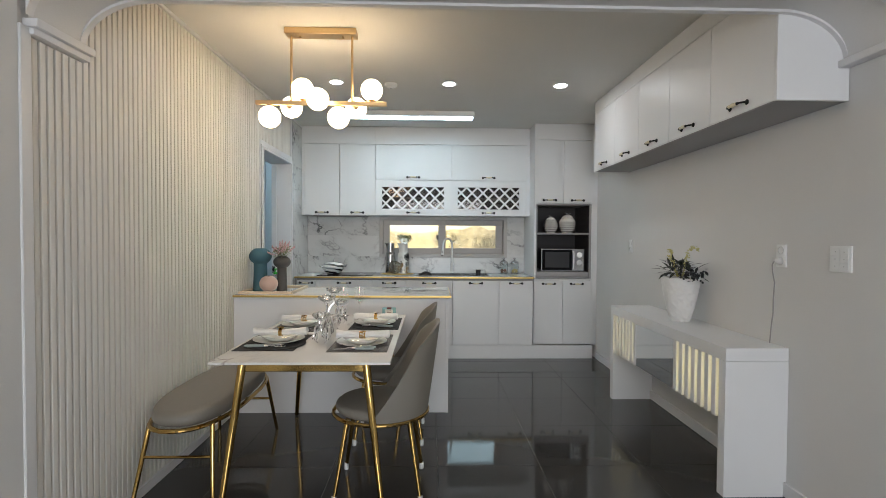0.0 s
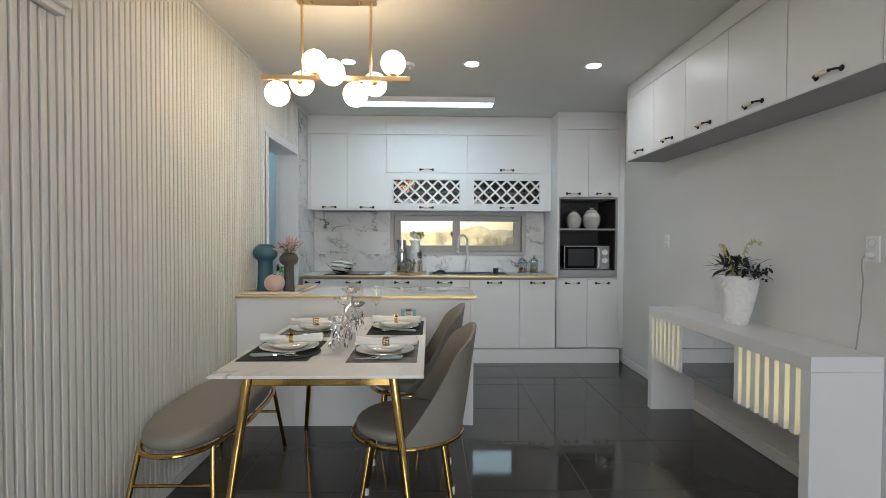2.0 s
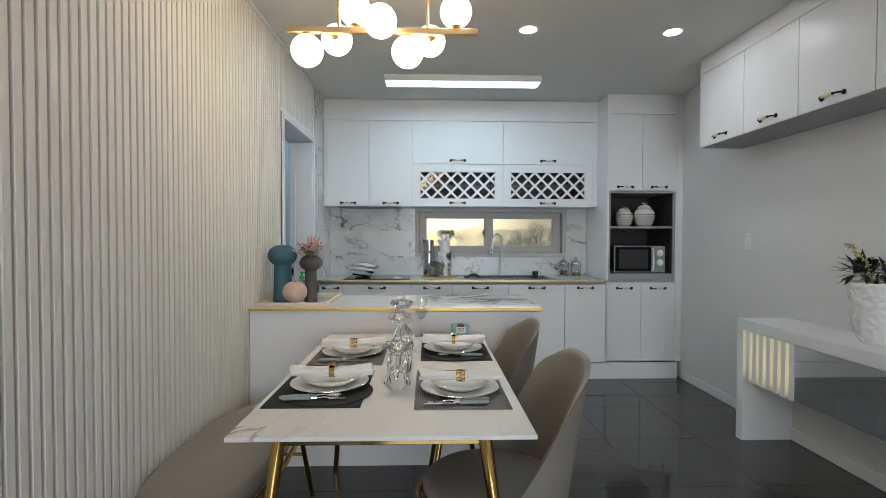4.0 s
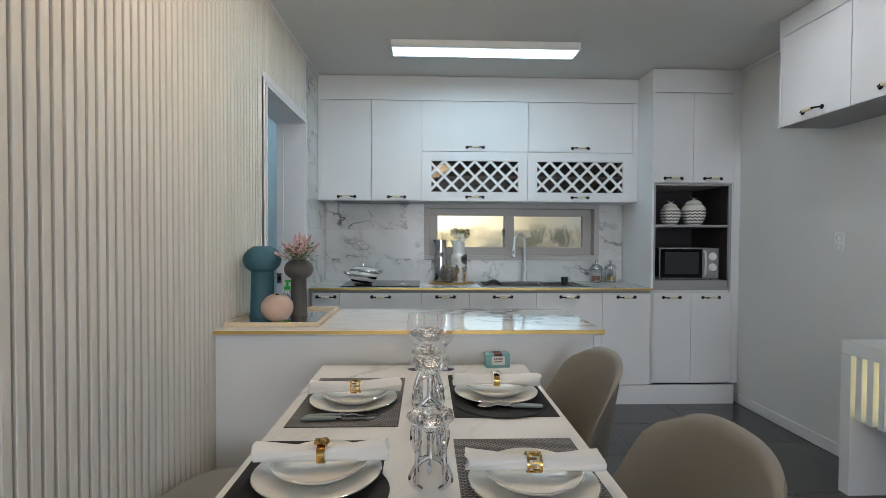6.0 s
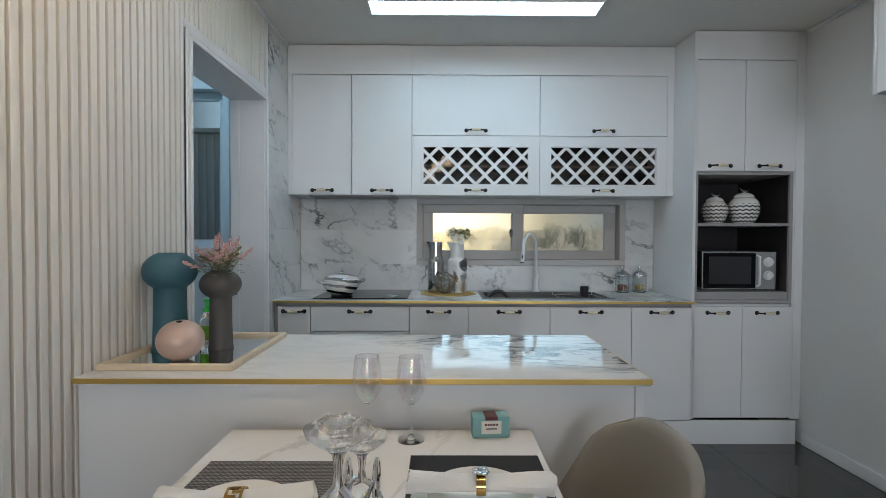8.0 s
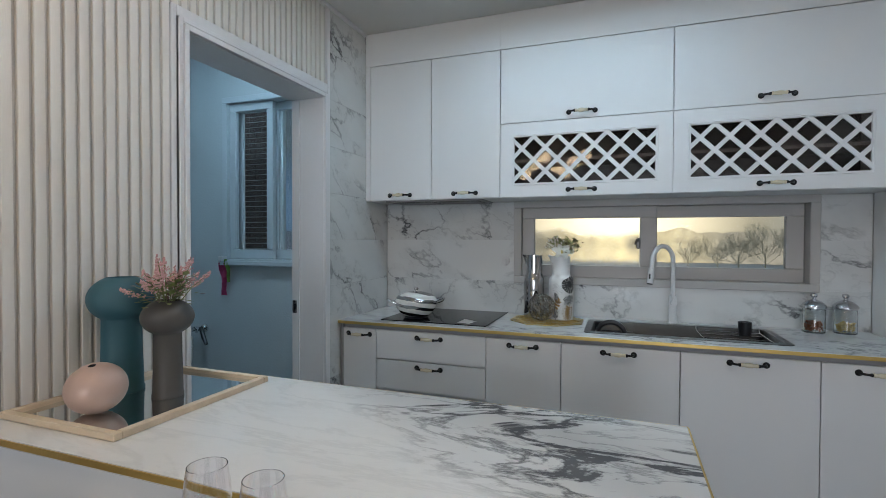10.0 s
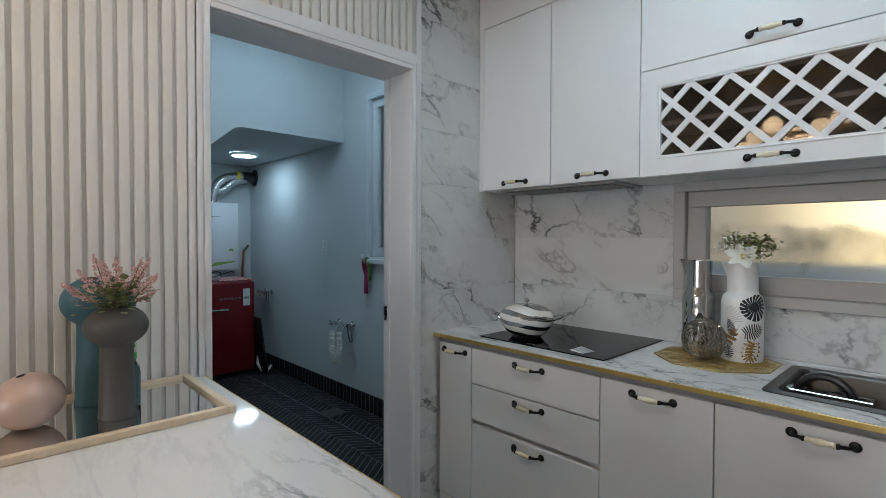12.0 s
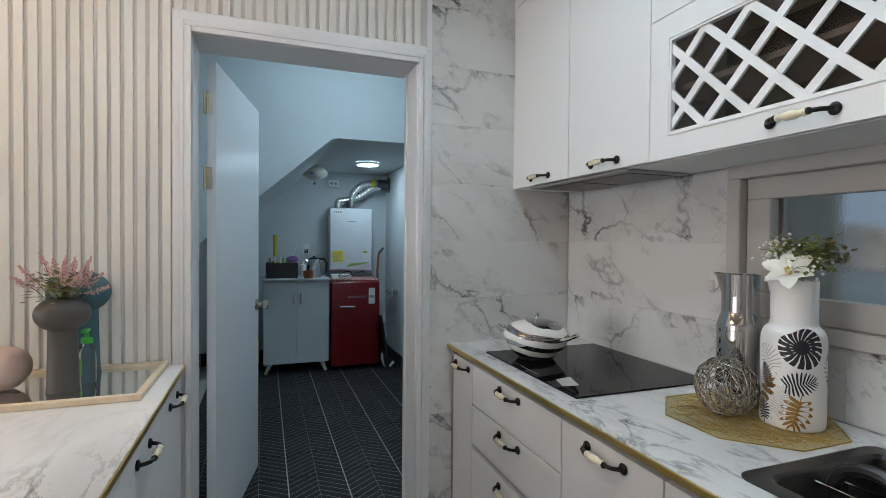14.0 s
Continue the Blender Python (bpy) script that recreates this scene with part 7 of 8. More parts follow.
def microwave():
    t = thing("microwave", "silver microwave oven with black glass door in a niche", "microwave", (1.479, 5.42, 0.9575))
    x, h = 0.241, 0.255
    part("case", bx(-x, x, 0.012, 0.34, 0.006, h, 0.004, 2), M["steel_lid"], t)
    part("fascia", bx(-x, x, 0.0, 0.0115, 0.008, h - 0.002, 0.003), M["steel_lid"], t)
    d = part("door", bx(-x + 0.012, x - 0.135, -0.004, -0.0005, 0.016, h - 0.012, 0.002), M["hobglass"], t, "black glass door")
    part("window", bx(-x + 0.045, x - 0.165, -0.0055, -0.0042, 0.045, h - 0.035, 0.0005), M["blackp"], d)
    bm = bmesh.new()
    tube(bm, [(x - 0.122, -0.001, 0.03), (x - 0.122, -0.022, 0.04), (x - 0.122, -0.026, 0.12), (x - 0.122, -0.022, h - 0.035), (x - 0.122, -0.001, h - 0.028)], 0.007, 10)
    part("door_handle", bm, M["white"], t)
    for z in (0.185, 0.10):
        bm = bmesh.new()
        q = Matrix.Translation((x - 0.052, -0.001, z)) @ pose(0, 0, 0, 90, 0, 0)
        lathe(bm, [(0.031, 0.0), (0.030, 0.004), (0.024, 0.006), (0.022, 0.02), (0.0, 0.021)], seg=30, m=q)
        box(bm, x - 0.054, x - 0.050, -0.0235, -0.021, z - 0.02, z + 0.02)
        part("dial", bm, M["white"], t, "round white dial")
    for sx in (-0.2, 0.2):
        for yy in (0.04, 0.3):
            bm = bmesh.new()
            lathe(bm, [(0, 0), (0.012, 0), (0.012, 0.0065), (0, 0.0065)], (sx, yy, 0), 12)
            part("foot", bm, M["blackp"], t)
    s = thing("niche_socket", "dark wall socket in the back of the niche", "socket", (1.24, 5.893, 1.24))
    part("cover", bx(-0.035, 0.035, -0.007, 0, -0.055, 0.055, 0.002), M["shade_board"], s)


microwave()


def splash_socket():
    t = thing("round_socket", "round silver pop-up socket on the marble splashback", "socket", (-0.665, 5.9195, 1.22))
    bm = bmesh.new()
    q = pose(0, 0, 0, 90, 0, 0)
    lathe(bm, [(0.026, 0.0), (0.025, 0.006), (0.0, 0.007)], seg=28, m=q)
    box(bm, -0.010, 0.010, -0.012, -0.003, -0.030, 0.008, 0.003)
    part("cover", bm, M["carcass"], t)


splash_socket()


def undercab_vent():
    t = thing("cooker_hood", "slim grey hood panel under the wall cabinet", "hood", (-1.04, 5.77, 1.5795))
    part("panel", bx(-0.30, 0.30, -0.135, 0.12, -0.008, -0.0005, 0.002), M["shade_board"], t)
    for i in range(2):
        part("filter", bx(-0.27 + 0.28 * i, -0.01 + 0.28 * i, -0.10, 0.10, -0.0105, -0.0085), M["steel"], t)


undercab_vent()


# ---- utility room ----
def open_door():
    t = thing("door_1", "white flush door standing open into the utility room", "door", (-1.668, 4.340, 0), 168.7, kind="structure")
    part("leaf", bx(0.004, 0.785, -0.036, 0.0, 0.06, 2.06, 0.002), M["doorwhite"], t)
    bm = bmesh.new()
    for s, y in ((1, 0.0), (-1, -0.036)):
        q = Matrix.Translation((0.725, y, 0.985)) @ pose(0, 0, 0, -90 * s, 0, 0)
        lathe(bm, [(0, 0), (0.032, 0), (0.031, 0.006), (0.013, 0.010), (0.011, 0.032), (0.022, 0.040), (0.027, 0.052), (0.024, 0.066), (0.010, 0.072), (0, 0.073)], seg=26, m=q)
    part("door_knob", bm, M["brass_knob"], t, "polished steel door knob")
    for z in (0.22, 1.59, 1.895):
        bm = bmesh.new()
        tube(bm, [(0.0, 0.006, z - 0.047), (0.0, 0.006, z + 0.047)], 0.006, 10)
        box(bm, 0.0, 0.03, 0.0005, 0.0025, z - 0.045, z + 0.045)
        box(bm, 0.001, 0.0035, -0.022, 0.004, z - 0.045, z + 0.045)
        part("hinge", bm, M["brass_knob"], t, "steel hinge")
    s = thing("strike_plate", "small steel strike plate on the door jamb", "strike plate", (-1.64, 5.1635, 0.985))
    part("plate", bx(-0.018, 0.018, -0.002, 0, -0.035, 0.035, 0.0005), M["steel"], s)
    part("slot", bx(-0.008, 0.008, -0.0028, -0.0021, -0.016, 0.016), M["blackp"], s)


M["doorwhite"] = mat("door_enamel", (0.70, 0.72, 0.74), 0.35, var=0.03)
M["brass_knob"] = mat("polished_knob", (0.66, 0.60, 0.48), 0.12, 1.0, var=0.05, bump=0.0)
M["boiler"] = mat("boiler_enamel", (0.72, 0.74, 0.76), 0.35, var=0.02)
M["label_yellow"] = mat("yellow_label", (0.78, 0.66, 0.03), 0.5, var=0.1)
M["label_green"] = mat("green_label", (0.25, 0.45, 0.10), 0.5)
M["red"] = mat("red_enamel", (0.17, 0.007, 0.010), 0.25, var=0.05, bump=0.0)
M["foil"] = mat("duct_foil", (0.55, 0.55, 0.55), 0.25, 1.0, var=0.2, scale=30, bump=0.5, bscale=120)
M["yellowp"] = mat("yellow_plastic", (0.62, 0.52, 0.03), 0.45)
M["rust"] = mat("terracotta_plastic", (0.33, 0.11, 0.04), 0.5)
M["grey_cab"] = mat("grey_cabinet_board", (0.50, 0.53, 0.54), 0.5, var=0.03)
M["hose"] = mat("pale_hose", (0.74, 0.75, 0.70), 0.45)
M["purple"] = mat("purple_cloth", (0.25, 0.15, 0.40), 0.8)
open_door()


def boiler():
    t = thing("wall_boiler", "white wall-hung gas boiler with yellow label", "boiler", (UX, 5.44, 1.02))
    part("case", bx(0.0, 0.205, -0.225, 0.225, 0, 0.665, 0.008, 3), M["boiler"], t)
    part("yellow_label", bx(0.2052, 0.2062, -0.20, -0.085, 0.085, 0.21), M["label_yellow"], t, "yellow notice sticker")
    bm = bmesh.new()
    for i in range(5):
        box(bm, 0.2063, 0.2066, -0.19, -0.10 - 0.01 * (i % 3), 0.10 + 0.02 * i, 0.108 + 0.02 * i)
    part("notice_print", bm, M["shade_board"], t)
    part("energy_label", bx(0.2052, 0.2062, 0.12, 0.185, 0.10, 0.22), M["linen"], t, "white energy label")
    bm = bmesh.new()
    q = Matrix.Translation((0.2066, 0.152, 0.185)) @ pose(0, 0, 0, 90, 0, 90)
    prism(bm, [(0.026 * math.cos(math.pi * k / 12), 0.026 * math.sin(math.pi * k / 12)) for k in range(13)], 0, 0.0005)
    bm.transform(q)
    part("energy_mark", bm, M["label_green"], t)
    part("top_label", bx(0.2052, 0.2062, -0.20, -0.10, 0.605, 0.645), M["linen"], t)
    bm = bmesh.new()
    for i in range(4):
        box(bm, 0.2063, 0.2066, -0.19 + 0.023 * i, -0.174 + 0.023 * i, 0.614, 0.636)
    part("top_print", bm, M["shade_board"], t)
    part("name_bar", bx(0.2052, 0.2060, -0.04, 0.05, 0.52, 0.528), M["shade_board"], t)
    part("swoosh", prism(bmesh.new(), [(-0.06, 0.03), (0.19, 0.075), (0.19, 0.085), (0.0, 0.075)], 0.2052, 0.206, "x"), M["label_green"], t)
    # flue and supply ducts
    d = thing("flue_duct", "shiny foil flue ducts bending from the boiler to the wall", "duct", (UX, 5.44, 1.686))

    def bellows(path, r):
        bm = bmesh.new()
        pts = [Vector(p) for p in path]
        fine = []
        for i in range(len(pts) - 1):
            p0, p1, p2, p3 = pts[max(0, i - 1)], pts[i], pts[i + 1], pts[min(len(pts) - 1, i + 2)]
            for k in range(10):
                f = k / 10
                fine.append(0.5 * ((2 * p1) + (p2 - p0) * f + (2 * p0 - 5 * p1 + 4 * p2 - p3) * f * f + (3 * p1 - p0 - 3 * p2 + p3) * f ** 3))
        fine.append(pts[-1])
        tube(bm, fine, [r * (1 + 0.045 * (i % 2)) for i in range(len(fine))], 16)
        return bm

    part("flue", bellows([(0.12, 0.0, 0), (0.12, 0.01, 0.09), (0.12, 0.06, 0.20), (0.12, 0.16, 0.265), (0.12, 0.30, 0.285), (0.12, 0.41, 0.285)], 0.042), M["foil"], d)
    part("supply", bellows([(0.10, -0.13, 0), (0.10, -0.12, 0.07), (0.10, -0.05, 0.09), (0.11, 0.10, 0.13), (0.12, 0.22, 0.22), (0.12, 0.33, 0.25)], 0.040), M["foil"], d)
    bm = bmesh.new()
    lathe(bm, [(0, 0), (0.085, 0), (0.085, 0.008), (0.055, 0.012), (0.055, 0.13), (0, 0.13)], seg=26, m=Matrix.Translation((0.12, 0.429, 0.28)) @ pose(0, 0, 0, 90, 0, 0))
    part("wall_collar", bm, M["black_metal"], d, "dark wall collar")
    bm = bmesh.new()
    lathe(bm, [(0.0475, 0.0), (0.0475, 0.035)], seg=20, m=Matrix.Translation((0.12, 0.27, 0.284)) @ pose(0, 0, 0, 90, 0, 0))
    part("tape", bm, M["label_yellow"], d, "yellow tape")


M["black_metal"] = mat("dark_steel", (0.10, 0.10, 0.10), 0.3, 1.0)
boiler()


def fridge():
    t = thing("small_fridge", "small red retro fridge with rounded edges", "fridge", (-4.70, 5.425, UZ))
    w = 0.245
    part("cabinet_body", bx(-0.22, 0.235, -w, w, 0.02, 0.895, 0.03, 4), M["red"], t)
    d = part("door", bx(0.238, 0.30, -w, w, 0.035, 0.89, 0.026, 4), M["red"], t, "red rounded door")
    bm = bmesh.new()
    tube(bm, [(0.30, -0.17, 0.64), (0.335, -0.16, 0.64), (0.34, -0.09, 0.64), (0.335, -0.02, 0.64), (0.30, -0.01, 0.64)], 0.010, 10)
    part("door_handle", bm, M["chrome"], d, "chrome bar handle")
    bm = bmesh.new()
    for i in range(6):
        y = -0.07 + 0.034 * i
        lathe(bm, [(0.007, 0), (0.0105, 0), (0.0105, 0.001), (0.007, 0.001)], seg=14, m=Matrix.Translation((0.3005, y, 0.735)) @ pose(0, 0, 0, 0, 90, 0))
    part("badge", bm, M["chrome"], d, "row of small silver badge marks")
    part("energy_label", bx(0.3002, 0.3008, 0.13, 0.195, 0.66, 0.82, 0.0), M["linen"], d, "white energy label")
    part("label_bar", bx(0.3009, 0.3012, 0.137, 0.188, 0.72, 0.745), M["shade_board"], d)
    for yy in (-0.2, 0.2):
        for xx in (-0.18, 0.2):
            bm = bmesh.new()
            lathe(bm, [(0, 0), (0.018, 0), (0.018, 0.021), (0, 0.021)], (xx, yy, 0), 12)
            part("foot", bm, M["blackp"], t)
    # checked cloth over its top
    m = mat("red_check_cloth", (0.55, 0.08, 0.09), 0.9)
    n, l = m.node_tree.nodes, m.node_tree.links
    ck = n.new("ShaderNodeTexChecker")
    ck.inputs["Scale"].default_value = 42
    ck.inputs["Color1"].default_value, ck.inputs["Color2"].default_value = (0.48, 0.03, 0.05, 1), (0.62, 0.42, 0.42, 1)
    geo = n.new("ShaderNodeNewGeometry")
    l.new(geo.outputs["Position"], ck.inputs["Vector"])
    l.new(ck.outputs["Color"], n["Principled BSDF"].inputs["Base Color"])
    bm = bmesh.new()
    box(bm, -0.2, 0.24, -w - 0.006, w + 0.02, 0.8955, 0.9005, 0.002)
    box(bm, -0.2, 0.22, -w - 0.008, -w - 0.003, 0.55, 0.898, 0.001)
    box(bm, -0.2, 0.16, w + 0.014, w + 0.020, 0.66, 0.898, 0.001)
    solo("check_cloth", bm, m, "red and white checked cloth over the fridge", "cloth", (-4.70, 5.425, UZ))
    # box and cable lying on top
    r = thing("router_box", "white flat box with a black cable on the fridge", "box", (-4.66, 5.33, UZ + 0.9012))
    part("case", bx(-0.09, 0.09, -0.12, 0.08, 0, 0.045, 0.008, 2), M["white"], r)
    bm = bmesh.new()
    pts = [(0.10, 0.10 * math.cos(a) - 0.02 + 0.02 * a, 0.05 + 0.028 * math.sin(a * 1.3)) for a in (0.5 * k for k in range(15))]
    tube(bm, pts, 0.004, 6)
    part("wire", bm, M["blackp"], r)


fridge()


def low_cabinet():
    t = thing("utility_cabinet", "pale grey two-door cabinet on splayed legs", "cabinet", (-4.65, 4.855, UZ))
    w, h = 0.305, 0.905
    part("body", bx(-0.22, 0.228, -w, w, 0.10, h, 0.003), M["grey_cab"], t)
    part("top", bx(-0.225, 0.255, -w - 0.006, w + 0.006, h + 0.001, h + 0.019, 0.003), M["grey_cab"], t)
    for s in (-1, 1):
        y0, y1 = (-w + 0.002, -0.0015) if s < 0 else (0.0015, w - 0.002)
        d = part("door", bx(0.2285, 0.246, y0, y1, 0.105, h - 0.006, 0.002), M["grey_cab"], t)
        part("pull", bx(0.2465, 0.258, s * 0.035 - 0.006, s * 0.035 + 0.006, 0.68, 0.79, 0.003), M["steel_lid"], d, "small grey pull")
        for xx in (-0.15, 0.17):
            bm = bmesh.new()
            tube(bm, [(xx, s * 0.24, 0.10), (xx + 0.01, s * 0.285, 0.0)], [0.025, 0.014], 10)
            part("leg", bm, M["white"], t)


low_cabinet()


def cabinet_clutter():
    z = UZ + 0.9245
    t = thing("black_crate", "black crate full of bottles and jars on a cabinet", "crate", (-4.62, 4.72, z))
    for b in ((-0.11, 0.11, -0.15, -0.142), (-0.11, 0.11, 0.142, 0.15), (-0.11, -0.102, -0.142, 0.142), (0.102, 0.11, -0.142, 0.142)):
        part("crate_wall", bx(*b, 0.0062, 0.15, 0.001), M["blackp"], t)
    part("crate_floor", bx(-0.11, 0.11, -0.15, 0.15, 0, 0.006), M["blackp"], t)
    rnd = random.Random(12)
    ms = (M["olive_leaf"], M["rust"], M["yellowp"], M["white"], M["label_green"])
    for i in range(8):
        b = bmesh.new()
        r = rnd.uniform(0.018, 0.026)
        h = rnd.uniform(0.15, 0.21)
        x, y = -0.06 + 0.11 * (i % 2), -0.11 + 0.032 * i
        lathe(b, [(0, 0), (r, 0), (r, h * 0.65), (r * 0.5, h * 0.8), (r * 0.5, h), (0, h)], seg=14)
        solo("small_bottle", b, ms[i % 5], "small bottle standing in a black crate", "bottle", (-4.62 + x, 4.72 + y, z + 0.0065), group="crate bottles")
    b = thing("yellow_brush", "yellow-handled brush standing upright in a crate", "brush", (-4.72, 4.66, z + 0.0065))
    part("handle", tube(bmesh.new(), [(0, 0, 0.20), (0, 0, 0.42)], 0.018, 12), M["yellowp"], b)
    part("shaft", tube(bmesh.new(), [(0, 0, 0.0), (0, 0, 0.20)], 0.010, 10), M["white"], b)
    bm = ball(bmesh.new(), (0, 0, 0.035), 0.05, 0.8, 1.2, 0.7, seg=12)
    solo("purple_cloth", bm, M["purple"], "crumpled purple cloth on the crate", "cloth", (-4.57, 4.82, z + 0.15))
    k = thing("electric_kettle", "brushed steel kettle with black handle", "kettle", (-4.58, 5.03, z))
    bm = bmesh.new()
    lathe(bm, [(0, 0.0), (0.075, 0.0), (0.078, 0.02), (0.070, 0.12), (0.060, 0.175), (0.052, 0.185), (0, 0.19)], seg=28)
    tube(bm, [(0, -0.055, 0.15), (0, -0.085, 0.175)], [0.018, 0.010], 10)
    part("jug", bm, M["steel_lid"], k)
    bm = bmesh.new()
    lathe(bm, [(0.05, 0.1855), (0.045, 0.198), (0.012, 0.203), (0.010, 0.215), (0, 0.216)], seg=20)
    part("lid", bm, M["blackp"], k)
    part("grip", tube(bmesh.new(), [(0, 0.05, 0.185), (0, 0.10, 0.185), (0, 0.125, 0.14), (0, 0.12, 0.07), (0, 0.112, 0.03)], [0.012, 0.013, 0.012, 0.011, 0.009], 10), M["blackp"], k, "black handle")
    c = thing("terracotta_tub", "small terracotta-coloured tub with a spoon", "tub", (-4.46, 4.965, z))
    bm = bmesh.new()
    lathe(bm, [(0, 0), (0.044, 0), (0.05, 0.075), (0.046, 0.075), (0.04, 0.006), (0, 0.006)], seg=22)
    part("tub", bm, M["rust"], c)
    part("spoon", tube(bmesh.new(), [(0, 0, 0.01), (0.01, 0.07, 0.12)], 0.004, 6), M["white"], c)
    bm = bmesh.new()
    lathe(bm, [(0, 0), (0.03, 0), (0.03, 0.12), (0.012, 0.13), (0.012, 0.15), (0, 0.15)], seg=16)
    solo("white_bottle", bm, M["white"], "white plastic bottle on the cabinet", "bottle", (-4.74, 4.93, z))
    s = thing("wall_socket", "white socket with plugs and a looped cord on the utility wall", "socket", (UX, 4.985, 1.24), 90, "wall sockets")
    part("cover", bx(-0.035, 0.035, -0.008, 0, -0.055, 0.055, 0.002), M["white"], s)
    part("plug", bx(-0.02, 0.02, -0.045, -0.0085, -0.04, 0.0, 0.005), M["blackp"], s)
    part("wire", tube(bmesh.new(), [(0, -0.045, -0.02), (-0.03, -0.06, 0.03), (-0.11, -0.05, 0.02), (-0.15, -0.04, -0.08), (-0.17, -0.04, -0.20)], 0.004, 6), M["white"], s)


cabinet_clutter()


def utility_fittings():
    t = thing("utility_lamp", "round flat ceiling lamp, lit, under the stair soffit", "ceiling lamp", (-4.22, 5.50, 2.0945))
    bm = bmesh.new()
    lathe(bm, [(0.118, 0), (0.122, -0.012), (0.112, -0.022), (0.098, -0.022)], seg=36)
    part("rim", bm, M["white"], t)
    bm = bmesh.new()
    lathe(bm, [(0.0, -0.026), (0.06, -0.0255), (0.098, -0.0215), (0.098, 0)], seg=36)
    part("lens", bm, M["utlamp"], t, "glowing lens")
    t = thing("utility_ceiling_lamp", "round flat ceiling lamp, lit, by the utility window", "ceiling lamp", (-2.35, 5.1, 2.8995))
    bm = bmesh.new()
    lathe(bm, [(0.158, 0), (0.162, -0.02), (0.150, -0.034), (0.14, -0.034)], seg=36)
    part("rim", bm, M["white"], t)
    bm = bmesh.new()
    lathe(bm, [(0.0, -0.04), (0.08, -0.039), (0.14, -0.0335), (0.14, 0)], seg=36)
    part("lens", bm, M["utlamp"], t, "glowing lens")
    e = thing("fire_extinguisher", "cream round automatic fire extinguisher hanging from the soffit", "extinguisher", (-4.45, 5.02, 2.0))
    part("body", ball(bmesh.new(), (0, 0, 0), 0.125, 1, 1, 0.55, seg=28), M["extcream"], e)
    bm = bmesh.new()
    lathe(bm, [(0, -0.115), (0.014, -0.112), (0.02, -0.10), (0.012, -0.085), (0.016, -0.066), (0, -0.06)], seg=14)
    part("nozzle", bm, M["steel_lid"], e, "steel sprinkler nozzle")
    part("hook", tube(bmesh.new(), [(0, 0, 0.066), (0, 0.01, 0.088)], 0.010, 8), M["steel_lid"], e)
    part("badge", bx(0.110, 0.119, -0.05, -0.01, -0.025, -0.005), M["blue"], e, "small blue badge")
    g = thing("gas_detector", "small white gas alarm on the end wall", "detector", (UX, 5.275, 1.965))
    part("case", bx(0, 0.03, -0.06, 0.06, -0.04, 0.04, 0.008, 2), M["white"], g)
    bm = bmesh.new()
    for y in (-0.025, 0.02):
        lathe(bm, [(0.016, 0), (0.014, 0.003), (0, 0.0035)], seg=14, m=Matrix.Translation((0.030, y, 0.0)) @ pose(0, 0, 0, 0, 90, 0))
    part("sensor", bm, M["shade_board"], g)
    s = thing("wall_socket", "white double wall socket on the utility wall", "socket", (-3.44, UY1, 1.262), 0, "wall sockets")
    part("cover", bx(-0.038, 0.038, -0.009, 0, -0.06, 0.06, 0.003), M["white"], s)
    for z in (-0.028, 0.028):
        bm = bmesh.new()
        lathe(bm, [(0.021, 0), (0.019, 0.003), (0.016, -0.003), (0, -0.003)], seg=20, m=Matrix.Translation((0, -0.009, z)) @ pose(0, 0, 0, 90, 0, 0))
        part("socket", bm, M["shade_board"], s)

    def tap(x, y, z, hose):
        f = thing("washer_tap", "chrome twin wall tap with a coiled pale hose" if hose else "chrome wall tap behind the fridge", "tap", (x, y, z))
        for dx in (-0.075, 0.075):
            bm = bmesh.new()
            q = Matrix.Translation((dx, 0, 0)) @ pose(0, 0, 0, 90, 0, 0)
            lathe(bm, [(0.028, 0), (0.026, 0.008), (0.012, 0.011), (0.012, 0.05), (0.016, 0.052), (0.016, 0.075), (0, 0.077)], seg=18, m=q)
            for a in range(4):
                g0 = math.pi / 2 * a + 0.4
                tube(bm, [(dx, -0.072, 0.0), (dx + 0.022 * math.cos(g0), -0.082, 0.022 * math.sin(g0))], [0.005, 0.007], 8)
            part("valve", bm, M["chrome"], f)
        bm = bmesh.new()
        tube(bm, [(-0.075, -0.045, 0.0), (0.075, -0.045, 0.0)], 0.012, 12)
        tube(bm, [(0.0, -0.045, 0.0), (0.0, -0.075, -0.01), (0.0, -0.09, -0.04)], 0.011, 12)
        part("body", bm, M["chrome"], f)
        bm = bmesh.new()
        tube(bm, [(0.09, -0.05, 0.01), (0.13, -0.07, -0.05), (0.16, -0.08, -0.09)], [0.013, 0.014, 0.010], 12)
        part("spout", bm, M["black_metal"], f)
        if hose:
            bm = bmesh.new()
            pts, rs = [], []
            for k in range(90):
                u = k / 89
                a = math.pi * u
                pts.append((-0.01 + 0.046 * math.cos(math.pi - a), -0.085, -0.05 - 0.20 * math.sin(a) ** 0.6))
                rs.append(0.013 + 0.008 * (k % 2))
            tube(bm, pts, rs, 12)
            part("hose", bm, M["hose"], f, "pale ribbed hose")
        return f

    tap(-3.10, UY1, 0.665, True).scale = (1.25, 1.15, 1.15)
    tap(-4.55, UY1, 0.80, False)
    bm = bx(-0.33, 0.33, -0.012, 0.012, 0, 0.55, 0.003)
    bm.transform(pose(0, 0, 0.004, 8, 0, 0))
    solo("folded_rack", bm, M["blackp"], "black folded board leaning between fridge and wall", "board", (-4.60, 5.735, UZ))
    d = thing("drain_hose", "grey drain hose curling to the floor by the fridge", "hose", (-4.42, 5.72, UZ))
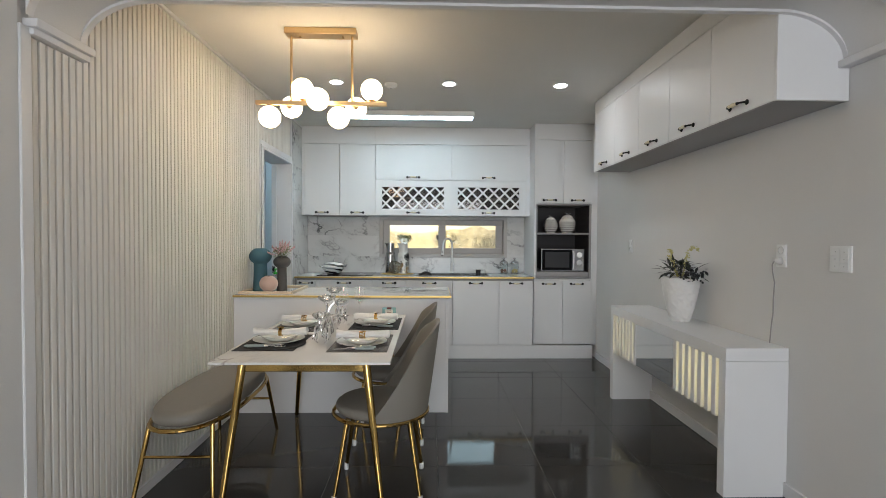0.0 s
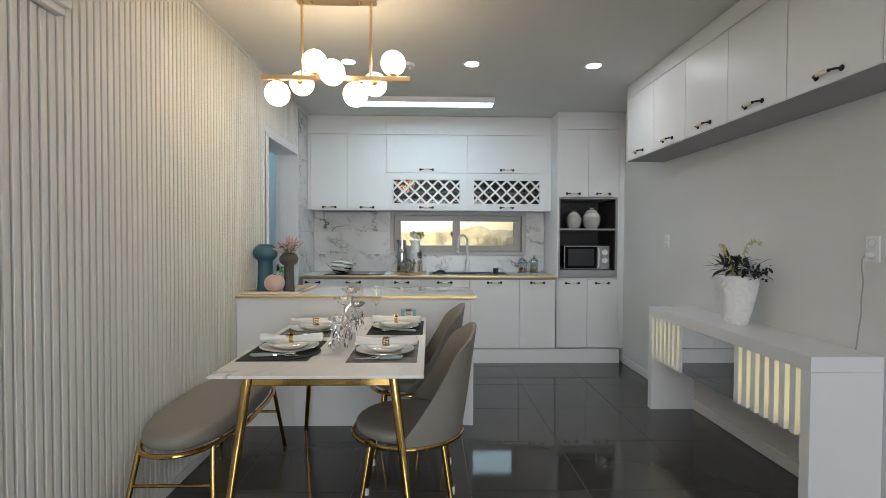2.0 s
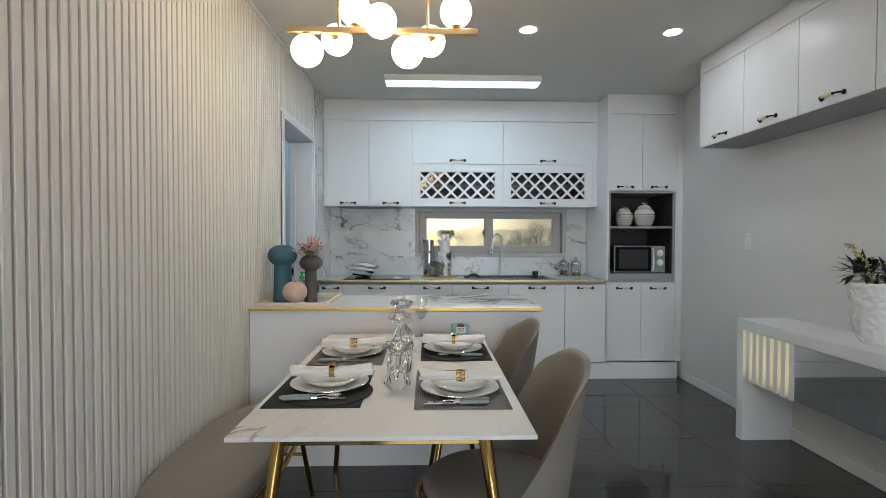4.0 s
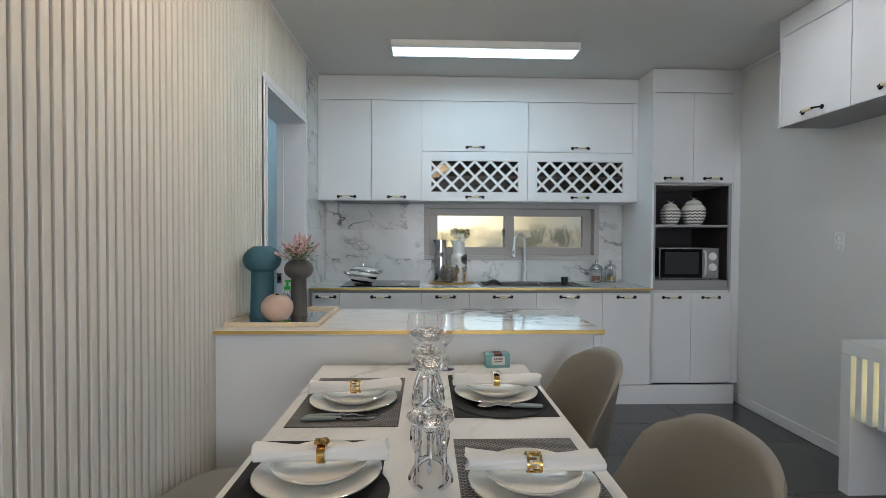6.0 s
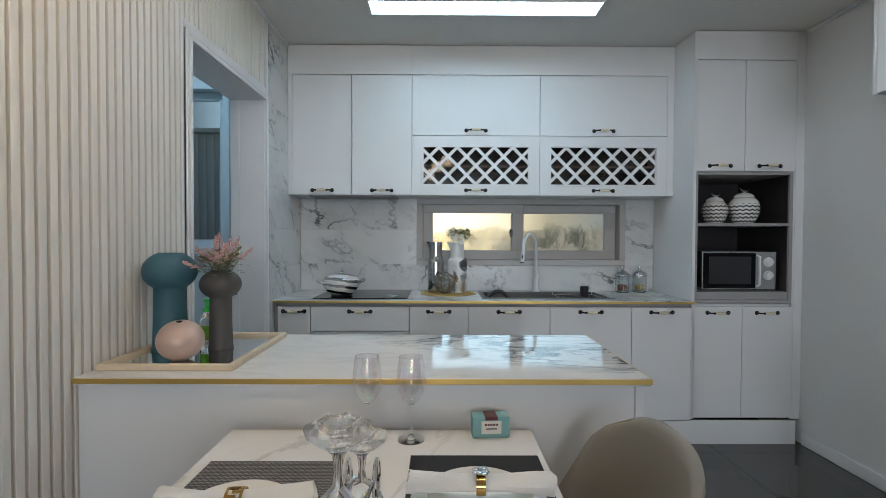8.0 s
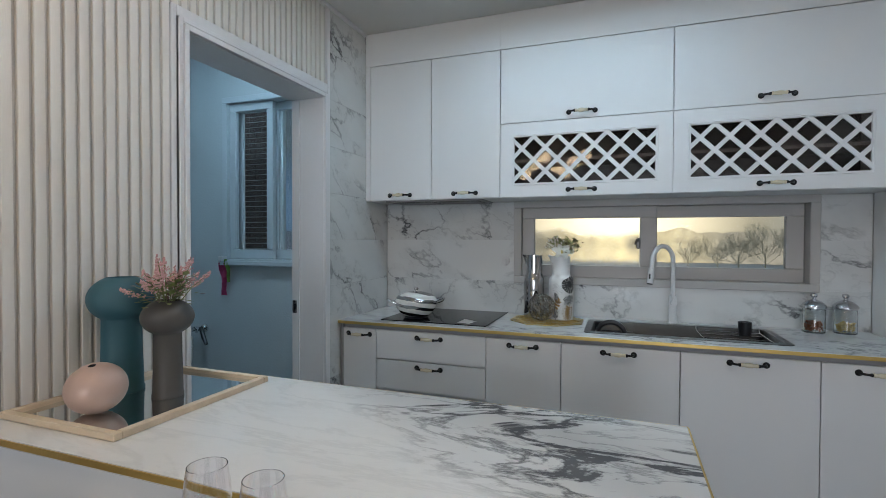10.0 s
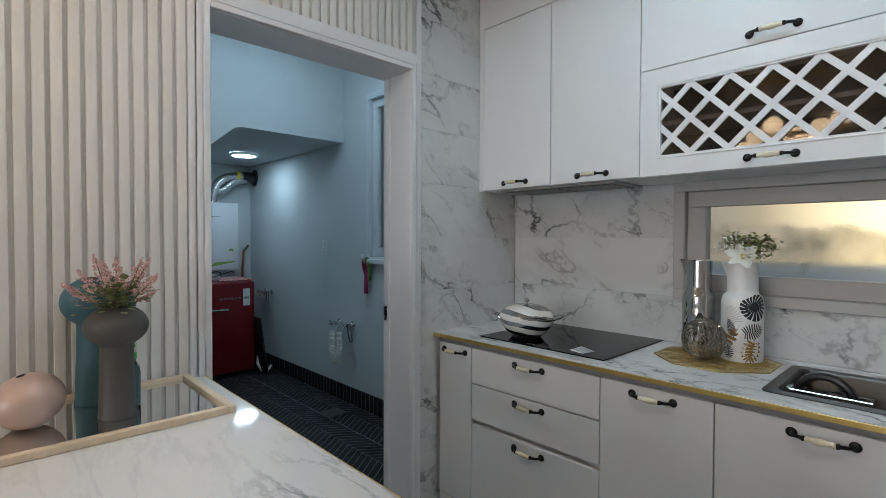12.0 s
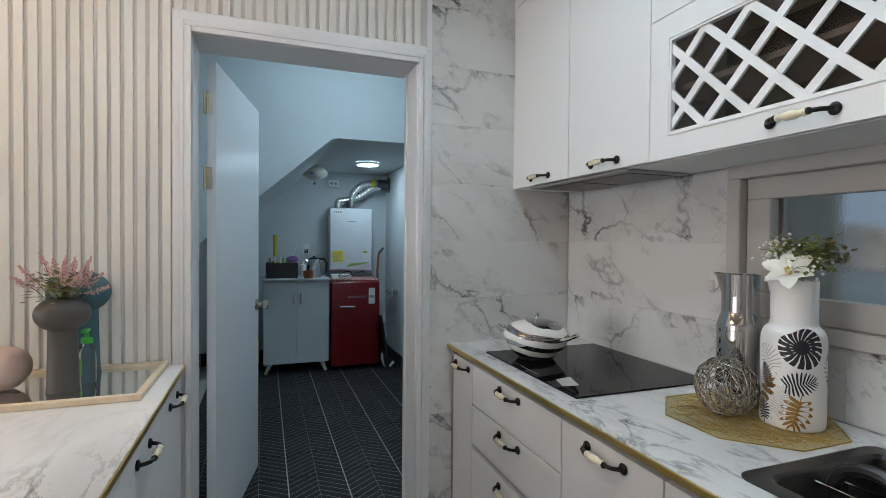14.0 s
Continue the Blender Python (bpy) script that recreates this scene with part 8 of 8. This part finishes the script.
    part("tube", tube(bmesh.new(), [(-0.05, 0.03, 0.35), (-0.02, 0.0, 0.20), (0.0, -0.02, 0.08), (0.04, 0.0, 0.02), (0.07, 0.05, 0.025), (0.06, 0.09, 0.06)], 0.014, 10), M["hose"], d)
    p = thing("gas_pipe", "gas pipe with a brass valve running down the wall", "pipe", (UX, 5.78, 0.9))
    part("pipe", tube(bmesh.new(), [(0.04, 0, 0.30), (0.04, 0.04, 0.34), (0.04, 0.05, 0.36)], 0.012, 10), M["steel"], p)
    part("flex", tube(bmesh.new(), [(0.04, 0, 0.30), (0.045, -0.015, 0.1), (0.05, -0.01, -0.2), (0.05, 0.0, -0.6)], 0.012, 10), M["rust"], p)
    y = thing("yellow_bin", "yellow plastic bin beside the grey cabinet", "bin", (-4.72, 4.40, UZ))
    bm = bmesh.new()
    lathe(bm, [(0, 0), (0.10, 0), (0.125, 0.30), (0.128, 0.30), (0.128, 0.31), (0.115, 0.31), (0.09, 0.01), (0, 0.01)], seg=24)
    part("tub", bm, M["yellowp"], y)
    f = thing("floor_drain", "square steel floor drain in the black tiles", "drain", (-2.96, 5.66, UZ))
    part("grate_frame", bx(-0.07, 0.07, -0.07, 0.07, 0.0, 0.003, 0.001), M["steel"], f)
    for i in range(6):
        part("slot", bx(-0.05, 0.05, -0.052 + 0.018 * i, -0.044 + 0.018 * i, 0.0031, 0.0036), M["blackp"], f)
    c = thing("cleaning_cloth", "pink and green cloths hanging under the window", "cloth", (-2.80, UY1 - 0.02, 1.20))
    for nm, m, xs, z0 in (("pink_cloth", M["hotpink"], (-0.03, 0.03), -0.27), ("green_cloth", M["label_green"], (0.025, 0.055), -0.17)):
        bm = bmesh.new()
        rows = []
        for k in range(9):
            u = k / 8
            w = (xs[1] - xs[0]) * (1 - 0.35 * abs(u - 0.4))
            cx = (xs[0] + xs[1]) / 2 + 0.03 * u
            rows.append([bm.verts.new((cx + w * (i / 4 - 0.5), -0.02 - 0.012 * math.sin(i * 1.9 + k), z0 * u)) for i in range(5)])
        for p0, q0 in zip(rows, rows[1:]):
            for i in range(4):
                bm.faces.new((p0[i], p0[i + 1], q0[i + 1], q0[i])).smooth = True
        bmesh.ops.solidify(bm, geom=bm.faces, thickness=0.004)
        part(nm, bm, m, c)
    part("peg", bx(-0.012, 0.03, -0.045, 0.0, -0.012, 0.022, 0.003), M["white"], c, "white clip")


M["hotpink"] = mat("pink_cloth", (0.55, 0.08, 0.20), 0.85, var=0.1)
M["extcream"] = mat("cream_enamel", (0.62, 0.60, 0.52), 0.3, var=0.03)
M["blue"] = mat("blue_badge", (0.06, 0.12, 0.45), 0.5)
utility_fittings()


# ---- pieces of floors and walls ----
def lay_pieces():
    # floor tiles
    me = finish("tile", bx(0, 0.598, 0, 0.598, -0.008, 0, 0.0012), M["tile"])
    x0, y0 = 0.65 - 0.6 * 4, 2.81 - 0.6 * 11
    for i in range(6):
        for j in range(16):
            x, y = x0 + 0.6 * i, y0 + 0.6 * j
            if y > 5.4:
                continue
            piece("tile", me, FLOOR, (x + 0.001, y + 0.001, 0.0))
    # slats
    pitch, first = 0.0388, 1.8515
    k = 0
    full = finish("slat", bx(0, 0.016, 0, 0.0268, 0, CEIL - 0.024, 0.0015), M["slat"])
    low = finish("slat", bx(0, 0.016, 0, 0.0268, 0, 2.055, 0.0015), M["slat"])
    over = finish("slat", bx(0, 0.0145, 0, 0.0268, 0, CEIL - 0.024 - 2.166, 0.0015), M["slat"])
    while True:
        y = first + pitch * k
        k += 1
        if y > 5.18:
            break
        if y < ARCH1 - 0.01:
            piece("slat", low, WEST, (XL - 0.0145, y, 0.0))
        elif y < 4.24:
            piece("slat", full, WEST, (XL - 0.0145, y, 0.0))
        else:
            piece("slat", over, WEST, (XL - 0.0145, y, 2.166))
    # marble tiles
    zs = [0.002] + [0.097 + 0.25 * i for i in range(10)] + [CEIL - 0.002]
    for z0, z1 in zip(zs, zs[1:]):
        bm = bx(0, 0.0135, 0, 0.690, 0, z1 - z0 - 0.0005, 0.0004)
        piece("marble_tile", finish("marble_tile", bm, M["splash"]), WEST, (XL - 0.0137, 5.2275, z0))
    for z0, z1 in ((0.902, 1.0971), (1.0977, 1.3471), (1.3477, 1.578)):
        spans = [(-1.4693, -0.607), (0.927, 1.144)] if z0 > 1.0 else [(-1.4693, -0.28), (-0.28, 0.9), (0.9, 1.144)]
        for a, b in spans:
            bm = bx(0, b - a - 0.0006, 0, 0.0095, 0, z1 - z0, 0.0004)
            piece("marble_tile", finish("marble_tile", bm, M["splash"]), NORTH, (a, YB, z0))
    # utility tiles
    me = finish("tile", bx(0, 0.2945, 0, 0.2945, -0.004, 0, 0.0006), M["uttile"])
    cut = finish("tile", bx(0, 0.2945, 0, 0.272, -0.004, 0, 0.0006), M["uttile"])
    for i in range(11):
        for j in range(-2, 4):
            x, y = -1.66 - 0.30 * (i + 1), 4.684 + 0.30 * j
            if y < UY0:
                continue
            piece("tile", me if y + 0.29 < UY1 else cut, bpy.data.objects["floor_utility"], (x, y, UZ))


lay_pieces()
